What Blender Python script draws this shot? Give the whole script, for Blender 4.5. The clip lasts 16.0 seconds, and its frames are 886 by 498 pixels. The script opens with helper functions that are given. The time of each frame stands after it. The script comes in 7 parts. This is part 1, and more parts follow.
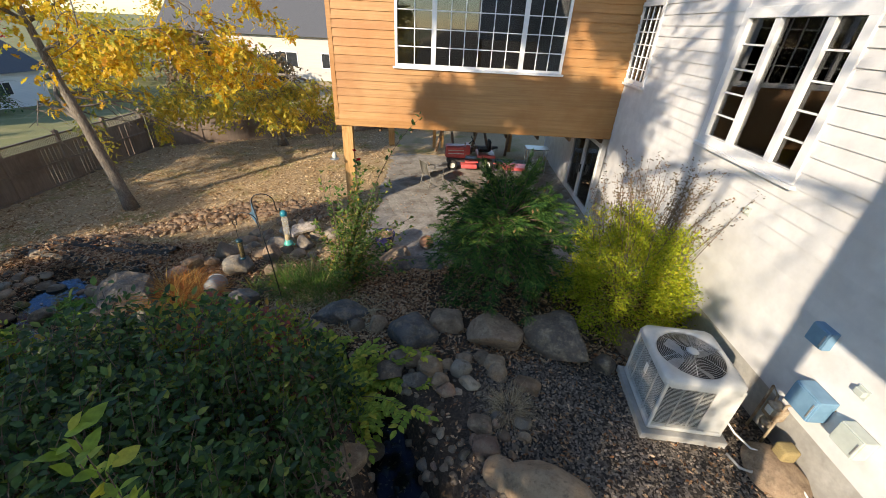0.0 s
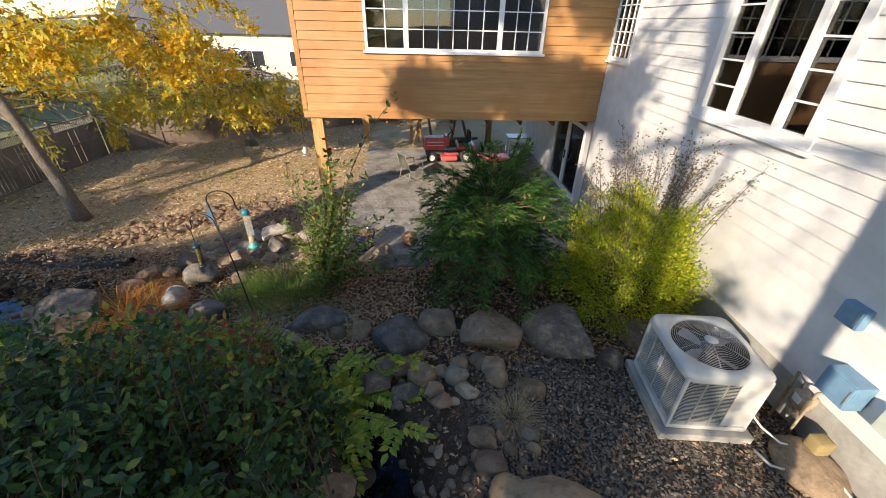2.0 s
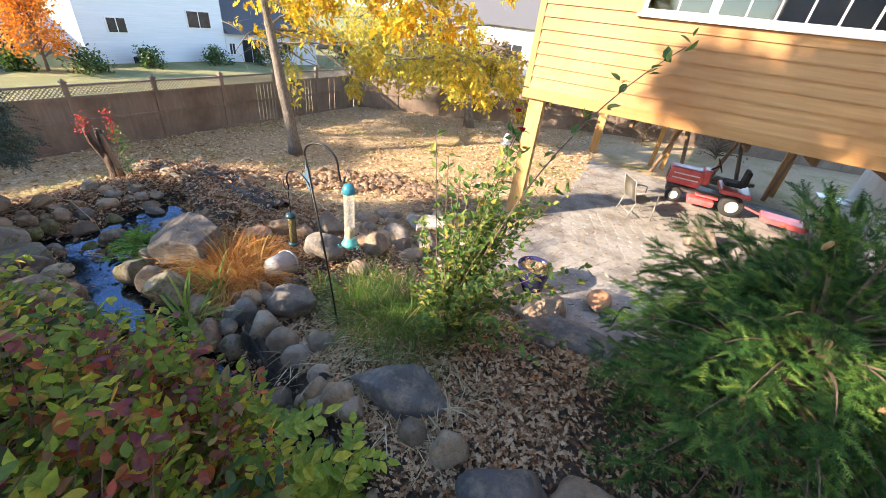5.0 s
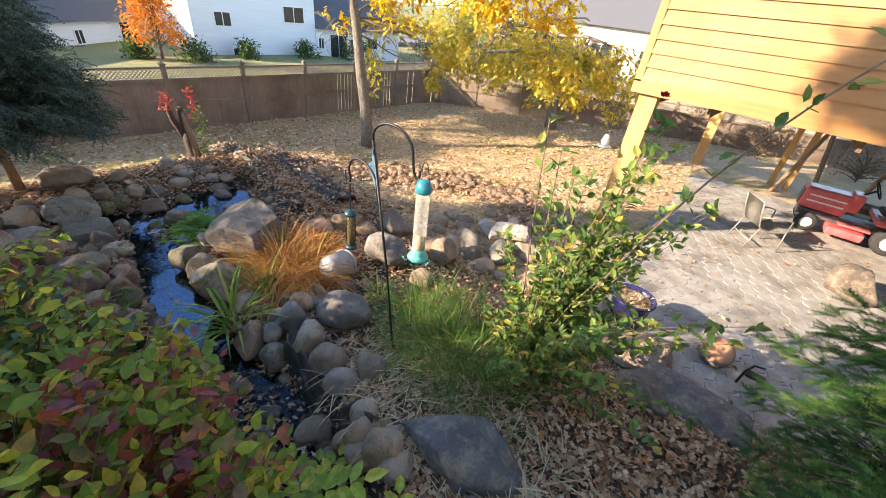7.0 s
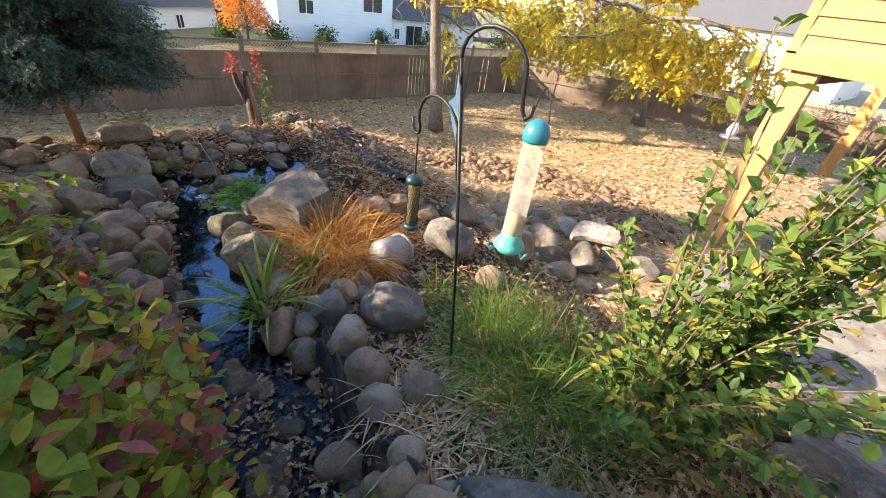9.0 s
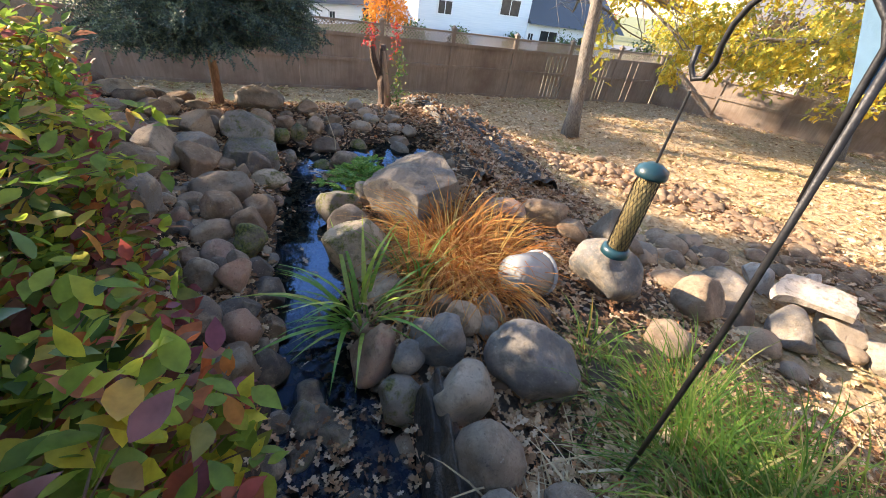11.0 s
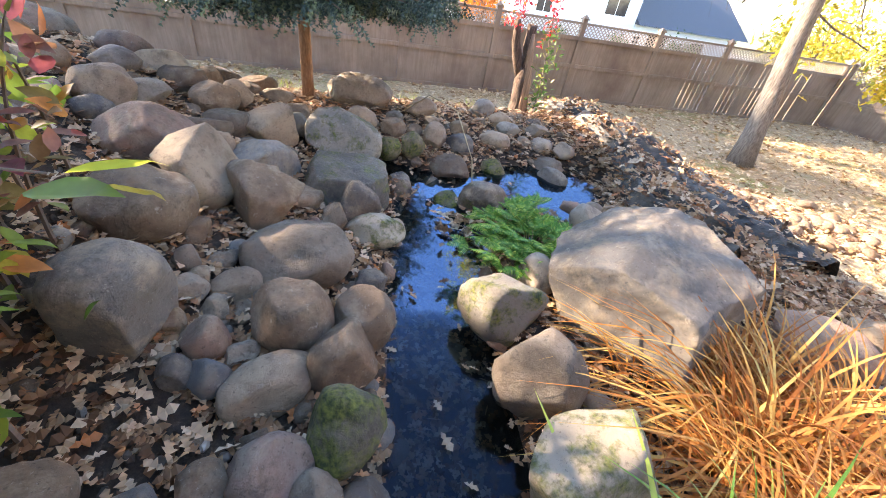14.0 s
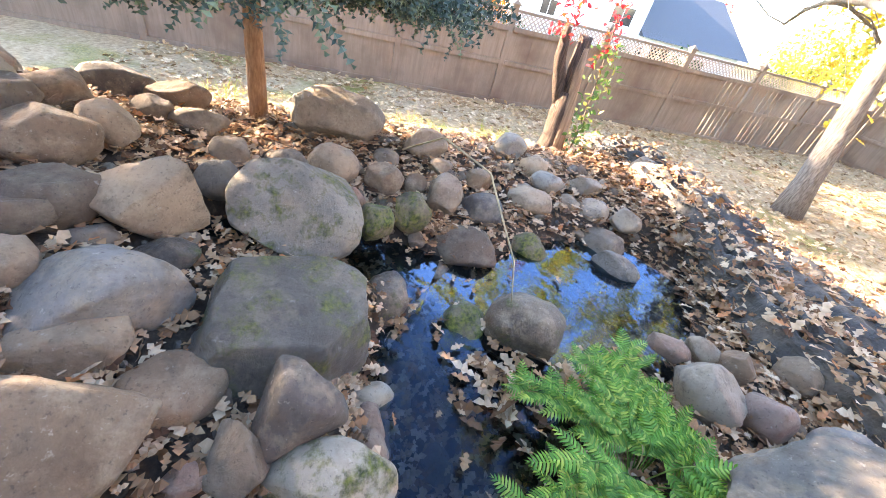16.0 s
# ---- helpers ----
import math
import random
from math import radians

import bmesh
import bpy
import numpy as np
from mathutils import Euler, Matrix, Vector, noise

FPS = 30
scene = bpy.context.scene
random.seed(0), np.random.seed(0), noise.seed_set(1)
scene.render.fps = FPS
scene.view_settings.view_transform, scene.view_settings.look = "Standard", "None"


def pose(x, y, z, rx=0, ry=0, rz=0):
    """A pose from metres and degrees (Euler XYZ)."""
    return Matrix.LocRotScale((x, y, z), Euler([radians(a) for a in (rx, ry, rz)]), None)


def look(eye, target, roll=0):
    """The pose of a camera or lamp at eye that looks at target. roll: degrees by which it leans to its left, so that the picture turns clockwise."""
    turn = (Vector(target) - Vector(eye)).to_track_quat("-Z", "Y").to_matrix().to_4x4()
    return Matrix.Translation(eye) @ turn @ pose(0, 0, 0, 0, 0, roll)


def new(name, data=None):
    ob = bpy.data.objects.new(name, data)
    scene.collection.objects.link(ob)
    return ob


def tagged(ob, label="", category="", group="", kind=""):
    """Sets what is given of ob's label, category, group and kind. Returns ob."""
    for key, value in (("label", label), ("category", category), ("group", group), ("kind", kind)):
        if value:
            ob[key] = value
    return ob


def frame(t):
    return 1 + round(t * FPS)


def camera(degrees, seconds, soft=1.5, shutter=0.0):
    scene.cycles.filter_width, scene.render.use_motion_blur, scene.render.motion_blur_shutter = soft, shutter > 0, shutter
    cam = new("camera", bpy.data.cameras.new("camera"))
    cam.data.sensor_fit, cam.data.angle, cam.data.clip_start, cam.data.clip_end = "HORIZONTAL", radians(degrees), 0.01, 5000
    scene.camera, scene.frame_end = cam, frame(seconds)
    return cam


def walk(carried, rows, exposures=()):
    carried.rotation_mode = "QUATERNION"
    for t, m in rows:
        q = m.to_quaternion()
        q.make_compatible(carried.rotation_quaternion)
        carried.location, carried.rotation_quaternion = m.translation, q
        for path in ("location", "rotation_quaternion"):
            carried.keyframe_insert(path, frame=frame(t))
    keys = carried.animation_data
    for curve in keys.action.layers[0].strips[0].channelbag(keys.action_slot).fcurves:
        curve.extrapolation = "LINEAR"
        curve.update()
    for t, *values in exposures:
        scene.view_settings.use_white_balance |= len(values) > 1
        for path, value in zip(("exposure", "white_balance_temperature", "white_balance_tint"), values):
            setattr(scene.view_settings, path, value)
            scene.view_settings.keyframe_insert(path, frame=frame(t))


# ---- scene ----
cam = camera(98.1, 16.0, soft=0.35)
PATH = [
    (0, (0.062, 0.051, 4.673), (0.05, 1.779, 3.666), 3.0),
    (0.5, (0.053, 0.045, 4.616), (0.055, 1.771, 3.606), 2.8),
    (1, (0.061, 0.066, 4.409), (0.076, 1.792, 3.399), 2.8),
    (1.5, (0.03, 0.14, 4.385), (0.046, 1.865, 3.374), 2.2),
    (2, (0.015, 0.524, 4.336), (0.093, 2.246, 3.321), 1.4),
    (2.5, (0.043, 1.028, 4.32), (0.164, 2.742, 3.298), 1.8),
    (3, (0.027, 1.589, 4.095), (0.178, 3.304, 3.077), 2.4),
    (3.5, (0.008, 2.072, 3.527), (0.069, 3.797, 2.517), 3.0),
    (4, (0.018, 2.467, 3.474), (-0.213, 4.173, 2.455), 4.5),
    (4.5, (-0.131, 2.788, 3.463), (-0.668, 4.419, 2.438), 6.4),
    (5, (-0.307, 3.044, 3.436), (-1.12, 4.546, 2.396), 7.2),
    (5.2, (-0.413, 3.111, 3.416), (-1.312, 4.56, 2.372), 7.6),
    (7.3, (-0.936, 3.644, 3.06), (-2.0, 4.952, 1.983), 7.1),
    (7.5, (-0.98, 3.704, 3.024), (-2.047, 5.003, 1.942), 6.8),
    (8, (-1.094, 3.838, 2.787), (-2.187, 5.119, 1.709), 6.2),
    (8.5, (-1.264, 3.926, 2.627), (-2.434, 5.127, 1.537), 6.8),
    (8.7, (-1.342, 3.931, 2.607), (-2.547, 5.092, 1.51), 7.4),
    (10.8, (-2.206, 4.059, 2.07), (-3.646, 4.881, 0.952), 8.4),
    (11, (-2.322, 4.069, 2.048), (-3.806, 4.792, 0.92), 9.1),
    (11.5, (-2.606, 4.053, 2.024), (-4.158, 4.564, 0.87), 10.9),
    (12, (-2.881, 4.025, 2.004), (-4.443, 4.459, 0.833), 11.4),
    (12.5, (-3.175, 3.982, 1.938), (-4.744, 4.372, 0.761), 11.6),
    (13, (-3.483, 3.91, 1.863), (-5.051, 4.281, 0.679), 11.9),
    (13.5, (-3.824, 3.849, 1.753), (-5.395, 4.215, 0.571), 11.4),
    (14, (-4.157, 3.819, 1.533), (-5.72, 4.271, 0.37), 10.0),
    (14.5, (-4.485, 3.825, 1.424), (-6.037, 4.317, 0.263), 11.1),
    (15, (-4.808, 3.839, 1.407), (-6.362, 4.337, 0.251), 11.7),
    (15.5, (-5.121, 3.848, 1.419), (-6.661, 4.373, 0.256), 13.7),
    (16, (-5.461, 3.905, 1.409), (-6.995, 4.442, 0.244), 15.1),
]
EXPOSURES = [(0, .92, 7400, 11), (3, 1.22, 7500, 12), (4, 1.84, 7600, 13), (5, 2.2, 7600, 16), (8, 2.12, 7800, 15), (11, 2.35, 7700, 16), (12, 2.85, 7550, 16), (13, 3.1, 7600, 17), (14.5, 3.42, 7800, 18), (15.5, 3.56, 7900, 18), (16, 3.95, 7900, 18)]
walk(cam, [(t, look(eye, target, roll)) for t, eye, target, roll in PATH], EXPOSURES)

# ---- daylight ----
SUN_FROM, SUN_HIGH = (-.57, -.82), 22.0
world = bpy.data.worlds.new("sky")
scene.world = world
world.use_nodes = True
wn = world.node_tree.nodes
sky = wn.new("ShaderNodeTexSky")
sky.sky_type, sky.sun_disc = "NISHITA", False
sky.sun_elevation, sky.sun_rotation = radians(SUN_HIGH), math.atan2(SUN_FROM[0], SUN_FROM[1])
sky.air_density, sky.dust_density, sky.ozone_density = 1.0, .15, 4.0
wn["Background"].inputs["Strength"].default_value = .15
world.node_tree.links.new(sky.outputs["Color"], wn["Background"].inputs["Color"])
sun = new("sun", bpy.data.lights.new("sun", "SUN"))
sun.data.energy, sun.data.angle, sun.data.color = 3.9, radians(.6), (1.0, .9, .76)
sun.matrix_world = look((SUN_FROM[0] * 40, SUN_FROM[1] * 40, 40 * math.tan(radians(SUN_HIGH))), (0, 0, 0))

# ---- materials ----
def nodes_of(name):
    m = bpy.data.materials.new(name)
    m.use_nodes = True
    return m, m.node_tree.nodes, m.node_tree.links, m.node_tree.nodes["Principled BSDF"]


def ramp_of(n, stops):
    r = n.new("ShaderNodeValToRGB")
    e = r.color_ramp.elements
    while len(e) < len(stops):
        e.new(.5)
    for el, (at, c) in zip(e, stops):
        el.position, el.color = at, (*c, 1)
    return r


def noise_of(n, l, scale, detail=4, rough=.55, where=None, stretch=None):
    t = n.new("ShaderNodeTexNoise")
    t.inputs["Scale"].default_value, t.inputs["Detail"].default_value, t.inputs["Roughness"].default_value = scale, detail, rough
    src = where or n.new("ShaderNodeNewGeometry").outputs["Position"]
    if stretch:
        mp = n.new("ShaderNodeMapping")
        mp.inputs["Scale"].default_value = stretch
        l.new(src, mp.inputs["Vector"])
        src = mp.outputs["Vector"]
    l.new(src, t.inputs["Vector"])
    return t


def mix_of(n, l, a, b, f, mode="MIX"):
    x = n.new("ShaderNodeMix")
    x.data_type, x.blend_type = "RGBA", mode
    for sock, v in ((x.inputs[6], a), (x.inputs[7], b)):
        if isinstance(v, tuple):
            sock.default_value = (*v, 1)
        else:
            l.new(v, sock)
    if isinstance(f, (int, float)):
        x.inputs[0].default_value = f
    else:
        l.new(f, x.inputs[0])
    return x.outputs[2]


def surface(name, dark, light, scale=6, rough=.8, bump=.3, bump_scale=60, vary=.0, by="object", stretch=None, metal=0.0, stain=None, stain_scale=1.5,
            speck=None, glow=0.0, dist=.01, spec=.5):
    """A rough surface: grain from dark to light, stains at a larger scale, fine relief, and colour that varies from piece to piece."""
    m, n, l, p = nodes_of(name)
    g = noise_of(n, l, scale, 6, .6, stretch=stretch)
    col = ramp_of(n, [(.3, dark), (.7, light)])
    l.new(g.outputs["Fac"], col.inputs["Fac"])
    out = col.outputs["Color"]
    if stain:
        s = noise_of(n, l, stain_scale, 5, .6)
        f = ramp_of(n, [(.45, (0, 0, 0)), (.68, (1, 1, 1))])
        l.new(s.outputs["Fac"], f.inputs["Fac"])
        out = mix_of(n, l, out, stain, f.outputs["Color"])
    if speck:
        s = noise_of(n, l, speck[1], 2, .7)
        f = ramp_of(n, [(.58, (0, 0, 0)), (.66, (1, 1, 1))])
        l.new(s.outputs["Fac"], f.inputs["Fac"])
        out = mix_of(n, l, out, speck[0], f.outputs["Color"])
    if vary:
        r = n.new("ShaderNodeObjectInfo").outputs["Random"] if by == "object" else n.new("ShaderNodeNewGeometry").outputs["Random Per Island"]
        v = ramp_of(n, [(0, (1 - vary,) * 3), (1, (1 + vary,) * 3)])
        l.new(r, v.inputs["Fac"])
        out = mix_of(n, l, out, v.outputs["Color"], 1.0, "MULTIPLY")
    l.new(out, p.inputs["Base Color"])
    p.inputs["Roughness"].default_value, p.inputs["Metallic"].default_value = rough, metal
    p.inputs["Specular IOR Level"].default_value = spec
    if bump:
        b = n.new("ShaderNodeBump")
        b.inputs["Strength"].default_value, b.inputs["Distance"].default_value = bump, dist
        t = noise_of(n, l, bump_scale, 5, .65, stretch=stretch)
        l.new(t.outputs["Fac"], b.inputs["Height"])
        l.new(b.outputs["Normal"], p.inputs["Normal"])
    return m


def foliage(name, stops, rough=.5, shine=.4, spec=.4, by="island"):
    """Leaves: each one takes its colour from stops by chance; light shines through."""
    m, n, l, p = nodes_of(name)
    r = n.new("ShaderNodeNewGeometry")
    col = ramp_of(n, stops)
    l.new(r.outputs["Random Per Island"] if by == "island" else n.new("ShaderNodeObjectInfo").outputs["Random"], col.inputs["Fac"])
    t = noise_of(n, l, 25, 3)
    v = ramp_of(n, [(.3, (.72, .72, .72)), (.7, (1.2, 1.2, 1.2))])
    l.new(t.outputs["Fac"], v.inputs["Fac"])
    out = mix_of(n, l, col.outputs["Color"], v.outputs["Color"], 1.0, "MULTIPLY")
    l.new(out, p.inputs["Base Color"])
    p.inputs["Roughness"].default_value, p.inputs["Specular IOR Level"].default_value = rough, spec
    tr, mx = n.new("ShaderNodeBsdfTranslucent"), n.new("ShaderNodeMixShader")
    l.new(out, tr.inputs["Color"])
    mx.inputs[0].default_value = shine
    l.new(p.outputs[0], mx.inputs[1])
    l.new(tr.outputs[0], mx.inputs[2])
    l.new(mx.outputs[0], n["Material Output"].inputs["Surface"])
    return m


def stone(name, dark, light, moss=0.0, wet=0.0):
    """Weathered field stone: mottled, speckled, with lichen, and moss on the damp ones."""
    m, n, l, p = nodes_of(name)
    big = noise_of(n, l, 5.5, 9, .7)
    col = ramp_of(n, [(.28, dark), (.72, light)])
    l.new(big.outputs["Fac"], col.inputs["Fac"])
    out = col.outputs["Color"]
    for tint, sc, lo, hi, most in (((.42, .36, .27), 7, .47, .68, .75), ((.09, .07, .05), 11, .5, .68, .7), ((.26, .19, .135), 5, .58, .76, .5), ((.05, .045, .04), 2.6, .54, .76, .75), ((.03, .028, .026), 70, .58, .68, .5), ((.55, .53, .48), 90, .62, .7, .4), ((.5, .49, .45), 24, .64, .72, .6)):
        s = noise_of(n, l, sc, 5, .7)
        f = ramp_of(n, [(lo, (0, 0, 0)), (hi, (most,) * 3)])
        l.new(s.outputs["Fac"], f.inputs["Fac"])
        out = mix_of(n, l, out, tint, f.outputs["Color"])
    v = ramp_of(n, [(0, (.55, .53, .52)), (.25, (.8, .79, .79)), (.5, (.92, .84, .76)), (.75, (1.0, .88, .79)), (1, (1.16, 1.08, .97))])
    l.new(n.new("ShaderNodeObjectInfo").outputs["Random"], v.inputs["Fac"])
    out = mix_of(n, l, out, v.outputs["Color"], 1.0, "MULTIPLY")
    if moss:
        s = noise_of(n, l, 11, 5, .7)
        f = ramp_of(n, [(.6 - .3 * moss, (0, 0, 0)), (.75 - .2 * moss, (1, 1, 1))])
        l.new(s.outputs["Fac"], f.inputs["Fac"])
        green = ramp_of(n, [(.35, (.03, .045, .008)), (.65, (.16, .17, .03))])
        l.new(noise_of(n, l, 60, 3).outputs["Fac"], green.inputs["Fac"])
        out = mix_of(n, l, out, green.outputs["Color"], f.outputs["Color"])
    l.new(out, p.inputs["Base Color"])
    p.inputs["Roughness"].default_value = .85 - .55 * wet
    b = n.new("ShaderNodeBump")
    b.inputs["Strength"].default_value, b.inputs["Distance"].default_value = .85, .025
    l.new(noise_of(n, l, 22, 9, .78).outputs["Fac"], b.inputs["Height"])
    l.new(b.outputs["Normal"], p.inputs["Normal"])
    return m


STONES = {
    "grey": stone("grey_granite", (.14, .105, .076), (.42, .34, .26)), "dark": stone("dark_basalt", (.055, .05, .047), (.2, .18, .165)),
    "tan": stone("tan_granite", (.2, .15, .105), (.54, .435, .32)), "brown": stone("brown_granite", (.11, .075, .05), (.36, .265, .185)),
    "pink": stone("pink_granite", (.19, .12, .09), (.48, .335, .265)), "pale": stone("pale_granite", (.23, .205, .17), (.52, .475, .4)),
    "blue": stone("blue_grey_granite", (.11, .112, .115), (.34, .34, .335)), "slate": stone("slate_stone", (.07, .08, .09), (.2, .21, .225)),
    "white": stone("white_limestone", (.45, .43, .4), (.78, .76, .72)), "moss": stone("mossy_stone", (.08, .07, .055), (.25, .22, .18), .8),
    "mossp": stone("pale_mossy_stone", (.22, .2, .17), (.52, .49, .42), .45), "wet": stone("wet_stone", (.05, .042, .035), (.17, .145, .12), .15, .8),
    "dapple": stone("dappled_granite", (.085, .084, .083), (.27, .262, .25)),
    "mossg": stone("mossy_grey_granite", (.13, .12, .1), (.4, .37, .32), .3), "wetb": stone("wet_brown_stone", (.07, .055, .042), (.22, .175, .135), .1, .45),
    "bluep": stone("pale_blue_grey_granite", (.085, .088, .09), (.25, .255, .255)),
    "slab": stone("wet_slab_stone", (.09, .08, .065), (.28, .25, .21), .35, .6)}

ORANGE = surface("orange_painted_siding", (.36, .18, .065), (.5, .275, .105), 3, .55, .25, 40, .08, stretch=(.3, 1, 8), stain=(.36, .155, .045), stain_scale=.7)
WHITE_SIDING = surface("white_painted_siding", (.6, .6, .61), (.74, .74, .74), 4, .6, .15, 60, .03, stain=(.53, .525, .52), stain_scale=.6)
TRIM = surface("white_trim_paint", (.72, .73, .74), (.83, .83, .83), 8, .4, .1, 80)
BEAM = surface("honey_stained_post_wood", (.38, .2, .07), (.58, .35, .14), 5, .6, .35, 40, .1, stretch=(6, 6, .6))
SOFFIT = surface("dark_brown_soffit", (.1, .06, .035), (.2, .125, .07), 5, .75, .2, 30)
CONCRETE = surface("concrete", (.36, .35, .33), (.5, .49, .46), 9, .9, .4, 120, stain=(.28, .27, .25))
PAVER = surface("concrete_paver", (.25, .235, .215), (.37, .35, .32), 12, .9, .3, 150, .08, stain=(.17, .15, .13), stain_scale=2.2)
PAVER_REST = surface("concrete_paver_far", (.25, .235, .215), (.37, .35, .32), 12, .9, .3, 150, .08, by="island", stain=(.17, .15, .13), stain_scale=2.2)
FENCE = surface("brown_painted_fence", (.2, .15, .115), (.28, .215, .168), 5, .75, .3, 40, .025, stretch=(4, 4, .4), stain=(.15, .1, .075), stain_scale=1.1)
# Lighter copy of FENCE for the lattice, with sunlight put into its colour.
FENCE_LIT = surface("sunlit_tan_lattice", (.34, .27, .22), (.48, .4, .33), 5, .8, .2, 40)
BARK = surface("oak_bark", (.09, .072, .058), (.36, .31, .26), 14, .9, 1.0, 30, 0, stretch=(5, 5, .7), dist=.03)
TWIG = surface("twig_bark", (.09, .06, .045), (.2, .145, .11), 20, .85, .3, 60)
STUMP_BARK = surface("dark_stump_bark", (.05, .032, .024), (.2, .13, .095), 14, .9, 1.0, 30, 0, stretch=(6, 6, .6), dist=.03)
DEADWOOD = surface("weathered_heartwood", (.2, .125, .08), (.4, .27, .18), 8, .85, .6, 30, 0, stretch=(7, 7, .5), dist=.02)
BLACK_METAL = surface("black_coated_steel", (.012, .012, .014), (.03, .03, .033), 30, .45, .2, 120, metal=.4)
LINER = surface("black_pond_liner", (.012, .012, .013), (.04, .039, .037), 6, .6, .9, 9, stain=(.11, .09, .07), stain_scale=5, dist=.05)
CHAIR_METAL = surface("pale_bronze_chair_frame", (.2, .19, .17), (.32, .3, .27), 20, .45, .1, 90, metal=.2)
STEEL = surface("brushed_grey_steel", (.4, .41, .42), (.55, .56, .57), 20, .35, .1, 90, metal=.7)
CABINET = surface("beige_grey_metal_paint", (.5, .5, .48), (.62, .62, .6), 6, .45, .1, 60)
LOUVRE = surface("louvre_metal", (.36, .36, .34), (.48, .48, .45), 6, .5, .1, 60)
GRILLE = surface("dark_grille_metal", (.06, .06, .06), (.14, .14, .14), 10, .5, .1, 60, metal=.3)
COIL = surface("dark_coil_fins", (.015, .015, .016), (.045, .045, .045), 60, .6, .6, 200, stretch=(1, 1, 12))
UTILITY = surface("blue_grey_utility_paint", (.12, .25, .38), (.18, .33, .47), 6, .5, .1, 60)
PALE_UTILITY = surface("pale_utility_box_paint", (.42, .47, .44), (.55, .6, .56), 6, .5, .1, 60)
RED = surface("red_tractor_paint", (.5, .07, .075), (.68, .15, .15), 5, .35, .05, 60)
TYRE = surface("black_tyre_rubber", (.015, .015, .015), (.04, .04, .04), 30, .85, .5, 120)
RIM = surface("pale_wheel_rim", (.5, .49, .45), (.68, .67, .62), 10, .45, .1, 60)
POT_BLUE = surface("glazed_blue_ceramic", (.012, .014, .05), (.035, .035, .12), 8, .18, .1, 40)
BUCKET = surface("faded_grey_plastic", (.19, .205, .215), (.3, .31, .32), 5, .5, .1, 60, stain=(.3, .3, .28), stain_scale=7)
TEAL = surface("teal_plastic", (.01, .15, .2), (.02, .24, .3), 8, .35, .05, 60)
GREEN_PLASTIC = surface("green_plastic", (.05, .3, .26), (.08, .42, .36), 8, .35, .05, 60)
DARK_TEAL = surface("dark_teal_metal", (.006, .03, .04), (.012, .055, .075), 8, .35, .05, 60)
RUSTY = surface("weathered_tan_paint", (.3, .235, .16), (.5, .42, .31), 14, .7, .3, 60, stain=(.22, .13, .07), stain_scale=9)
SEED = surface("bird_seed", (.2, .15, .06), (.44, .34, .16), 120, .9, .5, 150, speck=((.1, .08, .05), 180))
WOODCUT = surface("cut_log_face", (.28, .13, .065), (.44, .23, .13), 3, .8, .3, 60, stain=(.36, .18, .09), stain_scale=8)
SHINGLE = surface("grey_roof_shingles", (.06, .062, .07), (.13, .133, .145), 14, .9, .5, 30, stretch=(1, 1, 5))
NEIGHBOUR = surface("pale_blue_white_siding", (.68, .72, .76), (.8, .82, .84), 3, .6, .15, 10, stretch=(.2, .2, 6))
BEIGE = surface("beige_siding", (.5, .46, .42), (.6, .56, .5), 3, .7, .15, 10, stretch=(.2, .2, 6))
DARKWOOD = surface("dark_deck_wood", (.09, .05, .035), (.17, .1, .07), 4, .7, .2, 30)
ASPHALT = surface("asphalt", (.14, .14, .145), (.24, .24, .245), 10, .9, .3, 80)
WHITE_PLASTIC = surface("white_plastic", (.62, .62, .6), (.78, .78, .76), 8, .4, .05, 50)
MESH_GREY = surface("grey_sling_fabric", (.28, .265, .235), (.4, .38, .34), 60, .85, .4, 220)
BARK_RED = surface("reddish_spruce_bark", (.22, .11, .06), (.42, .25, .15), 14, .9, .8, 30, stretch=(4, 4, 1), dist=.02)
INTERIOR = surface("interior_wall_paint", (.3, .27, .23), (.4, .36, .31), 3, .9, 0)
CORK = surface("spruce_cone", (.24, .13, .06), (.42, .25, .13), 40, .85, .5, 90)

OAK_LEAF = foliage("yellow_oak_leaves", [(0, (.55, .26, .02)), (.25, (.72, .44, .03)), (.65, (.82, .6, .06)), (.9, (.6, .52, .07)), (1, (.32, .34, .05))], .5, .55)
OAK_LEAF_FAR = foliage("yellow_green_oak_leaves", [(0, (.5, .34, .04)), (.4, (.68, .52, .07)), (.75, (.5, .46, .08)), (1, (.26, .3, .06))], .5, .5)
DRY_LEAF = foliage("dry_fallen_leaves", [(0, (.1, .05, .03)), (.3, (.25, .135, .07)), (.55, (.42, .27, .155)), (.88, (.58, .44, .3)), (1, (.46, .17, .06))], .7, .15, .2)
LAWN_LEAF = foliage("tan_lawn_leaves", [(0, (.22, .12, .06)), (.3, (.44, .3, .16)), (.7, (.6, .45, .27)), (1, (.72, .59, .4))], .7, .15, .2)
BUSH_LEAF = foliage("dark_green_shrub_leaves", [(0, (.022, .055, .016)), (.5, (.05, .115, .026)), (.85, (.1, .19, .04)), (1, (.26, .3, .05))], .38, .4, .5)
AUTUMN_LEAF = foliage("turning_shrub_leaves", [(0, (.13, .23, .04)), (.5, (.29, .4, .06)), (.74, (.62, .56, .07)), (.86, (.48, .3, .08)), (.94, (.3, .1, .1)), (1, (.65, .2, .05))], .45, .58, .4)
PURPLE_LEAF = foliage("purple_turning_leaves", [(0, (.2, .26, .04)), (.25, (.3, .15, .09)), (.5, (.26, .08, .11)), (.8, (.48, .1, .06)), (1, (.6, .36, .06))], .45, .5, .4)
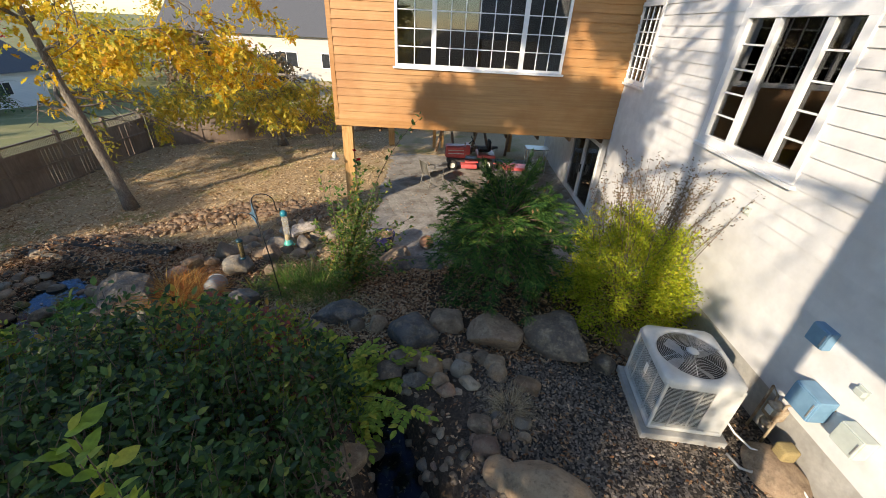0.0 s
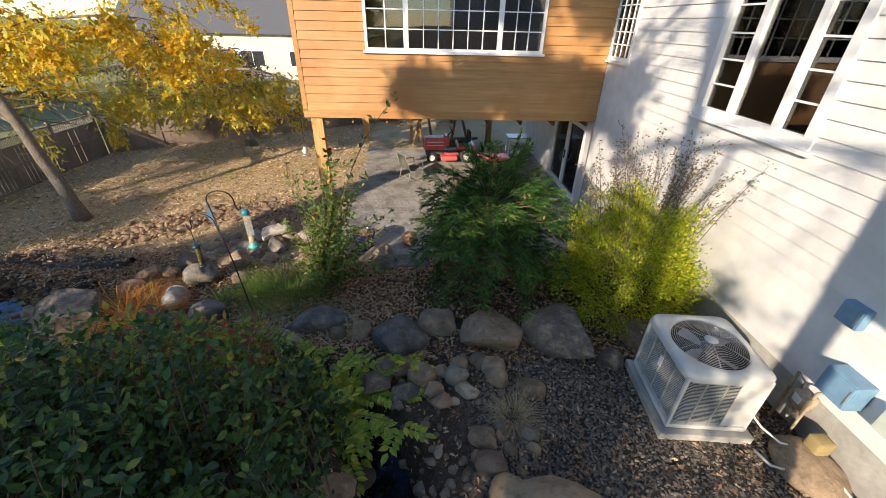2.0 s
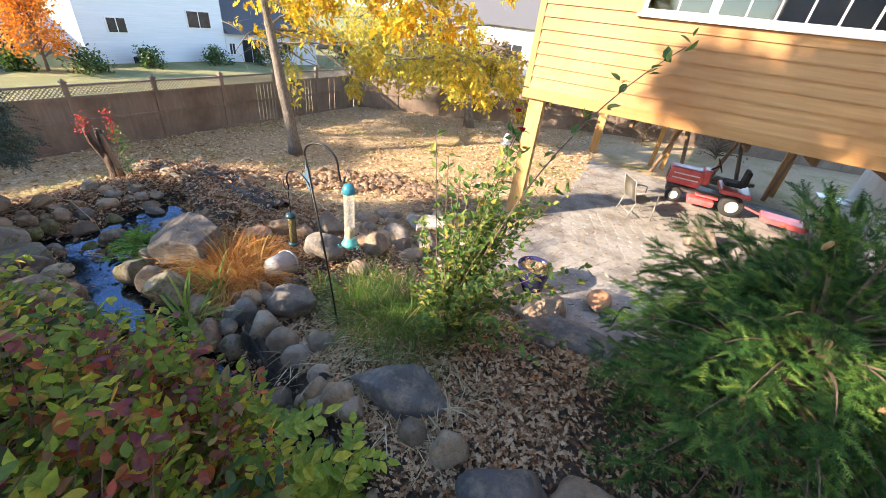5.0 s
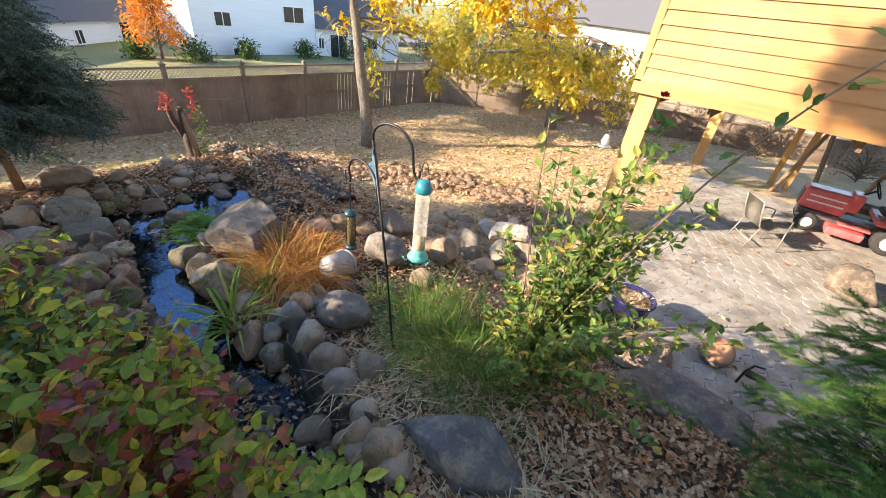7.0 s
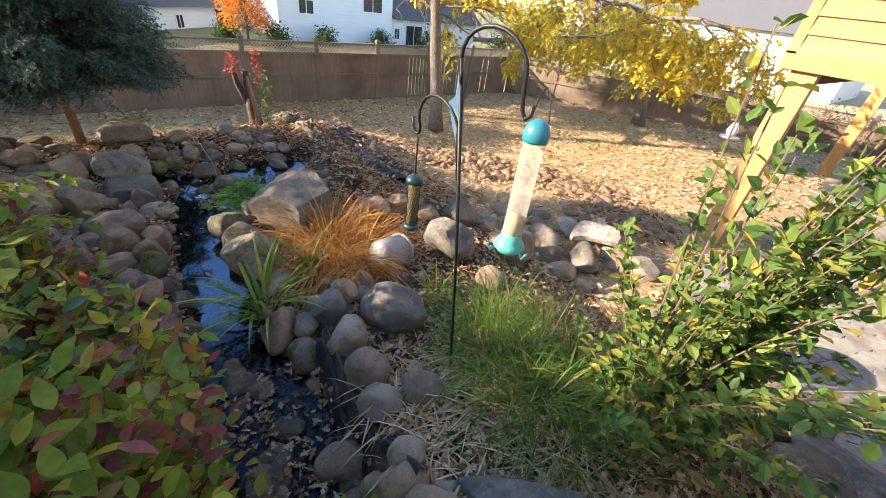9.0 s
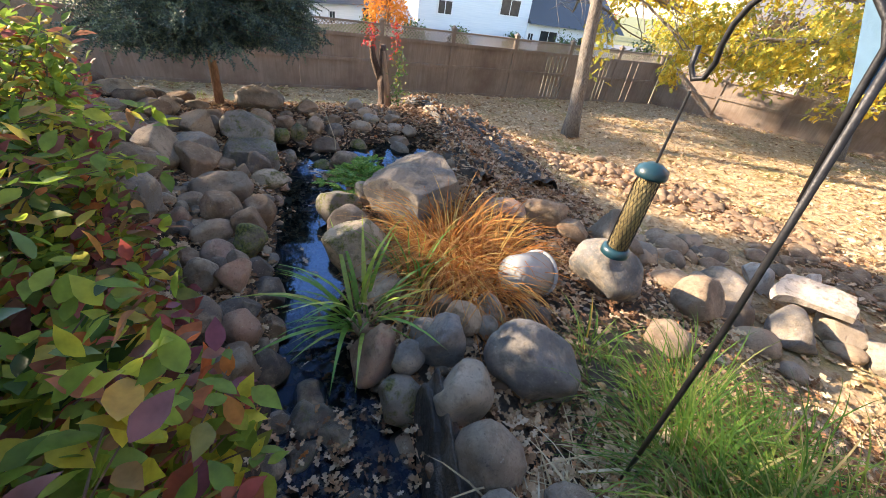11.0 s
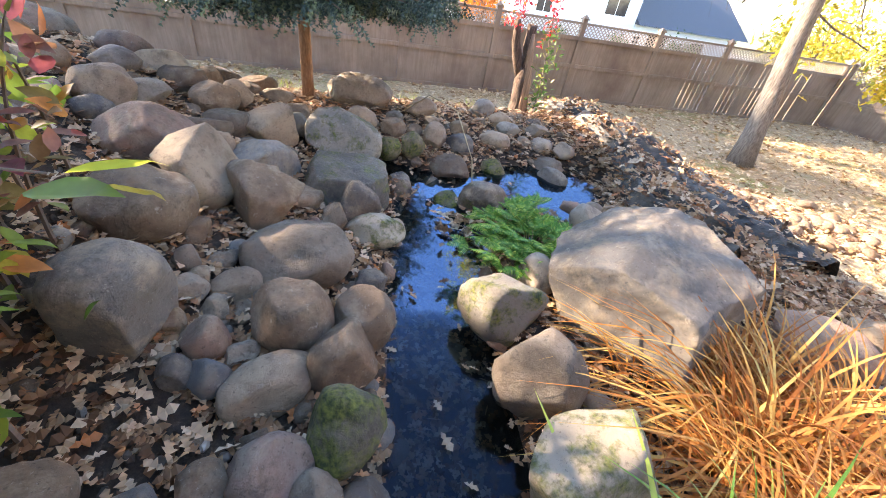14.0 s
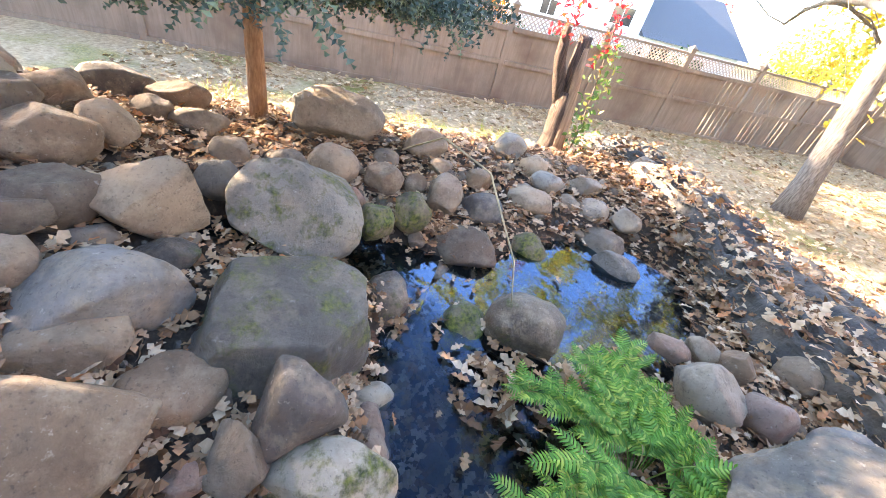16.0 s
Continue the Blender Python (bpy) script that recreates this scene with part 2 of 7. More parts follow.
LIME_LEAF = foliage("lime_green_leaves", [(0, (.19, .3, .035)), (.6, (.34, .45, .06)), (1, (.6, .54, .07))], .45, .4, .4)
GOLD_LEAF = foliage("golden_shrub_leaves", [(0, (.2, .28, .02)), (.4, (.38, .46, .03)), (.85, (.56, .58, .05)), (1, (.55, .42, .05))], .5, .45, .35)
RUSSET_LEAF = foliage("russet_twig_leaves", [(0, (.1, .09, .04)), (.5, (.19, .14, .08)), (1, (.3, .18, .1))], .6, .3, .3)
NEEDLE = foliage("spruce_needles", [(0, (.014, .045, .016)), (.45, (.04, .115, .028)), (.8, (.095, .2, .045)), (1, (.23, .33, .07))], .6, .2, .15)
BLUE_NEEDLE = foliage("blue_spruce_needles", [(0, (.03, .055, .045)), (.6, (.07, .115, .09)), (1, (.15, .2, .11))], .5, .15, .35)
ROSE_LEAF = foliage("rose_leaves", [(0, (.055, .13, .03)), (.5, (.115, .21, .05)), (.85, (.23, .29, .065)), (1, (.46, .34, .07))], .5, .42, .35)
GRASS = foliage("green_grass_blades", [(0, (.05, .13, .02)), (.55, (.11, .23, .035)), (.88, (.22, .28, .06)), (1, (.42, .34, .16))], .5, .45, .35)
# Brighter than GRASS: sunlight on the blades is put into their colour.
LIT_GRASS = foliage("sunlit_tint_grass", [(0, (.22, .3, .05)), (.5, (.42, .44, .08)), (1, (.6, .5, .18))], .5, .45, .3)
IRIS = foliage("green_iris_blades", [(0, (.08, .2, .03)), (.6, (.16, .34, .05)), (.88, (.4, .46, .09)), (1, (.6, .4, .08))], .4, .35, .45, "object")
SEDGE = foliage("orange_dry_grass", [(0, (.3, .1, .025)), (.4, (.5, .2, .05)), (.75, (.62, .32, .09)), (1, (.66, .5, .16))], .6, .35, .25)
STRAW = foliage("straw", [(0, (.3, .22, .12)), (.6, (.5, .4, .25)), (1, (.62, .54, .4))], .7, .2, .2)
FERN = foliage("fern_like_leaves", [(0, (.07, .2, .035)), (.6, (.15, .36, .06)), (1, (.4, .5, .1))], .45, .4, .35)
RED_LEAF = foliage("red_creeper_leaves", [(0, (.4, .02, .03)), (.6, (.6, .05, .06)), (1, (.3, .2, .03))], .5, .45, .3)
ORANGE_LEAF = foliage("orange_tree_leaves", [(0, (.6, .2, .03)), (1, (.75, .32, .05))], .5, .45, .3)
PETAL = foliage("red_rose_petals", [(0, (.4, .005, .01)), (1, (.6, .02, .03))], .5, .3, .3)


def ground_material():
    """Leaf-strewn earth: lawn tan with leaves, dark soil on the bank, and grey gravel by the house."""
    m, n, l, p = nodes_of("leaf_strewn_ground")
    pos = n.new("ShaderNodeNewGeometry").outputs["Position"]
    sep = n.new("ShaderNodeSeparateXYZ")
    l.new(pos, sep.inputs[0])

    def step(sock, a, b):
        r = n.new("ShaderNodeMapRange")
        r.interpolation_type = "SMOOTHSTEP"
        r.inputs["From Min"].default_value, r.inputs["From Max"].default_value = a, b
        l.new(sock, r.inputs["Value"])
        return r.outputs["Result"]

    def times(a, b):
        t = n.new("ShaderNodeMath")
        t.operation = "MULTIPLY"
        l.new(a, t.inputs[0])
        l.new(b, t.inputs[1])
        return t.outputs[0]

    soil = ramp_of(n, [(.3, (.022, .016, .012)), (.55, (.065, .046, .033)), (.75, (.2, .15, .11))])
    l.new(noise_of(n, l, 22, 8, .7).outputs["Fac"], soil.inputs["Fac"])
    leaf = ramp_of(n, [(.3, (.2, .135, .075)), (.5, (.44, .32, .185)), (.7, (.62, .485, .32))])
    l.new(noise_of(n, l, 16, 8, .75).outputs["Fac"], leaf.inputs["Fac"])
    grass = ramp_of(n, [(.35, (.1, .12, .03)), (.65, (.4, .33, .1))])
    l.new(noise_of(n, l, 40, 4, .6).outputs["Fac"], grass.inputs["Fac"])
    patch = ramp_of(n, [(.52, (0, 0, 0)), (.7, (1, 1, 1))])
    l.new(noise_of(n, l, .8, 4, .6).outputs["Fac"], patch.inputs["Fac"])
    yard = mix_of(n, l, leaf.outputs["Color"], grass.outputs["Color"], patch.outputs["Color"])
    gravel = ramp_of(n, [(.3, (.03, .024, .02)), (.5, (.085, .068, .054)), (.72, (.22, .185, .155))])
    vor = n.new("ShaderNodeTexVoronoi")
    vor.inputs["Scale"].default_value = 38
    l.new(pos, vor.inputs["Vector"])
    l.new(vor.outputs["Color"], gravel.inputs["Fac"])
    near = times(step(sep.outputs["Y"], 8.2, 6.6), step(sep.outputs["X"], -9.6, -8.6))
    out = mix_of(n, l, yard, soil.outputs["Color"], near)
    stony = times(times(step(sep.outputs["X"], .2, .9), step(sep.outputs["Y"], 4.6, 4.1)), step(sep.outputs["Y"], .8, 1.6))
    out = mix_of(n, l, out, gravel.outputs["Color"], stony)
    far = mix_of(n, l, (.2, .2, .08), (.3, .27, .13), patch.outputs["Color"])
    out = mix_of(n, l, out, far, step(sep.outputs["X"], -13, -14.5))
    l.new(out, p.inputs["Base Color"])
    p.inputs["Roughness"].default_value = .95
    b = n.new("ShaderNodeBump")
    b.inputs["Strength"].default_value, b.inputs["Distance"].default_value = .8, .03
    l.new(noise_of(n, l, 30, 8, .75).outputs["Fac"], b.inputs["Height"])
    l.new(b.outputs["Normal"], p.inputs["Normal"])
    return m


def glass_material(name, tint):
    m, n, l, p = nodes_of(name)
    n.remove(p)
    tr, gl, mx, fr = n.new("ShaderNodeBsdfTransparent"), n.new("ShaderNodeBsdfGlossy"), n.new("ShaderNodeMixShader"), n.new("ShaderNodeFresnel")
    tr.inputs["Color"].default_value = (*tint, 1)
    gl.inputs["Roughness"].default_value = .01
    fr.inputs["IOR"].default_value = 1.9
    for a, b in ((fr.outputs[0], mx.inputs[0]), (tr.outputs[0], mx.inputs[1]), (gl.outputs[0], mx.inputs[2]), (mx.outputs[0], n["Material Output"].inputs["Surface"])):
        l.new(a, b)
    return m


def water_material():
    m, n, l, p = nodes_of("clear_sky_tinted_water")
    n.remove(p)
    tr, gl, mx, fr = n.new("ShaderNodeBsdfTransparent"), n.new("ShaderNodeBsdfGlossy"), n.new("ShaderNodeMixShader"), n.new("ShaderNodeFresnel")
    tr.inputs["Color"].default_value = (.3, .35, .36, 1)
    # Blue of the reflected sky is put into the gloss tint; its strength is capped.
    gl.inputs["Color"].default_value = (.3, .5, .8, 1)
    gl.inputs["Roughness"].default_value = .03
    fr.inputs["IOR"].default_value = 1.33
    b = n.new("ShaderNodeBump")
    b.inputs["Strength"].default_value, b.inputs["Distance"].default_value = .22, .01
    l.new(noise_of(n, l, 8, 3, .5, stretch=(1, 1.6, 1)).outputs["Fac"], b.inputs["Height"])
    l.new(b.outputs["Normal"], gl.inputs["Normal"])
    l.new(b.outputs["Normal"], fr.inputs["Normal"])
    cap = n.new("ShaderNodeMath")
    cap.operation = "MINIMUM"
    cap.inputs[1].default_value = .2
    l.new(fr.outputs[0], cap.inputs[0])
    for a, c in ((cap.outputs[0], mx.inputs[0]), (tr.outputs[0], mx.inputs[1]), (gl.outputs[0], mx.inputs[2]), (mx.outputs[0], n["Material Output"].inputs["Surface"])):
        l.new(a, c)
    return m


GROUND, WATER = ground_material(), water_material()
GLASS = glass_material("window_glass", (.55, .58, .57))
TUBE, tn, tl, tp = nodes_of("milky_feeder_tube")
tp.inputs["Base Color"].default_value, tp.inputs["Roughness"].default_value = (.7, .66, .58, 1), .2
clear, half = tn.new("ShaderNodeBsdfTransparent"), tn.new("ShaderNodeMixShader")
half.inputs[0].default_value = .72
for a, b in ((tp.outputs[0], half.inputs[1]), (clear.outputs[0], half.inputs[2]), (half.outputs[0], tn["Material Output"].inputs["Surface"])):
    tl.new(a, b)

# ---- building helpers ----
def mesh_of(name, verts, faces, mat, smooth=False):
    me = bpy.data.meshes.new(name)
    me.from_pydata([tuple(v) for v in verts], [], [tuple(f) for f in faces])
    me.materials.append(mat)
    if smooth:
        me.shade_smooth()
    me.update()
    return me


def data_of(name, bm, mat, smooth=False):
    me = bpy.data.meshes.new(name)
    bm.to_mesh(me)
    bm.free()
    me.materials.append(mat)
    if smooth:
        me.shade_smooth()
    return me


def part(name, source, mat, parent, label="", smooth=False):
    """A bmesh, or a mesh, as one object under a thing or a part."""
    me = source if isinstance(source, bpy.types.Mesh) else data_of(name, source, mat, smooth)
    ob = new(name, me)
    ob.parent = parent
    if label:
        tagged(ob, label)
    return ob


def thing(name, label, category, at=(0, 0, 0), yaw=0, group="", kind=""):
    ob = new(name)
    ob.empty_display_size = .1
    ob.matrix_basis = pose(*at, 0, 0, yaw)
    return tagged(ob, label, category, group, kind)


def whole(name, source, mat, label, category, m=None, group="", kind="", smooth=False):
    me = source if isinstance(source, bpy.types.Mesh) else data_of(name, source, mat, smooth)
    ob = new(name, me)
    if m is not None:
        ob.matrix_basis = m
    return tagged(ob, label, category, group, kind)


def box(x0, x1, y0, y1, z0, z1, bevel=0.0, bm=None):
    own = bm is None
    bm = bm or bmesh.new()
    made = bmesh.ops.create_cube(bm, size=1, matrix=Matrix.Translation(((x0 + x1) / 2, (y0 + y1) / 2, (z0 + z1) / 2)) @ Matrix.Diagonal((x1 - x0, y1 - y0, z1 - z0, 1)))
    if bevel and own:
        bmesh.ops.bevel(bm, geom=bm.edges[:], offset=bevel, segments=2, affect="EDGES", profile=.6)
    return bm


def tube(points, radii, sides=8, bm=None, closed=False):
    """A round tapered bar along points."""
    bm = bm or bmesh.new()
    pts = [Vector(p) for p in points]
    if isinstance(radii, (int, float)):
        radii = [radii] * len(pts)
    rings, side = [], None
    for i, p in enumerate(pts):
        d = (pts[min(i + 1, len(pts) - 1)] - pts[max(i - 1, 0)]).normalized()
        if side is None:
            side = d.orthogonal().normalized()
        side = (side - d * side.dot(d)).normalized()
        up = d.cross(side)
        rings.append([bm.verts.new(p + (side * math.cos(a) + up * math.sin(a)) * radii[i]) for a in (2 * math.pi * k / sides for k in range(sides))])
    for r, s in zip(rings, rings[1:]):
        for k in range(sides):
            bm.faces.new((r[k], r[(k + 1) % sides], s[(k + 1) % sides], s[k]))
    bm.faces.new(rings[0][::-1])
    bm.faces.new(rings[-1])
    return bm


def lathe(profile, sides=24, bm=None, cap=True):
    """A turned shape from (radius, height) pairs round the z axis."""
    bm = bm or bmesh.new()
    rings = [[bm.verts.new((r * math.cos(2 * math.pi * k / sides), r * math.sin(2 * math.pi * k / sides), z)) for k in range(sides)] for r, z in profile]
    for r, s in zip(rings, rings[1:]):
        for k in range(sides):
            bm.faces.new((r[k], r[(k + 1) % sides], s[(k + 1) % sides], s[k]))
    if cap:
        bm.faces.new(rings[0][::-1])
        bm.faces.new(rings[-1])
    return bm


def arc(p0, p1, p2, n=10):
    a, b, c = Vector(p0), Vector(p1), Vector(p2)
    return [(1 - u) ** 2 * a + 2 * u * (1 - u) * b + u * u * c for u in (i / n for i in range(n + 1))]


# leaf shapes lie along +x, with the blade facing +z
SHAPES = {
    "oval": ([(0, 0, 0), (.28, -.25, .05), (.66, -.22, .04), (1, 0, -.07), (.66, .22, .04), (.28, .25, .05), (.5, 0, -.03)], [(0, 1, 6), (1, 2, 6), (2, 3, 6), (3, 4, 6), (4, 5, 6), (5, 0, 6)]),
    "oak": ([(0, 0, 0), (.22, -.14, .05), (.34, -.07, 0), (.5, -.3, .09), (.6, -.12, .02), (.78, -.2, .06), (1, 0, -.04), (.78, .2, .05), (.6, .12, .02), (.5, .3, .1),
             (.34, .07, 0), (.22, .14, .05)], [(0, 1, 2, 10, 11), (2, 3, 4, 8, 9, 10), (4, 5, 6, 7, 8)]),
    "leaf": ([(0, 0, 0), (.12, -.13, .03), (.32, -.25, .06), (.56, -.24, .06), (.8, -.12, .02), (1, 0, -.08), (.8, .12, .02), (.56, .24, .06), (.32, .25, .06), (.12, .13, .03), (.3, 0, -.02), (.65, 0, -.03)],
             [(0, 1, 10, 9), (1, 2, 10), (2, 3, 11, 10), (3, 4, 11), (4, 5, 6, 11), (6, 7, 11), (7, 8, 10, 11), (8, 9, 10)]),
    "simple": ([(0, 0, 0), (.45, -.26, .06), (1, 0, -.05), (.45, .26, .06)], [(0, 1, 2), (0, 2, 3)]),
    "blade": ([(0, -.012, 0), (0, .012, 0), (.4, -.014, .05), (.4, .014, .05), (.75, -.009, 0), (.75, .009, 0), (1, 0, -.12)], [(0, 2, 3, 1), (2, 4, 5, 3), (4, 6, 5)]),
}


def spray(n=16, length=1.0, spread=.2, width=.035):
    """A shoot of needles along +x: slim blades standing out all round one stem, shorter at the tip."""
    m = n // 2
    v = [(length * k / m, 0, .004 * (k % 2)) for k in range(m + 1)]
    f = []
    for k in range(n):
        u, a = (k // 2) / m, k * 2.4
        out = spread * (1 - .4 * u) * (.85 + .3 * ((k * 7) % 5) / 5)
        v.append((u * length + out * .8, math.cos(a) * out, math.sin(a) * out))
        f.append((k // 2, k // 2 + 1, len(v) - 1))
    return v, f


def frames_of(aim, rng, roll=1.0, face=None):
    """Rotations that turn +x to each direction in aim, the blade about upward but for a random roll."""
    x = aim / np.maximum(np.linalg.norm(aim, axis=1, keepdims=True), 1e-6)
    up = np.tile(np.array([0., 0., 1.]), (len(x), 1)) if face is None else face
    up = up + rng.normal(0, .35 * roll, (len(x), 3))
    y = np.cross(up, x)
    y /= np.maximum(np.linalg.norm(y, axis=1, keepdims=True), 1e-6)
    return np.stack([x, y, np.cross(x, y)], axis=2)


def scatter(name, shape, at, aim, size, mat, rng, roll=1.0, face=None, smooth=False):
    """One mesh of many copies of a leaf shape."""
    v0, f0 = SHAPES[shape] if isinstance(shape, str) else shape
    v0 = np.array(v0, dtype=float)
    at, aim = np.asarray(at, dtype=float), np.asarray(aim, dtype=float)
    size = np.broadcast_to(np.asarray(size, dtype=float), (len(at),))
    r = frames_of(aim, rng, roll, face)
    pts = np.einsum("nij,kj->nki", r, v0) * size[:, None, None] + at[:, None, :]
    nv = len(v0)
    faces = [tuple(i + k * nv for i in f) for k in range(len(at)) for f in f0]
    me = bpy.data.meshes.new(name)
    me.from_pydata(pts.reshape(-1, 3), [], faces)
    me.materials.append(mat)
    if smooth:
        me.shade_smooth()
    return me


def unit(rng, n):
    v = rng.normal(0, 1, (n, 3))
    return v / np.linalg.norm(v, axis=1, keepdims=True)


# ---- the lie of the land ----
def ease(a, b, x):
    u = min(1.0, max(0.0, (x - a) / (b - a)))
    return u * u * (3 - 2 * u)


CREEK = [(-7.0, 5.75, .22, .22), (-6.75, 5.3, .36, .21), (-6.5, 4.8, .4, .2), (-6.2, 4.4, .31, .2), (-5.75, 4.24, .2, .19), (-5.2, 4.2, .2, .18), (-4.6, 4.15, .22, .16),
         (-4.0, 4.12, .2, .13), (-3.4, 4.18, .3, .08), (-2.7, 4.18, .36, .05), (-1.9, 4.0, .28, .02), (-1.1, 3.7, .26, -.02), (-.55, 3.1, .26, -.05), (-.2, 2.2, .28, -.08)]
# the narrow run behind the wet slab, which feeds the pool
BROOK = [(-6.95, 3.3, .1, .26), (-7.0, 3.62, .13, .25), (-6.92, 4.0, .15, .23), (-6.75, 4.4, .17, .206)]


def creek_at(x, y):
    """Distance from the middle of the creek in half widths, and the water's level there."""
    best, level = 99.0, 0.0
    for (x0, y0, w0, z0), (x1, y1, w1, z1) in (*zip(CREEK, CREEK[1:]), *zip(BROOK, BROOK[1:])):
        dx, dy = x1 - x0, y1 - y0
        u = min(1.0, max(0.0, ((x - x0) * dx + (y - y0) * dy) / (dx * dx + dy * dy)))
        d = math.hypot(x - x0 - u * dx, y - y0 - u * dy) / (w0 + u * (w1 - w0))
        if d < best:
            best, level = d, z0 + u * (z1 - z0)
    return best, level


def lawn(x, y):
    return -.12 - .034 * min(10.5, max(0.0, -2.5 - x)) - .9 * ease(-13.5, -24, x) - .6 * ease(20, 32, y)


def bank(x, y):
    west = ease(-2.6, -4.6, x)
    edge = 6.3 + (6.0 - 6.3) * west
    width = 1.1 + 1.7 * west
    on = (1 - ease(edge, edge + width, y)) * ease(-9.8, -8.0, x) * (1 - ease(4.2, 8, x) * 0)
    top = .4 + .5 * ease(3.7, 1.9, y) * ease(-4.2, -5.4, x) * ease(-8.1, -7.1, x) + .25 * ease(3.2, 1, y) * (1 - ease(-4.2, -5.4, x)) * ease(1, -1, x)
    top -= .12 * ease(-2.2, -3.4, x) * ease(3.2, 4.4, y) * (1 - ease(-7, -8, x))
    return lawn(x, y) + (top - lawn(x, y)) * on


def height(x, y):
    z = bank(x, y)
    d, level = creek_at(x, y)
    if d < 1.9:
        bed = level - .13
        z = bed + (z - bed) * ease(.75, 1.7, d)
    return z

# ---- ground, creek ----
def ground():
    def line(a, b, step, far):
        fine = list(np.arange(a, b + 1e-6, step))
        grow, lo, hi, d = [], a, b, step
        while d < far:
            d *= 1.45
            lo, hi = lo - d, hi + d
            grow += [lo, hi]
        return sorted(fine + grow)
    xs, ys = line(-14, 6, .1, 160), line(-3, 20, .1, 160)
    verts = []
    for y in ys:
        for x in xs:
            z = height(x, y) if -16 < x < 8 and -5 < y < 24 else bank(x, y)
            if -13 < x < 6 and -3 < y < 16:
                z += .035 * noise.noise((x * 1.1, y * 1.1, 0)) + .016 * noise.noise((x * 4, y * 4, 3))
            if -2.2 < x < 4.3 and 7.7 < y < 16.1:
                z = min(z, -.2)
            verts.append((x, y, z))
    w = len(xs)
    faces = [(j * w + i, j * w + i + 1, (j + 1) * w + i + 1, (j + 1) * w + i) for j in range(len(ys) - 1) for i in range(w - 1)]
    whole("ground", mesh_of("ground", verts, faces, GROUND, True), GROUND, "leaf-strewn earth with patches of dry grass", "ground", kind="structure")


ground()


def creek_water(run, label):
    verts, faces, cols = [], [], 9
    pts = []
    for (x0, y0, w0, z0), (x1, y1, w1, z1) in zip(run, run[1:]):
        for k in range(8):
            u = k / 8
            pts.append((x0 + u * (x1 - x0), y0 + u * (y1 - y0), w0 + u * (w1 - w0), z0 + u * (z1 - z0)))
    for i, (x, y, w, z) in enumerate(pts):
        a, b = pts[max(0, i - 4)], pts[min(len(pts) - 1, i + 4)]
        d = Vector((b[0] - a[0], b[1] - a[1], 0)).normalized()
        s = Vector((-d.y, d.x, 0))
        for k in range(cols):
            v = Vector((x, y, z)) + s * (w * 1.32 * (2 * k / (cols - 1) - 1))
            verts.append((v.x, v.y, v.z + .006 * noise.noise((v.x * 6, v.y * 6, 0))))
    for i in range(len(pts) - 1):
        for k in range(cols - 1):
            faces.append((i * cols + k, i * cols + k + 1, (i + 1) * cols + k + 1, (i + 1) * cols + k))
    ob = whole("water", mesh_of("water", verts, faces, WATER, True), WATER, label, "water", kind="structure")
    ob.visible_shadow = False


creek_water(CREEK, "dark clear water of a shallow garden creek")
creek_water(BROOK, "narrow run of clear water behind a wet slab")

# ---- house ----
WALL_X, FRONT_Y = 4.21, 10.33


# siding, windows and trim are laid out flat: u along the wall, v up, w out of it
FRONT = Matrix(((1, 0, 0, 0), (0, 0, -1, FRONT_Y), (0, 1, 0, 0), (0, 0, 0, 1)))
SIDE = Matrix(((0, 0, -1, WALL_X), (-1, 0, 0, 0), (0, 1, 0, 0), (0, 0, 0, 1)))  # u = -y


def boards(parent, m, u0, u1, v0, v1, step, holes, mat, lap=.019):
    """Lapped boards, one piece a run; holes are (u0, u1, v0, v1)."""
    v = v0
    while v < v1 - .01:
        top = min(v + step, v1)
        runs = [(u0, u1)]
        for a, b, c, d in holes:
            if c < top - .01 and d > v + .01:
                runs = [r for x, y in runs for r in ((x, min(y, a)), (max(x, b), y)) if r[1] - r[0] > .02]
        for a, b in runs:
            verts = [(a, v, lap * 1.6), (b, v, lap * 1.6), (b, top + .012, .003), (a, top + .012, .003), (a, v, 0), (b, v, 0), (b, top, 0), (a, top, 0)]
            faces = [(0, 1, 2, 3), (4, 5, 1, 0), (5, 6, 2, 1), (7, 4, 0, 3)]
            part("siding_board", mesh_of("siding_board", [m @ Vector(p) for p in verts], faces, mat), mat, parent)
        v = top


def flat(m, a, b, c, d, w0, w1, bevel=0.0):
    bm = box(a, b, c, d, w0, w1, bevel)
    bmesh.ops.transform(bm, matrix=m, verts=bm.verts)
    if m.determinant() < 0:
        bmesh.ops.reverse_faces(bm, faces=bm.faces[:])
    return bm


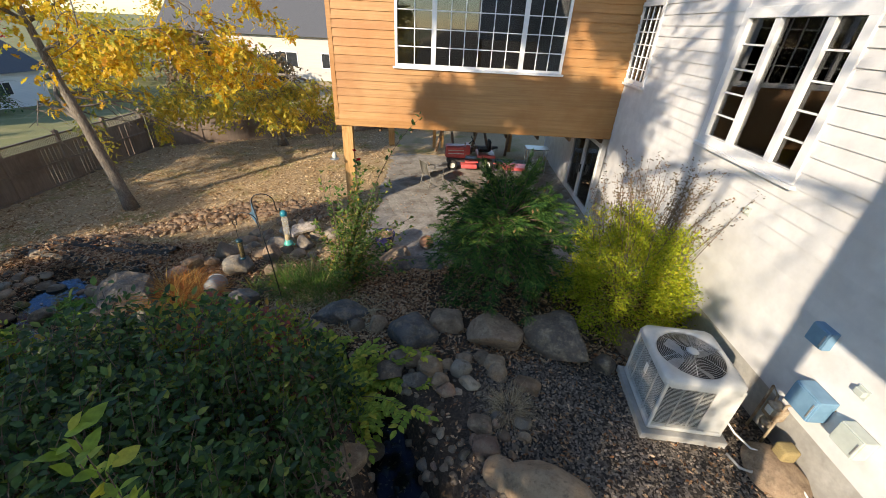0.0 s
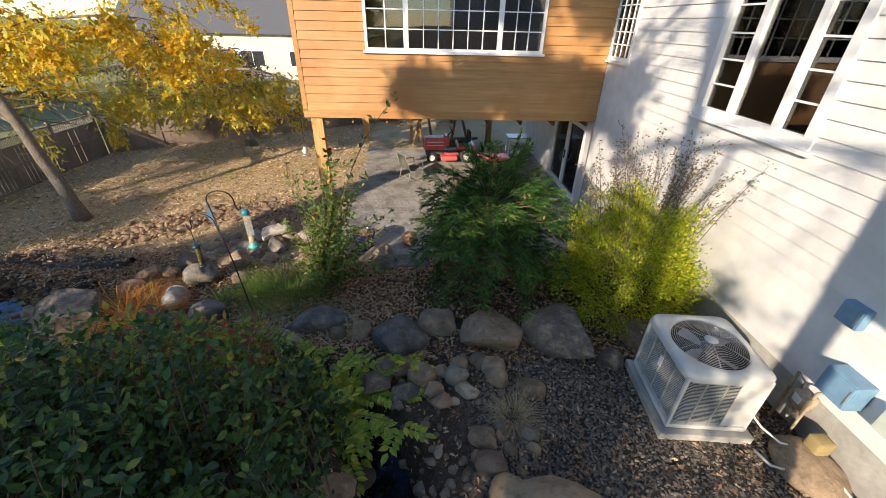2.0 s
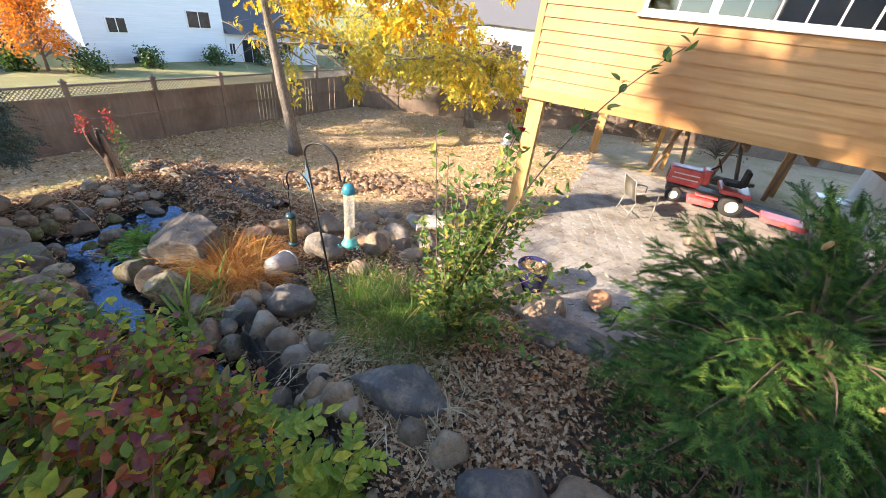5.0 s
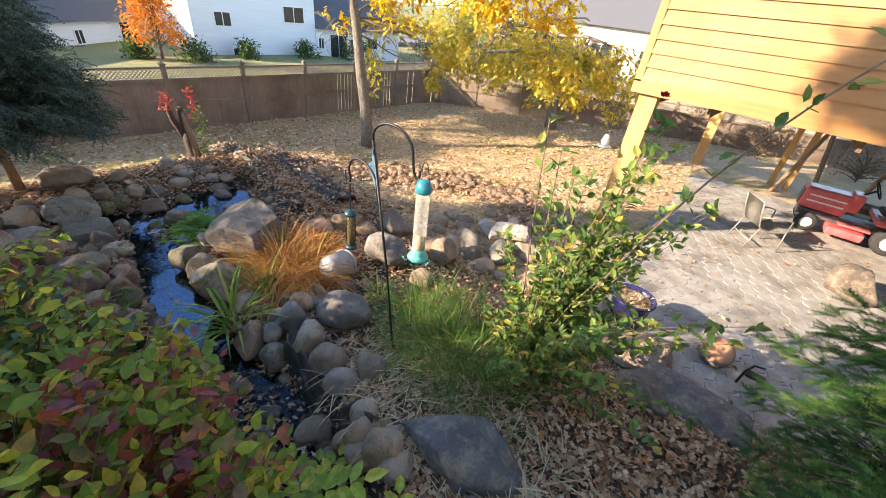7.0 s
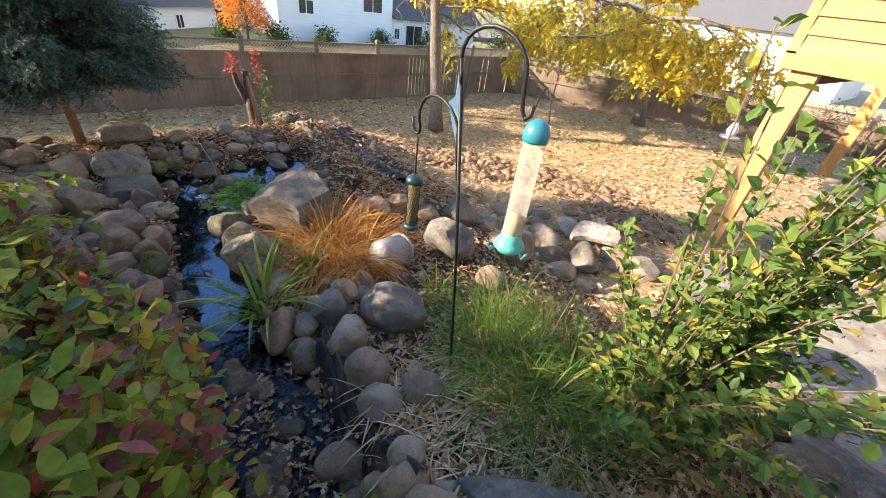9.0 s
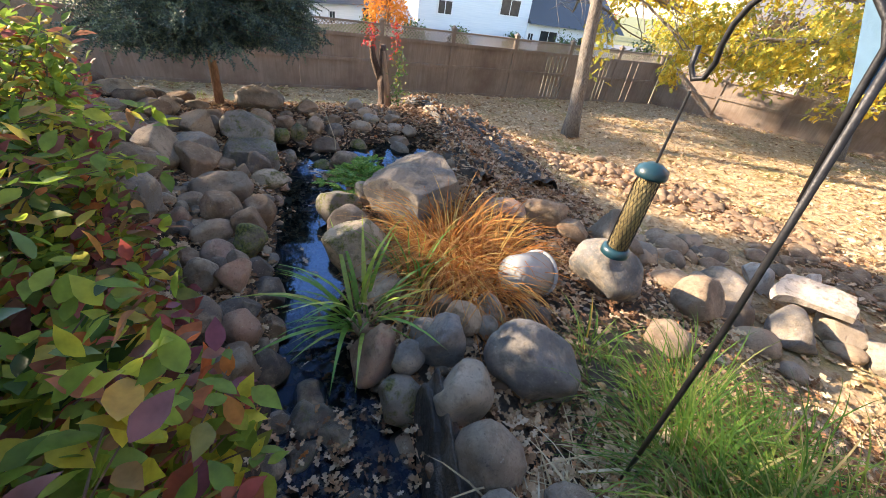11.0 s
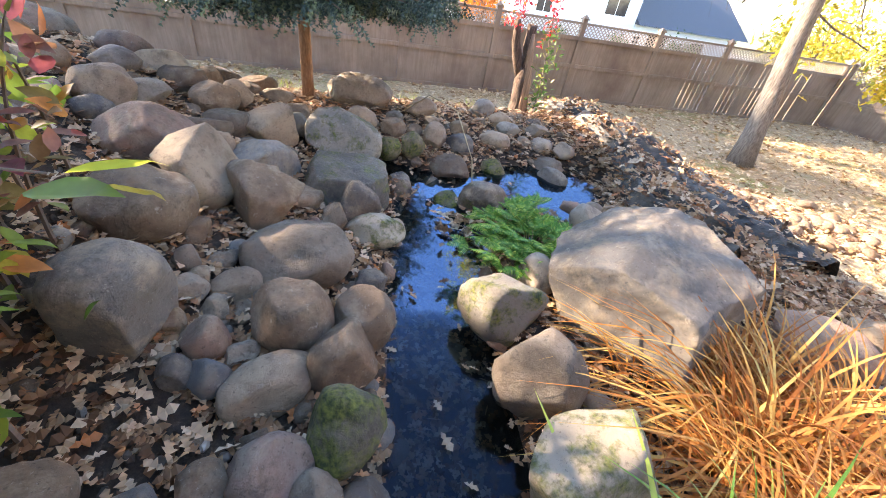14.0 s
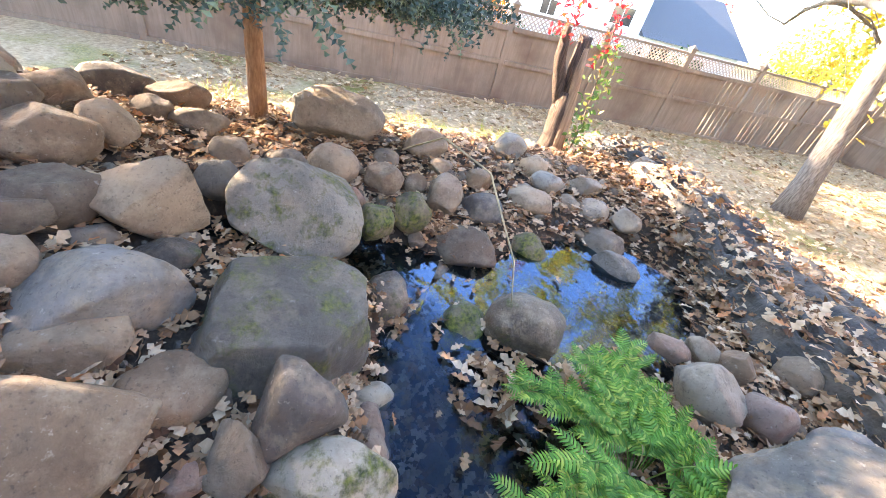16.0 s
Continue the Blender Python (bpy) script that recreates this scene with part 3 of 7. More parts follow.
def window(name, label, m, u0, u1, v0, v1, lights, trim=.09, depth=.11):
    """lights: (from, to, columns, rows) in shares of the width; white frame, panes, muntins and sill."""
    w = thing(name, label, "window", kind="structure")
    a, b, c, d = u0, u1, v0, v1
    for k, (p, q_, r, s) in enumerate(((a, b, d - trim, d), (a, b, c, c + trim), (a, a + trim, c + trim, d - trim), (b - trim, b, c + trim, d - trim))):
        part("window_frame", flat(m, p, q_, r, s, -.06, .045, .004), TRIM, w)
    part("window_sill", flat(m, a - .05, b + .05, c - .05, c - .002, -.02, .085, .006), TRIM, w)
    iu0, iu1, iv0, iv1 = a + trim, b - trim, c + trim, d - trim
    for p, q_, cols, rows in lights:
        x0, x1 = iu0 + (iu1 - iu0) * p, iu0 + (iu1 - iu0) * q_
        if p > 0:
            part("mullion", flat(m, x0 - .055, x0 + .055, iv0, iv1, -.05, .03, .004), TRIM, w)
            x0 += .055
        if q_ < 1:
            x1 -= .055
        pane = part("pane", flat(m, x0, x1, iv0, iv1, -.032, -.026), GLASS, w, "clear window pane")
        pane.visible_shadow = False
        for k in range(1, cols):
            x = x0 + (x1 - x0) * k / cols
            part("muntin", flat(m, x - .011, x + .011, iv0, iv1, -.022, .0), TRIM, w)
        for k in range(1, rows):
            z = iv0 + (iv1 - iv0) * k / rows
            part("muntin", flat(m, x0, x1, z - .011, z + .011, -.021, .001), TRIM, w)
    return w


def house():
    h = thing("house", "two-storey house with a white lapped side wall and a raised orange wing on posts", "house", kind="structure")
    # orange wing
    big = (-1.4, 2.62, 3.76, 5.75)
    for a, b, c, d in ((-2.9, big[0], 2.46, 6.4), (big[1], WALL_X - .004, 2.46, 6.4), (big[0], big[1], 2.46, big[2]), (big[0], big[1], big[3], 6.4)):
        part("wall", flat(FRONT, a, b, c, d, -.16, 0), ORANGE, h)
    boards(h, FRONT, -2.88, WALL_X - .03, 2.46, 6.4, .186, [big], ORANGE)
    part("corner_trim", flat(FRONT, -2.99, -2.88, 2.44, 6.4, -.1, .03, .004), ORANGE, h)
    part("wall", box(-2.9, -2.75, FRONT_Y + .17, 17.4, 2.46, 6.4), ORANGE, h)
    part("wall", box(-2.9, WALL_X, 17.4, 17.55, 2.46, 6.4), ORANGE, h)
    part("floor_underside", box(-2.9, WALL_X - .004, FRONT_Y - .02, 17.5, 2.3, 2.455), SOFFIT, h, "dark brown underside of the raised wing")
    part("skirt_board", flat(FRONT, -2.99, WALL_X - .01, 2.28, 2.47, -.01, .03, .004), ORANGE, h)
    for k in range(9):
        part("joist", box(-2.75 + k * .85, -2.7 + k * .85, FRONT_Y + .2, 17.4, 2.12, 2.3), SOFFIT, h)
    for x, y, s in ((-2.72, FRONT_Y + .13, .14), (-2.6, 17.3, .13), (-.7, 17.3, .07), (-.35, 17.3, .07), (2.6, 17.3, .12)):
        part("post", box(x - s, x + s, y - s * .6, y + s * .6, lawn(x, y) - .1, 2.3, .01), BEAM, h, "honey-stained square wooden post")
    part("roof", box(-3.3, 9.6, FRONT_Y - .5, 18, 6.4, 6.55), SHINGLE, h)
    # white side wall, u = -y
    pw, w2, door = (-6.66, -4.56, 3.2, 5.08), (-10.4, -9.25, 3.68, 5.3), (-13.3, -10.75, -.1, 2.02)
    boards(h, SIDE, -FRONT_Y + .02, 1.5, .95, 6.6, .186, [pw, w2], WHITE_SIDING, .015)
    for a, b in ((-FRONT_Y, w2[0]), (w2[1], pw[0]), (pw[1], 1.5)):
        if b - a > .01:
            part("wall", flat(SIDE, a, b, .93, 6.6, -.2, 0), WHITE_SIDING, h)
    for a, b, c, d in (w2, pw):
        part("wall", flat(SIDE, a, b, .93, c, -.2, 0), WHITE_SIDING, h)
        part("wall", flat(SIDE, a, b, d, 6.6, -.2, 0), WHITE_SIDING, h)
    part("foundation", flat(SIDE, -FRONT_Y, 1.5, -.4, .945, -.2, -.004), CONCRETE, h, "pale concrete foundation")
    # lower wall under the wing, with the patio door
    for a, b, c, d in ((-17.4, door[0], -.3, 2.3), (door[1], -FRONT_Y - .001, -.3, 2.3), (door[0], door[1], door[3], 2.3)):
        part("wall", flat(SIDE, a, b, c, d, -.2, 0), WHITE_SIDING, h)
    part("roof", box(WALL_X - .5, 10, -1.5, FRONT_Y - .5, 6.6, 6.75), SHINGLE, h)
    for a, b, c, d in ((4.41, 9.5, -1.5, -1.35), (9.35, 9.5, -1.35, 17.4), (4.41, 9.35, 17.3, 17.45)):
        part("wall", box(a, b, c, d, -.3, 6.6), WHITE_SIDING, h)
    part("floor_slab", box(WALL_X + .21, 9.35, -1.35, 17.3, 2.55, 2.75), INTERIOR, h)
    part("inner_wall", box(-2.7, WALL_X + .1, 14.6, 14.7, 2.47, 6.4), INTERIOR, h)
    part("inner_wall", box(7.5, 7.6, -1.3, 17.2, 2.76, 6.5), INTERIOR, h)
    window("window_1", "wide white three-part window with grilles in the orange wall", FRONT, *big, [(0, .22, 2, 5), (.22, .76, 6, 5), (.76, 1, 3, 5)], .06)
    window("window_2", "white three-part window with grilles in the white wall", SIDE, *pw, [(0, .31, 1, 5), (.31, .76, 1, 1), (.76, 1, 1, 5)], .13)
    window("window_3", "narrow white window with grilles beside the orange wing", SIDE, *w2, [(0, 1, 4, 6)], .08)
    d = thing("door_1", "white-framed glass patio door standing under the wing", "door", kind="structure")
    for a, b in ((door[0], -12.02), (-12.02, door[1])):
        for p, q_, r, s in ((a, b, 1.92, 2.02), (a, b, -.1, .06), (a, a + .09, .06, 1.92), (b - .09, b, .06, 1.92)):
            part("door_frame", flat(SIDE, p, q_, r, s, -.08, .03, .004), TRIM, d)
        part("pane", flat(SIDE, a + .09, b - .09, .06, 1.92, -.03, -.024), GLASS, d)
    part("door_handle", flat(SIDE, -11.98, -11.94, .85, 1.1, .03, .07, .006), BLACK_METAL, d)


house()


def unseen_wing():
    """Unseen raised wing added behind the viewer; its corner shades the white wall."""
    w = thing("shade_wing", "unseen white raised wing added to shade the house wall", "house", kind="structure")
    part("wall", box(1.15, WALL_X - .04, -3.5, -.68, 4.15, 6.6), WHITE_SIDING, w)
    part("post", box(1.15, 1.3, -.85, -.7, -.2, 4.15, .01), BEAM, w)
    part("roof", box(.9, 6, -3.9, -.5, 6.77, 6.95), SHINGLE, w)


unseen_wing()


# ---- patio ----
def patio():
    p = thing("patio", "pale concrete paver patio with leaves in its joints", "patio", kind="structure")
    part("bedding", box(-2.25, WALL_X - .03, 7.55, 16.2, -.3, -.125), CONCRETE, p, "sandy bedding under the pavers")
    rng = random.Random(4)
    near, far, step = [], [], .235
    row, y = 0, 7.62
    while y < 16.1:
        x = -2.2 + (step / 2 if row % 2 else 0) + .25 * math.sin(y * 1.1) * (1 if y < 11 else .4)
        while x < WALL_X - .15:
            (near if y < 10.4 and x < 1.2 else far).append((x, y))
            x += step
        y += step * .87
        row += 1
    def cell(bm, x, y, z, turn):
        pts = []
        for k in range(6):
            a = math.radians(60 * k + 30)
            pts.append((x + .1345 * math.cos(a + turn) * (1 + .12 * math.sin(3 * a)), y + .134 * math.sin(a + turn), z))
        top = [bm.verts.new((px * .0 + px, py, z)) for px, py, z in pts]
        inner = [bm.verts.new((x + (px - x) * .97, y + (py - y) * .97, z + .002)) for px, py, z in pts]
        low = [bm.verts.new((px, py, z - .04)) for px, py, z in pts]
        bm.faces.new(inner)
        for k in range(6):
            j = (k + 1) % 6
            bm.faces.new((top[k], top[j], inner[j], inner[k]))
            bm.faces.new((low[k], low[j], top[j], top[k]))
    bm = bmesh.new()
    cell(bm, 0, 0, 0, 0)
    shape = data_of("paver", bm, PAVER)
    for i, (x, y) in enumerate(near):
        if i < 300:
            ob = part("paver", shape, PAVER, p)
            ob.matrix_basis = pose(x, y, -.112 + rng.uniform(-.0015, .0015), rng.uniform(-.25, .25), rng.uniform(-.25, .25), rng.uniform(-4, 4))
        else:
            far.append((x, y))
    bm = bmesh.new()
    for x, y in far:
        cell(bm, x, y, -.112 + rng.uniform(-.0015, .0015), rng.uniform(-.05, .05))
    tagged(part("pavers", bm, PAVER_REST, p, "pale concrete pavers farther off"), kind="stuff")


patio()


# ---- fence ----
def fence_run(label, a, b, top, gaps, seed=0):
    """Posts, boards, rails and lattice from a to b; gaps: the boards, panel by panel, that have shrunk apart."""
    a, b = Vector((*a, 0)), Vector((*b, 0))
    length, d = (b - a).length, (b - a).normalized()
    n = max(1, round(length / 1.9))
    step = length / n
    base = lambda u: lawn(*(a + d * u).to_2d()) - .03
    yaw = math.degrees(math.atan2(d.y, d.x))
    f = thing("fence", label, "fence", (a.x, a.y, 0), yaw, kind="structure")
    rng = random.Random(seed)
    lat = mesh_lattice(step - .1, .26)
    for i in range(n + 1):
        u = i * step
        post = part("fence_post", box(u - .05, u + .05, -.05, .05, base(u) - .2, top + .06, .006), FENCE, f)
        cap = bmesh.new()
        box(u - .07, u + .07, -.07, .07, top + .06, top + .085, bm=cap)
        bmesh.ops.create_cone(cap, cap_ends=True, segments=4, radius1=.085, radius2=.01, depth=.06, matrix=pose(u, 0, top + .115, 0, 0, 45))
        part("post_cap", cap, FENCE, post)
        if i == n:
            break
        lo, hi = base(u + step / 2), top - .32
        for z in (lo + .02, (lo + hi) / 2 + .08, hi):
            part("rail", box(u + .05, u + step - .05, -.064, -.026, z, z + .075, .004), FENCE, f)
        part("top_rail", box(u + .05, u + step - .05, -.03, .05, top - .03, top + .01, .004), FENCE, f)
        k, wide = 0, .14
        x = u + .052
        while x < u + step - .06:
            w = min(wide, u + step - .052 - x)
            gap = .024 if k in gaps.get(i, ()) else .0005
            part("board", box(x, x + w - gap, -.021 - .003 * (k % 2), 0 - .001 * (k % 2), lo - .02, hi + .04), FENCE, f)
            x += wide
            k += 1
        la = part("lattice", lat, FENCE_LIT, f, "diagonal lattice strip with sunlit tan put into its colour")
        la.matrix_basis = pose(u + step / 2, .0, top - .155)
    return f


def mesh_lattice(w, h):
    bm = bmesh.new()
    for sgn, y in ((1, -.006), (-1, .006)):
        x = -w / 2 - h
        while x < w / 2:
            p0, p1 = (x, -h / 2), (x + h, h / 2)
            t0, t1 = max(0, (-w / 2 - x) / h), min(1, (w / 2 - x) / h)
            if t1 - t0 > .05:
                q0 = (p0[0] + h * t0, p0[1] + h * t0)
                q1 = (p0[0] + h * t1, p0[1] + h * t1)
                dx = .014
                vs = [bm.verts.new((px, y + dy, sgn * pz)) for px, pz in ((q0[0] - dx, q0[1]), (q0[0] + dx, q0[1]), (q1[0] + dx, q1[1]), (q1[0] - dx, q1[1])) for dy in (-.005, .005)]
                i = [0, 2, 4, 6]
                bm.faces.new([vs[k] for k in i])
                bm.faces.new([vs[k + 1] for k in i[::-1]])
                for k in range(4):
                    j = (k + 1) % 4
                    bm.faces.new((vs[2 * k], vs[2 * k + 1], vs[2 * j + 1], vs[2 * j]))
            x += .085
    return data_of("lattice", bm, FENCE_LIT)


fence_run("brown board fence with a lattice top and shrunken boards along the yard", (-12.75, -6.65), (-12.75, 16.05), 1.06, {9: (7, 8, 9, 10, 11, 12), 10: (2, 3, 4, 5, 8, 9, 10), 11: (3, 5)}, 1)
fence_run("sunlit brown board fence with a lattice top at the back of the yard", (-12.72, 16.25), (7.5, 25.5), 1.0, {}, 2)

# ---- boulders ----
def rock_shape(seed, sub, cuts=9, rough=.1, near=.6, far=.88, planes=None):
    """A worn boulder of about unit half sizes: a ball cut by planes, then rounded and dented."""
    rng = random.Random(seed)
    bm = bmesh.new()
    bmesh.ops.create_icosphere(bm, subdivisions=sub, radius=1)
    planes = planes or [(Vector((rng.gauss(0, 1), rng.gauss(0, 1), rng.gauss(0, .8))).normalized(), rng.uniform(near, far)) for _ in range(cuts)]
    off = Vector((rng.uniform(0, 50), rng.uniform(0, 50), rng.uniform(0, 50)))
    for v in bm.verts:
        p = v.co.copy()
        for nrm, d in planes:
            s = p.dot(nrm) - d
            if s > 0:
                p -= nrm * s * .9
        p *= 1 + rough * noise.noise(p * 1.3 + off) + .045 * noise.noise(p * 3.2 + off) + (.02 * noise.noise(p * 8 + off) if sub > 3 else 0) + (.014 * noise.noise(p * 17 + off) if sub > 4 else 0)
        v.co = p
    lo = [min(v.co[k] for v in bm.verts) for k in range(3)]
    hi = [max(v.co[k] for v in bm.verts) for k in range(3)]
    for v in bm.verts:
        v.co = Vector([(v.co[k] - (lo[k] + hi[k]) / 2) * 2 / (hi[k] - lo[k]) for k in range(3)])
    return bm


# round and angular forms of each stone
ROCK_FORMS, k0 = {}, 0
for tone, stone_mat in STONES.items():
    ROCK_FORMS[tone] = {"r": [data_of("boulder", rock_shape(k0 + k, 4, 4 + k), stone_mat, True) for k in range(4)],
                        "a": [data_of("boulder", rock_shape(k0 + 5 + k, 4, 11, .08, .42, .74), stone_mat, True) for k in range(2)]}
    k0 += 10
SMALL_FORMS = {tone: [data_of("cobble", rock_shape(700 + k, 3, 6), STONES[tone], True) for k in range(4)] for tone in ("grey", "tan", "brown", "pink", "pale", "dark", "blue")}
TONE_WORDS = {"grey": "grey granite", "dark": "dark basalt", "tan": "tan granite", "brown": "brown granite", "pink": "pinkish granite", "pale": "pale granite",
              "blue": "blue-grey granite", "slate": "flat slate-grey", "white": "white limestone", "moss": "mossy damp", "mossp": "pale mossy", "wet": "wet brown", "slab": "flat wet", "dapple": "dappled grey granite", "mossg": "moss-edged grey granite", "wetb": "rounded wet brown", "bluep": "pale blue-grey granite"}
rock_count = [0]


def rock(x, y, z, a, b, c, yaw, tone, style="r", tilt=None):
    """A boulder at x, y, z with half sizes a, b, c, sunk a little into the soil; style: r for round, a for angular."""
    k = rock_count[0] = rock_count[0] + 1
    forms = ROCK_FORMS[tone][style]
    big = "large " if a > .3 else ""
    ob = new("boulder" if a > .13 else "cobble", forms[k % len(forms)])
    rng = random.Random(k)
    lean = rng.uniform(-9, 9) if tilt is None else tilt + rng.uniform(-4, 4)
    ob.matrix_basis = pose(x, y, z, rng.uniform(-7, 7), lean, yaw) @ pose(0, 0, 0, 0, 0, rng.choice((0, 180))) @ Matrix.Diagonal((a, b, c, 1))
    return tagged(ob, "%s%s %s bedded in leaves and soil" % (big, TONE_WORDS[tone], "boulder" if a > .13 else "cobble"), "boulder" if a > .13 else "cobble", "creek stones")


# the great dappled boulder above the pool: a low wedge with a sloping top
great = rock(-5.31, 5.2, .32, .46, .5, .45, 28, "dapple")
great.data = data_of("boulder", rock_shape(903, 6, 0, .14, planes=[(Vector(v).normalized(), d) for v, d in (
    ((-.55, -.2, .8), .66), ((-.72, -.35, -.6), .58), ((.1, -.12, 1), .7), ((.1, -.95, .05), .68), ((.95, -.1, .15), .78), ((.5, .8, .3), .75), ((.4, -.75, -.5), .74))]), STONES["dapple"], True)
great.matrix_basis = pose(-5.36, 5.19, .33, 0, 4, 28) @ Matrix.Diagonal((.46, .43, .43, 1))
tagged(great, "great grey granite boulder with dappled sunlight beside the pool", "boulder")
slab = rock(-6.34, 3.76, 0.36, 0.28, 0.24, 0.17, -259, "slab", "a", 3)
slab.data = data_of("boulder", rock_shape(905, 5, 0, .1, planes=[(Vector(v).normalized(), d) for v, d in (((.05, .05, 1), .5), ((-.1, -1, .3), .74), ((.95, -.1, .2), .84), ((-.9, .2, .3), .8), ((.7, -.7, .3), .78))]), STONES["slab"], True)
tagged(slab, "broad flat-topped wet slab of stone beside the pool", "boulder")
rock(-6.18, 3.30, 0.50, 0.13, 0.09, 0.07, -230, "tan", "r", 0)
rock(-6.36, 3.31, 0.53, 0.20, 0.16, 0.11, -237, "blue", "a", 12)
rock(-6.10, 3.53, 0.42, 0.13, 0.11, 0.06, -240, "brown", "r", 0)
rock(-6.03, 3.83, 0.43, 0.13, 0.12, 0.15, -262, "dark", "a", -10)
rock(-5.93, 3.71, 0.41, 0.08, 0.10, 0.09, -247, "grey", "a", 0)
rock(-5.87, 3.93, 0.37, 0.16, 0.11, 0.09, 86, "mossp", "r", 0)
rock(-5.89, 3.61, 0.39, 0.05, 0.04, 0.04, -235, "pink", "r", 0)
rock(-6.77, 3.29, 0.58, 0.19, 0.16, 0.17, -245, "tan", "a", 25)
rock(-6.89, 3.73, 0.47, 0.26, 0.22, 0.18, -263, "mossg", "a", 22)
rock(-7.07, 3.41, 0.48, 0.10, 0.09, 0.09, -253, "grey", "r", 0)
rock(-6.66, 3.07, 0.60, 0.14, 0.12, 0.09, -235, "brown", "r", 0)
rock(-6.38, 3.10, 0.58, 0.07, 0.08, 0.08, -229, "tan", "r", 0)
rock(-6.58, 3.18, 0.52, 0.07, 0.05, 0.04, -237, "grey", "r", 0)
rock(-6.94, 2.94, 0.66, 0.15, 0.12, 0.11, -237, "brown", "r", 0)
rock(-7.14, 3.02, 0.63, 0.10, 0.09, 0.11, -242, "tan", "r", 0)
rock(-7.29, 2.77, 0.69, 0.14, 0.12, 0.08, -238, "brown", "r", 0)
rock(-8.01, 2.65, 0.48, 0.21, 0.10, 0.12, -244, "dark", "r", 0)
rock(-7.58, 3.00, 0.54, 0.09, 0.08, 0.07, -247, "brown", "r", 0)
rock(-7.98, 2.98, 0.47, 0.17, 0.08, 0.09, -250, "brown", "r", 0)
rock(-7.58, 3.20, 0.50, 0.14, 0.07, 0.08, -252, "grey", "r", 0)
rock(-7.37, 3.38, 0.48, 0.09, 0.08, 0.07, -255, "grey", "r", 0)
rock(-7.39, 3.65, 0.43, 0.10, 0.08, 0.08, -262, "dark", "r", 0)
rock(-7.43, 3.87, 0.43, 0.14, 0.12, 0.11, -269, "grey", "r", 0)
rock(-7.20, 3.97, 0.37, 0.07, 0.06, 0.07, 88, "pink", "r", 0)
rock(-7.95, 3.87, 0.51, 0.30, 0.17, 0.16, -269, "grey", "r", 0)
rock(-7.83, 4.43, 0.46, 0.15, 0.13, 0.10, 78, "grey", "r", 0)
rock(-7.40, 4.14, 0.39, 0.11, 0.09, 0.09, 83, "brown", "r", 0)
rock(-7.41, 4.32, 0.37, 0.07, 0.06, 0.07, 78, "brown", "r", 0)
rock(-7.31, 4.48, 0.38, 0.10, 0.12, 0.12, 73, "grey", "r", 8)
rock(-7.27, 4.70, 0.33, 0.13, 0.11, 0.11, 66, "dark", "r", 0)
rock(-7.00, 4.08, 0.37, 0.09, 0.11, 0.10, 84, "moss", "r", 0)
rock(-7.14, 4.28, 0.36, 0.10, 0.11, 0.11, 78, "moss", "r", 0)
rock(-7.03, 4.58, 0.22, 0.18, 0.15, 0.11, 67, "brown", "r", 0)
rock(-7.11, 4.98, 0.16, 0.14, 0.12, 0.13, 57, "moss", "r", 0)
rock(-7.41, 5.06, 0.35, 0.15, 0.13, 0.08, 59, "tan", "r", 0)
rock(-7.46, 5.36, 0.30, 0.08, 0.10, 0.09, 54, "grey", "r", 0)
rock(-7.21, 5.52, 0.20, 0.18, 0.15, 0.10, 47, "tan", "r", -10)
rock(-7.39, 5.52, 0.33, 0.11, 0.09, 0.08, 50, "pale", "r", 0)
rock(-7.37, 5.15, 0.21, 0.12, 0.10, 0.08, 57, "pale", "r", 0)
rock(-6.93, 5.47, 0.24, 0.14, 0.06, 0.08, 43, "pale", "r", 0)
rock(-6.62, 4.12, 0.23, 0.10, 0.12, 0.11, 80, "wet", "r", 0)
rock(-6.50, 4.72, 0.20, 0.17, 0.16, 0.20, 52, "wetb", "r", 0)
rock(-6.55, 4.47, 0.14, 0.11, 0.13, 0.12, 63, "moss", "r", 0)
rock(-6.56, 3.38, 0.47, 0.10, 0.07, 0.06, -244, "wet", "r", 0)
rock(-8.00, 5.09, 0.46, 0.12, 0.11, 0.09, 65, "pale", "r", 0)
rock(-7.77, 5.20, 0.43, 0.10, 0.08, 0.08, 61, "tan", "r", 0)
rock(-7.59, 5.53, 0.40, 0.11, 0.09, 0.08, 53, "tan", "a", 0)
rock(-7.64, 4.51, 0.40, 0.08, 0.07, 0.05, 75, "grey", "r", 0)
rock(-7.54, 4.74, 0.39, 0.09, 0.08, 0.07, 68, "brown", "r", 0)
rock(-7.59, 5.24, 0.40, 0.12, 0.10, 0.07, 58, "pale", "r", 0)
rock(-7.27, 5.70, 0.35, 0.10, 0.08, 0.08, 45, "pale", "r", 0)
rock(-7.67, 4.17, 0.41, 0.08, 0.07, 0.05, 83, "grey", "r", 0)
rock(-6.08, 5.31, 0.35, 0.14, 0.12, 0.12, 24, "pale", "a", 0)
rock(-5.96, 5.48, 0.34, 0.09, 0.10, 0.10, 18, "pink", "r", 0)
rock(-6.30, 5.31, 0.31, 0.09, 0.07, 0.05, 31, "pink", "r", 0)
rock(-6.28, 5.49, 0.31, 0.08, 0.06, 0.05, 27, "grey", "r", 0)
rock(-6.12, 5.84, 0.33, 0.09, 0.07, 0.09, 19, "grey", "r", 0)
rock(-6.18, 5.56, 0.33, 0.07, 0.06, 0.08, 24, "brown", "r", 0)
rock(-5.78, 5.52, 0.34, 0.08, 0.10, 0.09, 11, "grey", "r", 10)
rock(-5.81, 5.66, 0.34, 0.09, 0.10, 0.10, 11, "blue", "r", 0)
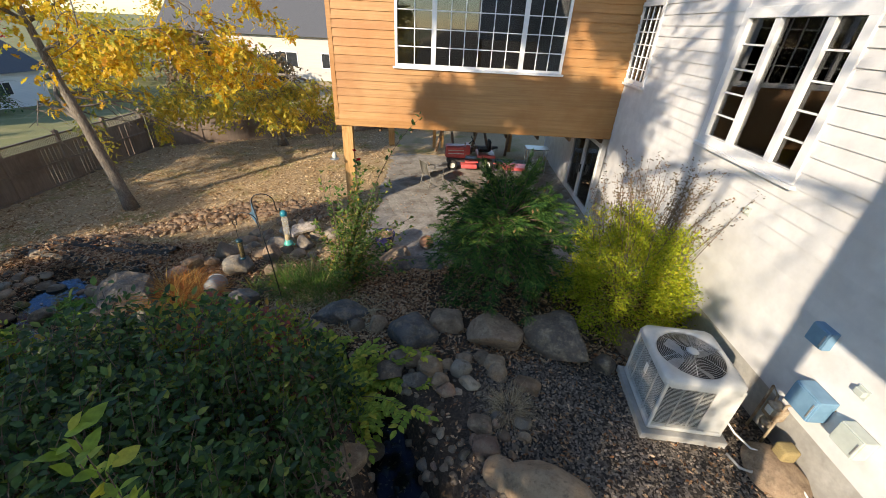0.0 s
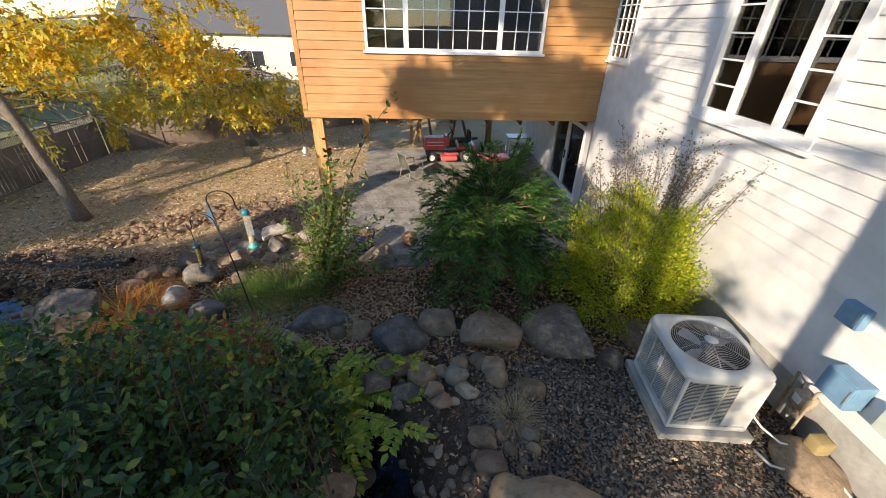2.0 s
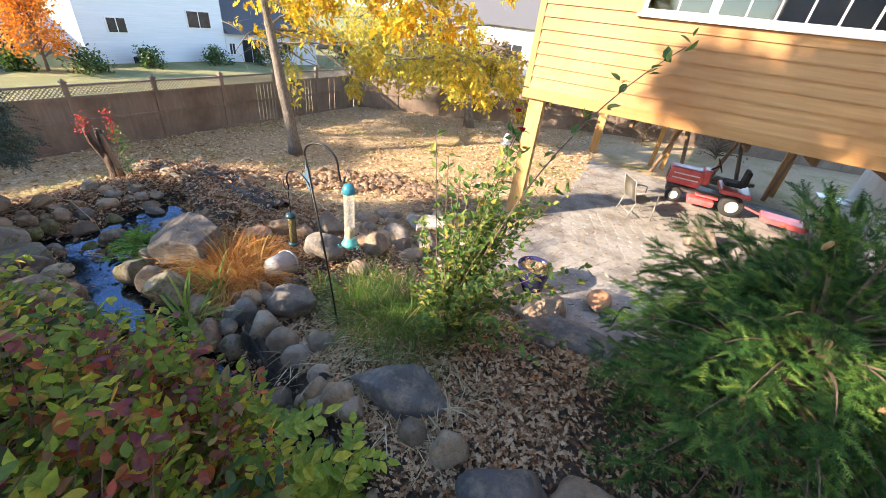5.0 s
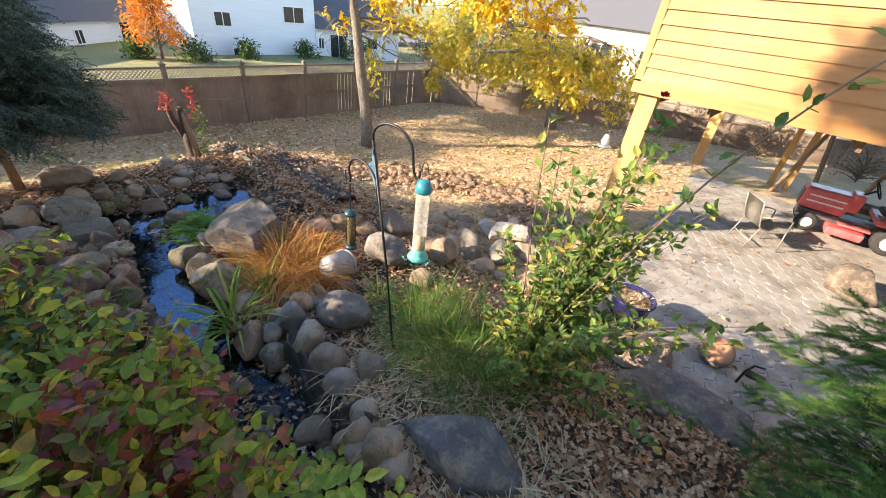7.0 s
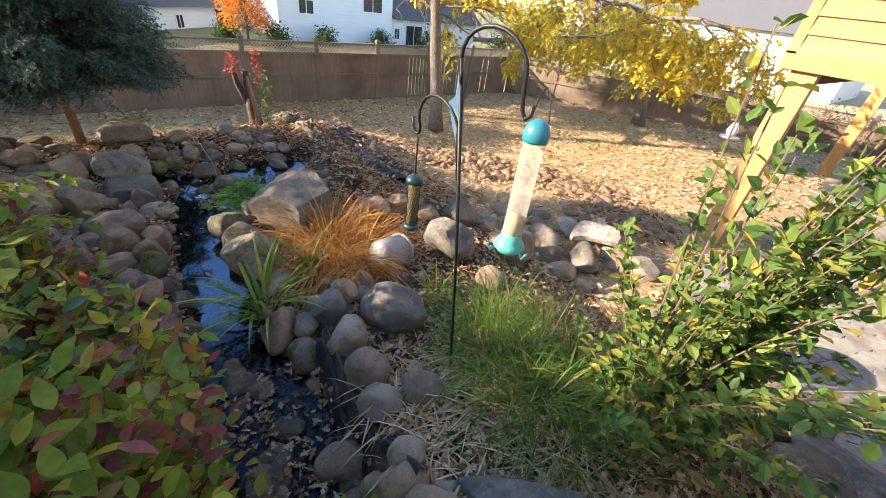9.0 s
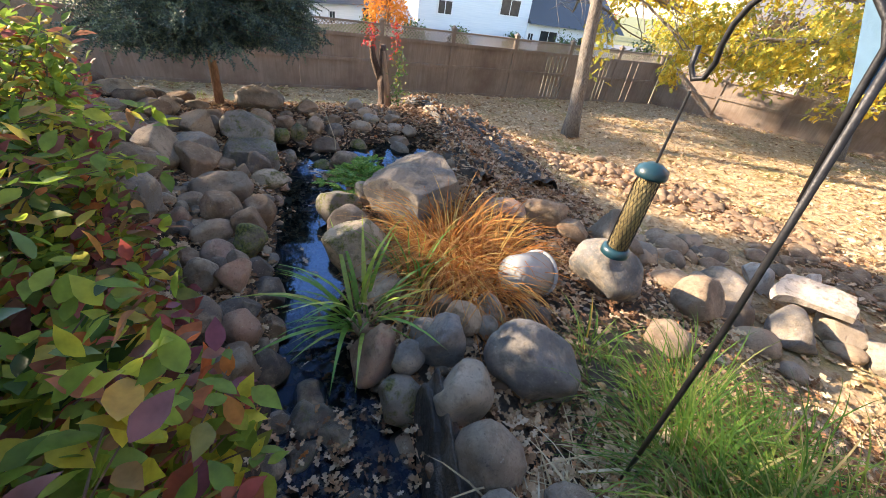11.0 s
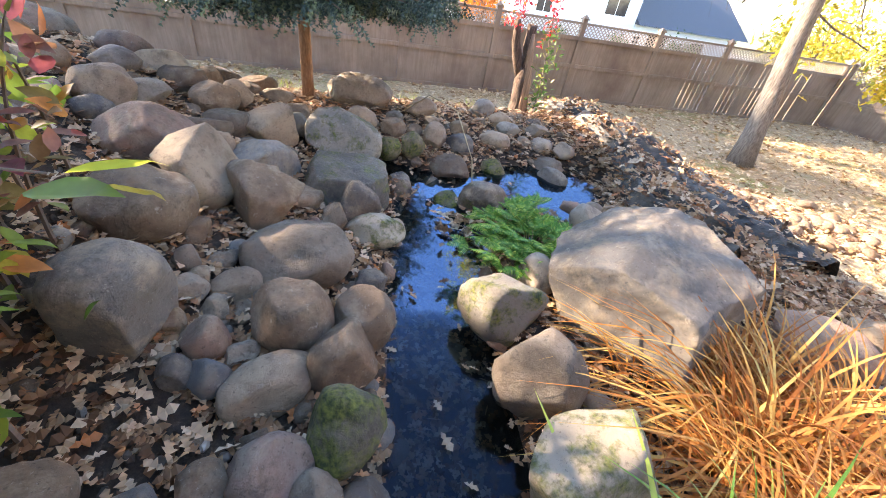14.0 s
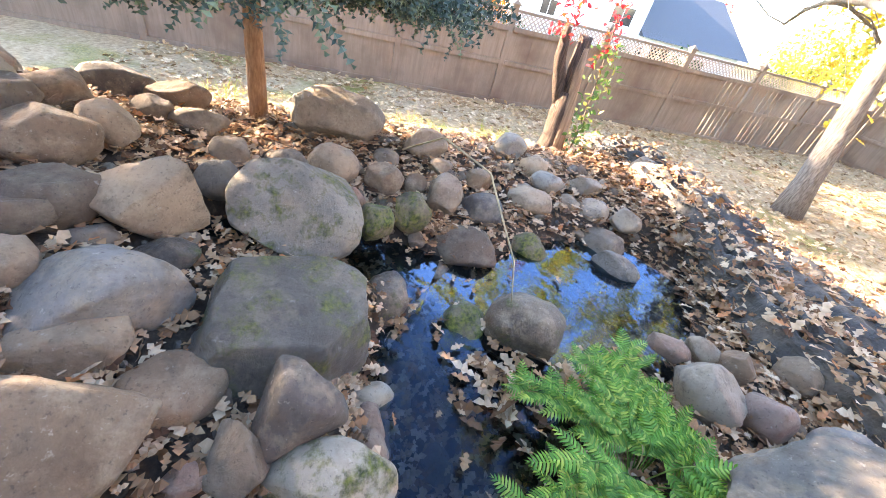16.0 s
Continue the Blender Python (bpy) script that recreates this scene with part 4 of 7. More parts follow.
rock(-5.64, 5.62, 0.31, 0.04, 0.05, 0.05, 6, "grey", "r", 0)
rock(-7.16, 6.11, 0.32, 0.09, 0.08, 0.05, 38, "tan", "r", 0)
rock(-7.90, 6.26, 0.46, 0.21, 0.18, 0.12, 46, "pale", "a", -12)
rock(-5.94, 3.41, 0.52, 0.18, 0.21, 0.20, -254, "brown", "a", -6)
rock(-5.95, 3.12, 0.62, 0.18, 0.22, 0.21, -244, "tan", "a", 14)
rock(-5.59, 3.04, 0.65, 0.19, 0.16, 0.15, -234, "brown", "r", 4)
rock(-5.11, 3.14, 0.62, 0.16, 0.16, 0.19, -222, "dapple", "r", 6)
rock(-6.18, 2.87, 0.71, 0.22, 0.19, 0.14, -241, "pink", "r", 0)
rock(-6.48, 2.57, 0.82, 0.14, 0.12, 0.12, -238, "grey", "r", 0)
rock(-6.67, 2.67, 0.75, 0.13, 0.11, 0.07, -242, "grey", "r", 0)
rock(-7.07, 2.73, 0.73, 0.14, 0.12, 0.08, -247, "brown", "r", 0)
rock(-7.13, 2.60, 0.79, 0.17, 0.07, 0.09, -245, "pale", "r", 0)
rock(-6.94, 2.44, 0.84, 0.13, 0.11, 0.08, -241, "blue", "r", 0)
rock(-6.29, 2.60, 0.77, 0.09, 0.08, 0.06, -236, "dark", "r", 0)
rock(-6.53, 3.00, 0.61, 0.14, 0.06, 0.07, -248, "brown", "r", 0)
rock(-5.54, 3.59, 0.46, 0.23, 0.20, 0.14, -258, "tan", "r", 0)
rock(-5.60, 3.19, 0.54, 0.07, 0.06, 0.06, -240, "brown", "r", 0)
rock(-5.43, 3.21, 0.53, 0.05, 0.05, 0.06, -237, "grey", "r", 15)
rock(-5.28, 3.25, 0.51, 0.07, 0.06, 0.06, -234, "tan", "r", 0)
rock(-5.36, 3.39, 0.47, 0.10, 0.08, 0.05, -243, "grey", "r", 0)
rock(-5.36, 3.27, 0.50, 0.04, 0.05, 0.04, -238, "brown", "r", 0)
rock(-5.28, 3.19, 0.53, 0.04, 0.05, 0.04, -231, "dark", "r", 0)
rock(-5.48, 3.30, 0.48, 0.08, 0.04, 0.04, -242, "dark", "r", 0)
rock(-5.21, 3.35, 0.47, 0.05, 0.06, 0.06, -237, "dark", "r", 0)
rock(-5.30, 3.49, 0.43, 0.05, 0.04, 0.05, -248, "dark", "r", 0)
rock(-5.16, 3.62, 0.46, 0.14, 0.13, 0.16, -253, "brown", "r", -22)
rock(-5.20, 3.86, 0.41, 0.12, 0.12, 0.13, 87, "brown", "r", 8)
rock(-5.03, 3.78, 0.42, 0.11, 0.13, 0.13, -265, "brown", "r", -12)
rock(-5.47, 3.89, 0.36, 0.08, 0.07, 0.06, 86, "dark", "r", 0)
rock(-5.08, 3.36, 0.48, 0.07, 0.08, 0.08, -232, "pink", "r", 0)
rock(-5.06, 3.46, 0.43, 0.06, 0.05, 0.04, -237, "pale", "r", 0)
rock(-4.94, 3.56, 0.43, 0.15, 0.10, 0.08, -240, "grey", "r", 0)
rock(-4.95, 3.40, 0.46, 0.06, 0.07, 0.07, -228, "blue", "r", 0)
rock(-4.96, 3.31, 0.47, 0.05, 0.06, 0.06, -222, "dark", "r", 0)
rock(-5.14, 3.24, 0.50, 0.05, 0.06, 0.05, -228, "brown", "r", 0)
rock(-5.52, 4.73, 0.36, 0.11, 0.13, 0.12, 49, "pale", "r", 0)
rock(-5.34, 4.47, 0.32, 0.19, 0.16, 0.20, 53, "mossp", "r", 4)
rock(-4.93, 4.50, 0.38, 0.17, 0.17, 0.19, 33, "grey", "r", 0)
rock(-4.81, 4.71, 0.31, 0.09, 0.07, 0.05, 20, "tan", "r", 0)
rock(-4.55, 4.53, 0.43, 0.20, 0.24, 0.23, 47, "mossp", "a", 0)
rock(-4.75, 3.80, 0.43, 0.12, 0.12, 0.14, -267, "moss", "r", 0)
rock(-4.67, 3.61, 0.43, 0.11, 0.09, 0.09, -254, "pink", "r", 0)
rock(-4.43, 3.56, 0.44, 0.10, 0.11, 0.11, -244, "grey", "r", 14)
rock(-4.40, 3.72, 0.43, 0.11, 0.11, 0.13, -258, "pink", "a", 0)
rock(-4.42, 3.89, 0.25, 0.10, 0.11, 0.11, 86, "dark", "r", 0)
rock(-4.59, 3.73, 0.40, 0.07, 0.08, 0.08, -261, "brown", "r", 0)
rock(-4.54, 3.62, 0.41, 0.06, 0.07, 0.07, -252, "dark", "r", 0)
rock(-4.64, 3.46, 0.43, 0.06, 0.07, 0.06, -244, "brown", "r", 0)
rock(-4.53, 3.32, 0.48, 0.10, 0.12, 0.11, -233, "blue", "a", -25)
rock(-4.61, 3.10, 0.48, 0.13, 0.11, 0.08, -226, "brown", "r", 0)
rock(-4.39, 3.27, 0.44, 0.11, 0.08, 0.06, -224, "grey", "r", 0)
rock(-4.58, 3.86, 0.33, 0.08, 0.09, 0.09, 89, "dark", "r", 0)
rock(-4.37, 3.43, 0.41, 0.07, 0.05, 0.04, -232, "dark", "r", 0)
rock(-4.03, 3.57, 0.46, 0.12, 0.14, 0.13, -244, "dark", "r", 0)
rock(-3.99, 3.77, 0.39, 0.10, 0.09, 0.11, -255, "pink", "r", 0)
rock(-4.17, 3.75, 0.38, 0.12, 0.10, 0.06, -257, "dark", "r", 0)
rock(-4.09, 3.60, 0.40, 0.09, 0.05, 0.05, -248, "blue", "r", 0)
rock(-4.18, 3.90, 0.15, 0.08, 0.10, 0.10, -265, "brown", "r", 0)
rock(-3.79, 5.00, 0.37, 0.12, 0.10, 0.13, 31, "tan", "r", 0)
rock(-3.87, 5.23, 0.34, 0.11, 0.09, 0.11, 29, "pale", "r", 0)
rock(-4.24, 4.62, 0.27, 0.14, 0.15, 0.13, 60, "pale", "r", 0)
rock(-3.98, 6.28, 0.4, 0.28, 0.24, 0.26, 19, "slate", "r", -8)
rock(-4.55, 6.96, 0.29, 0.29, 0.25, 0.21, 25, "grey", "a", 0)
rock(-4.91, 6.34, 0.37, 0.21, 0.18, 0.17, 36, "brown", "r", 0)
rock(-4.96, 5.94, 0.37, 0.21, 0.18, 0.14, 42, "pink", "r", 0)
rock(-4.65, 6.49, 0.32, 0.15, 0.13, 0.11, 30, "brown", "r", 0)
rock(-3.77, 4.74, 0.35, 0.09, 0.08, 0.10, 38, "blue", "r", 0)
rock(-3.97, 4.93, 0.34, 0.08, 0.10, 0.10, 40, "brown", "r", 0)
rock(-3.82, 5.51, 0.32, 0.07, 0.06, 0.07, 23, "pale", "r", 0)
rock(-3.72, 5.56, 0.33, 0.06, 0.07, 0.07, 19, "dark", "r", 0)
rock(-3.78, 4.45, 0.22, 0.15, 0.18, 0.18, 71, "pink", "a", 8)
rock(-3.48, 4.53, 0.17, 0.14, 0.12, 0.16, 61, "mossp", "r", 0)
rock(-3.29, 4.79, 0.38, 0.14, 0.16, 0.16, 43, "pale", "r", 0)
rock(-3.36, 5.23, 0.41, 0.26, 0.22, 0.21, 33, "dapple", "r", 0)
rock(-3.63, 4.61, 0.32, 0.09, 0.11, 0.10, 61, "blue", "r", 0)
rock(-3.66, 4.82, 0.39, 0.15, 0.16, 0.17, 54, "blue", "a", 14)
rock(-3.33, 6.28, 0.34, 0.15, 0.13, 0.10, 18, "grey", "r", 0)
rock(-3.67, 7.05, 0.23, 0.19, 0.22, 0.21, 19, "grey", "r", -14)
rock(-3.88, 3.87, 0.15, 0.12, 0.10, 0.14, -262, "dark", "r", 0)
rock(-3.72, 3.72, 0.40, 0.14, 0.12, 0.12, -253, "brown", "r", 0)
rock(-3.69, 4.07, 0.04, 0.10, 0.12, 0.11, 89, "dark", "r", 0)
rock(-3.73, 5.14, 0.33, 0.07, 0.08, 0.08, 46, "pale", "r", 0)
rock(-2.97, 4.77, 0.36, 0.17, 0.14, 0.17, 43, "grey")
rock(-2.72, 4.73, 0.38, 0.15, 0.13, 0.11, 59, "pale")
rock(-2.64, 4.99, 0.40, 0.14, 0.12, 0.11, 52, "grey")
rock(-2.32, 4.66, 0.43, 0.11, 0.10, 0.13, 54, "pale")
rock(-2.08, 4.71, 0.42, 0.10, 0.08, 0.05, 48, "pale")
rock(-2.11, 4.50, 0.36, 0.14, 0.12, 0.10, 55, "tan")
rock(-1.85, 4.57, 0.43, 0.13, 0.11, 0.10, 45, "pale")
rock(-2.35, 4.51, 0.20, 0.11, 0.09, 0.12, 60, "tan")
rock(-2.41, 4.41, -0.02, 0.11, 0.09, 0.12, 64, "pink")
rock(-2.68, 4.44, -0.02, 0.18, 0.16, 0.20, 67, "grey")
rock(-0.84, 6.62, 0.33, 0.25, 0.20, 0.2, -3, "dark", "a", 0)
rock(-0.42, 7.2, 0.06, 0.55, 0.3, 0.26, -22, "slate", "a", 6)
rock(-1.08, 7.58, 0.0, 0.47, 0.3, 0.29, 20, "grey", "a", 4)
rock(0.93, 11.82, -0.01, 0.36, 0.30, 0.39, -13, "dark")
rock(-1.6, 5.0, 0.42, 0.5, 0.29, 0.24, 27, "slate", "a", 5)
rock(-0.95, 4.75, 0.45, 0.17, 0.15, 0.19, 20, "grey")
rock(-1.27, 4.70, 0.44, 0.13, 0.11, 0.14, 26, "grey")
rock(-0.37, 4.56, 0.50, 0.4, 0.34, 0.28, 9, "slate", "r", 3)
rock(0.15, 4.92, 0.47, 0.29, 0.24, 0.22, -3, "grey")
rock(0.92, 4.63, 0.50, 0.44, 0.36, 0.27, -20, "grey", "a", 4)
rock(1.93, 4.58, 0.52, 0.54, 0.42, 0.3, -38, "dark", "a", 4)
rock(3.13, 4.53, 0.48, 0.68, 0.38, 0.32, -52, "brown", "a", 0)
rock(2.49, 4.16, 0.45, 0.16, 0.13, 0.17, -50, "dark")
rock(0.38, 3.92, 0.45, 0.16, 0.13, 0.17, -11, "pale")
rock(0.70, 4.18, 0.43, 0.13, 0.11, 0.12, -18, "grey")
rock(0.50, 3.72, 0.43, 0.16, 0.12, 0.08, -17, "pale")
rock(0.89, 3.90, 0.44, 0.14, 0.12, 0.16, -26, "grey")
rock(0.19, 4.02, 0.43, 0.10, 0.08, 0.11, -5, "grey")
rock(-0.06, 3.88, 0.45, 0.19, 0.16, 0.21, 2, "brown")
rock(-0.34, 4.08, 0.44, 0.16, 0.14, 0.12, 10, "brown")
rock(-0.62, 3.85, 0.45, 0.21, 0.17, 0.10, 20, "dark")
rock(0.08, 3.71, 0.44, 0.14, 0.11, 0.15, -2, "grey")
rock(0.44, 4.13, 0.43, 0.11, 0.10, 0.10, -12, "tan")
rock(-0.25, 3.71, 0.44, 0.18, 0.14, 0.09, 9, "dark")
rock(-2.01, 4.59, 0.44, 0.15, 0.13, 0.17, 39, "grey")
rock(-2.22, 4.57, 0.41, 0.14, 0.12, 0.15, 42, "tan")
rock(-1.84, 7.72, 0.0, 0.47, 0.3, 0.27, 18, "pale", "a", 0)
rock(1.30, 3.73, 0.44, 0.18, 0.15, 0.09, -38, "brown")
rock(0.86, 2.47, 0.46, 0.25, 0.20, 0.13, -18, "tan")
rock(1.24, 2.33, 0.45, 0.56, 0.31, 0.28, -27, "tan")
rock(3.90, 2.64, 0.47, 0.36, 0.27, 0.18, -56, "grey")
rock(-0.56, 4.01, 0.45, 0.17, 0.14, 0.18, 9, "dark")
rock(0.67, 2.79, 0.44, 0.17, 0.14, 0.10, -12, "pink")
rock(-0.96, 2.45, 0.52, 0.32, 0.19, 0.16, 23, "brown")
rock(1.15, 3.13, 0.43, 0.11, 0.09, 0.08, -19, "pale")
rock(1.15, 2.95, 0.42, 0.08, 0.07, 0.07, -21, "grey")
rock(0.87, 4.06, 0.45, 0.16, 0.14, 0.17, -11, "grey")
rock(-0.77, 2.90, 0.02, 0.22, 0.18, 0.11, 16, "brown")
rock(-1.14, 2.25, 0.53, 0.18, 0.13, 0.09, 29, "brown")
rock(0.18, 3.57, 0.43, 0.14, 0.12, 0.11, -2, "pink")
rock(0.61, 3.09, 0.44, 0.16, 0.14, 0.09, -10, "grey")
# pale tumbled stones round the propped slab
for x, y, z, a, b, c, yaw, tone in ((-3.95, 8.55, -.02, .2, .14, .16, 30, "white"), (-3.7, 8.85, .0, .16, .12, .17, 70, "white"), (-3.2, 8.5, -.02, .2, .16, .14, 15, "pale"),
                                    (-3.35, 8.05, -.02, .24, .18, .15, -20, "blue"), (-2.85, 8.6, -.06, .22, .17, .14, 40, "pale"), (-3.9, 7.9, .0, .26, .2, .18, 10, "blue")):
    rock(x, y, z, a, b, c, yaw, tone, "a", 8)


def cobbles(seed, count, spot, sizes, tones, group):
    """Loose stones strewn where spot(rng) says."""
    rng = random.Random(seed)
    for _ in range(count):
        x, y = spot(rng)
        s = rng.uniform(*sizes)
        tone = rng.choice(tones)
        ob = new("cobble", rng.choice(SMALL_FORMS[tone]))
        ob.matrix_basis = pose(x, y, height(x, y) + s * .25, rng.uniform(-15, 15), rng.uniform(-15, 15), rng.uniform(0, 360)) @ Matrix.Diagonal((s, s * rng.uniform(.7, 1), s * rng.uniform(.55, .85), 1))
        tagged(ob, "%s cobble among fallen leaves" % TONE_WORDS[tone], "cobble", group)


def along_creek(rng):
    (x0, y0, w0, _), (x1, y1, w1, _) = CREEK[(k := rng.randrange(2, len(CREEK) - 1))], CREEK[k + 1]
    u, side = rng.random(), rng.choice((-1, 1))
    d = Vector((x1 - x0, y1 - y0)).normalized()
    off = (w0 + u * (w1 - w0)) * rng.uniform(.95, 1.5)
    return x0 + u * (x1 - x0) - d.y * off * side, y0 + u * (y1 - y0) + d.x * off * side


MIXED = ("grey", "tan", "brown", "pink", "pale", "dark", "blue")
cobbles(11, 60, along_creek, (.04, .09), MIXED, "creek cobbles")
cobbles(12, 40, lambda r: (r.uniform(-6.3, -4.2), r.uniform(2.6, 3.75)), (.03, .06), MIXED, "bank cobbles")
cobbles(13, 40, lambda r: (r.uniform(-8.3, -7.2), r.uniform(3.2, 5.8)), (.035, .07), MIXED, "pool cobbles")
cobbles(14, 24, lambda r: (r.uniform(-.2, 1.0), r.uniform(2.4, 4.3)), (.04, .09), MIXED, "dry bed cobbles")


def rubble(name, label, seed, count, spot, sizes, tone, lift=.2):
    """Stones too many and too far to pick apart, as one mesh."""
    rng = random.Random(seed)
    forms = [rock_shape(800 + k, 3, 6) for k in range(3)]
    forms = [([v.co.copy() for v in b.verts], [[v.index for v in f.verts] for f in b.faces]) for b in forms if b.verts.index_update() is None]
    verts, faces = [], []
    for _ in range(count):
        x, y = spot(rng)
        s = rng.uniform(*sizes)
        m = pose(x, y, height(x, y) + s * lift, rng.uniform(-20, 20), rng.uniform(-20, 20), rng.uniform(0, 360)) @ Matrix.Diagonal((s, s * rng.uniform(.65, 1), s * rng.uniform(.5, .8), 1))
        v, f = rng.choice(forms)
        k = len(verts)
        verts += [m @ p for p in v]
        faces += [[i + k for i in q] for q in f]
    whole(name, mesh_of(name, verts, faces, STONES[tone], True), STONES[tone], label, "stones", kind="stuff")


def wall_line(r):
    u = r.random()
    return -9.0 + 5.8 * u + r.gauss(0, .22), 7.0 + 3.2 * math.sin(u * 2.1) + r.gauss(0, .3)


rubble("stone_edging", "tan and brown field stones edging the leafy bank", 16, 320, wall_line, (.07, .17), "brown", .05)
cobbles(18, 30, lambda r: (r.uniform(-7.8, -6.2), r.uniform(1.3, 2.45)), (.1, .18), ("brown", "tan", "grey", "pink"), "bank stones")
cobbles(19, 26, lambda r: (r.uniform(-4.9, -3.0), r.uniform(7.0, 9.3)), (.1, .21), ("grey", "tan", "pale"), "slab stones")
rubble("cobble_fill", "small brown cobbles between the boulders", 20, 420, lambda r: (r.uniform(-8.3, -3.2), r.uniform(2.3, 6.2)), (.025, .06), "brown")
rubble("cobble_fill", "small grey cobbles in the dry bed", 23, 160, lambda r: (r.uniform(-.6, 1.3), r.uniform(2.0, 4.6)), (.025, .06), "grey")


def in_creek(rng):
    x = rng.uniform(-3.6, -.9)
    (x0, y0, _, _), (x1, y1, _, _) = next((a, b) for a, b in zip(CREEK, CREEK[1:]) if a[0] <= x <= b[0])
    return x, y0 + (y1 - y0) * (x - x0) / (x1 - x0) + rng.gauss(0, .16)


def wet_cobbles():
    rng = random.Random(24)
    for _ in range(28):
        x, y = in_creek(rng)
        s = rng.uniform(.05, .13)
        ob = new("cobble", rng.choice(ROCK_FORMS["wet"]["r"]))
        ob.matrix_basis = pose(x, y, creek_at(x, y)[1] - s * .15, rng.uniform(-15, 15), rng.uniform(-15, 15), rng.uniform(0, 360)) @ Matrix.Diagonal((s, s * rng.uniform(.7, 1), s * rng.uniform(.45, .7), 1))
        tagged(ob, "dark wet cobble half under the creek's water", "cobble", "wet cobbles")


wet_cobbles()

# ---- trees ----
def grow(seed, base, lean, trunk_h, trunk_r, reach, droop, levels=3, fork=(4, 6), up=.45, pull=(0, 0)):
    """Limbs as point runs with radii, and the places and ways of the twig ends."""
    rng = random.Random(seed)
    limbs, tips = [], []

    def limb(p, d, length, r, level):
        n = 6 if level else 9
        pts, rad = [p.copy()], [r]
        d = d.normalized()
        for k in range(n):
            d = (d + Vector((rng.gauss(0, .16), rng.gauss(0, .16), rng.gauss(0, .1))) * (.4 if level == 0 else 1) + Vector((0, 0, -droop * level * .1))).normalized()
            p = p + d * (length / n)
            pts.append(p.copy())
            rad.append(r * (1 - .62 * (k + 1) / n))
        limbs.append((pts, rad, level))
        if level >= levels:
            tips.extend((q, d) for q in pts[1:])
            return
        for _ in range(rng.randint(*fork) + (2 if level == 0 else 0)):
            k = rng.randint(4 if level == 0 else 2, n)
            a = rng.uniform(0, 2 * math.pi)
            side = Vector((math.cos(a) + pull[0], math.sin(a) + pull[1], rng.uniform(-.15, up)))
            limb(pts[k], d * .35 + side, length * rng.uniform(.5, .75) if level else reach * rng.uniform(.6, 1), rad[k] * rng.uniform(.5, .75), level + 1)

    limb(Vector(base), Vector(lean), trunk_h, trunk_r, 0)
    return limbs, tips


def oak(label, seed, x, y, lean, trunk_h, trunk_r, reach, leaves, leaf_mat, group="", size=.17, droop=.7, pull=(0, 0), full=1.0, low=None):
    z = height(x, y) - .1
    t = thing("oak_tree", label, "tree", (x, y, z), group=group)
    limbs, tips = grow(seed, (0, 0, 0), lean, trunk_h, trunk_r, reach, droop, pull=pull)
    trunk = bmesh.new()
    pts, rad, _ = limbs[0]
    rad = [r * (1.35 if k == 0 else 1) for k, r in enumerate(rad)]
    tube(pts, rad, 14, trunk)
    part("trunk", trunk, BARK, t, "grey-brown furrowed trunk", True)
    big = bmesh.new()
    for p, r, lv in limbs[1:]:
        if lv == 1:
            part("limb", tube(p, r, 7), BARK, t, "", True)
        else:
            tube(p, r, 5 if lv < 3 else 4, big)
    part("branchwork", big, BARK, t, "", True)
    rng = np.random.default_rng(seed)
    ends = np.array([p for p, _ in tips])
    ways = np.array([d for _, d in tips])
    some = rng.permutation(len(ends))[:int(len(ends) * full)]
    k = some[rng.integers(0, len(some), leaves)]
    lush = rng.random(len(ends))[k] ** .6
    at = ends[k] + rng.normal(0, .13, (leaves, 3)) * (.5 + lush[:, None]) - np.array([0, 0, .06])
    aim = ways[k] * .4 + unit(rng, leaves) + np.array([0, 0, -.35])
    if low:
        # the crown hangs lower on the open side
        open_side = np.clip((at[:, 0] - low[2]) / 1.2, 0, 1)
        keep = at[:, 2] + z > low[0] + (low[1] - low[0]) * open_side
        at, aim, leaves = at[keep], aim[keep], int(keep.sum())
    part("crown", scatter("crown", "oak", at, aim, size * rng.uniform(.6, 1.2, leaves), leaf_mat, rng, 1.6), leaf_mat, t, "thin crown of turning leaves")
    return t


oak("leaning oak with yellow autumn leaves behind the rock bank", 21, -9.08, 10.0, (-.16, -.11, 1), 5.4, .16, 4.3, 9000, OAK_LEAF, "", .22, .55, (.12, .25), .3, (2.35, 1.6, 1.0))
oak("oak with yellow-green autumn leaves beside the orange wing", 33, -7.4, 17.0, (-.05, 0, 1), 4.6, .19, 3.8, 8000, OAK_LEAF_FAR, "", .19, full=.4)
# unseen oaks added to the south-west to dapple the yard; low trims their shade
for seed, x, y, h, reach, n, size, low in ((41, -6.3, -4.7, 6.0, 2.7, 9000, .2, 0), (42, -10.0, -4.6, 7.0, 2.0, 6500, .2, 5.9), (43, -4.4, -5.3, 4.3, 2.0, 3600, .2, 0), (44, -6.0, -4.4, 11.9, 2.7, 34000, .29, 0),
                                           (45, -3.8, -5.4, 11.2, 2.6, 3200, .2, 8.6), (46, -20.3, -3.2, 11.4, 3.0, 8000, .24, 0), (47, -21.4, -.4, 11.8, 3.0, 8000, .24, 0), (48, -12.6, -6.5, 7.5, 3.0, 3600, .2, 0), (49, -9.0, -4.7, 5.2, 2.0, 14000, .24, 5.9)):
    oak("unseen tall oak with thinning autumn leaves, added to dapple the yard", seed, x, y, (.02, .02, 1), h, .2, reach, n, OAK_LEAF_FAR, "shade oaks", size, low=(low, low, 0) if low else None)

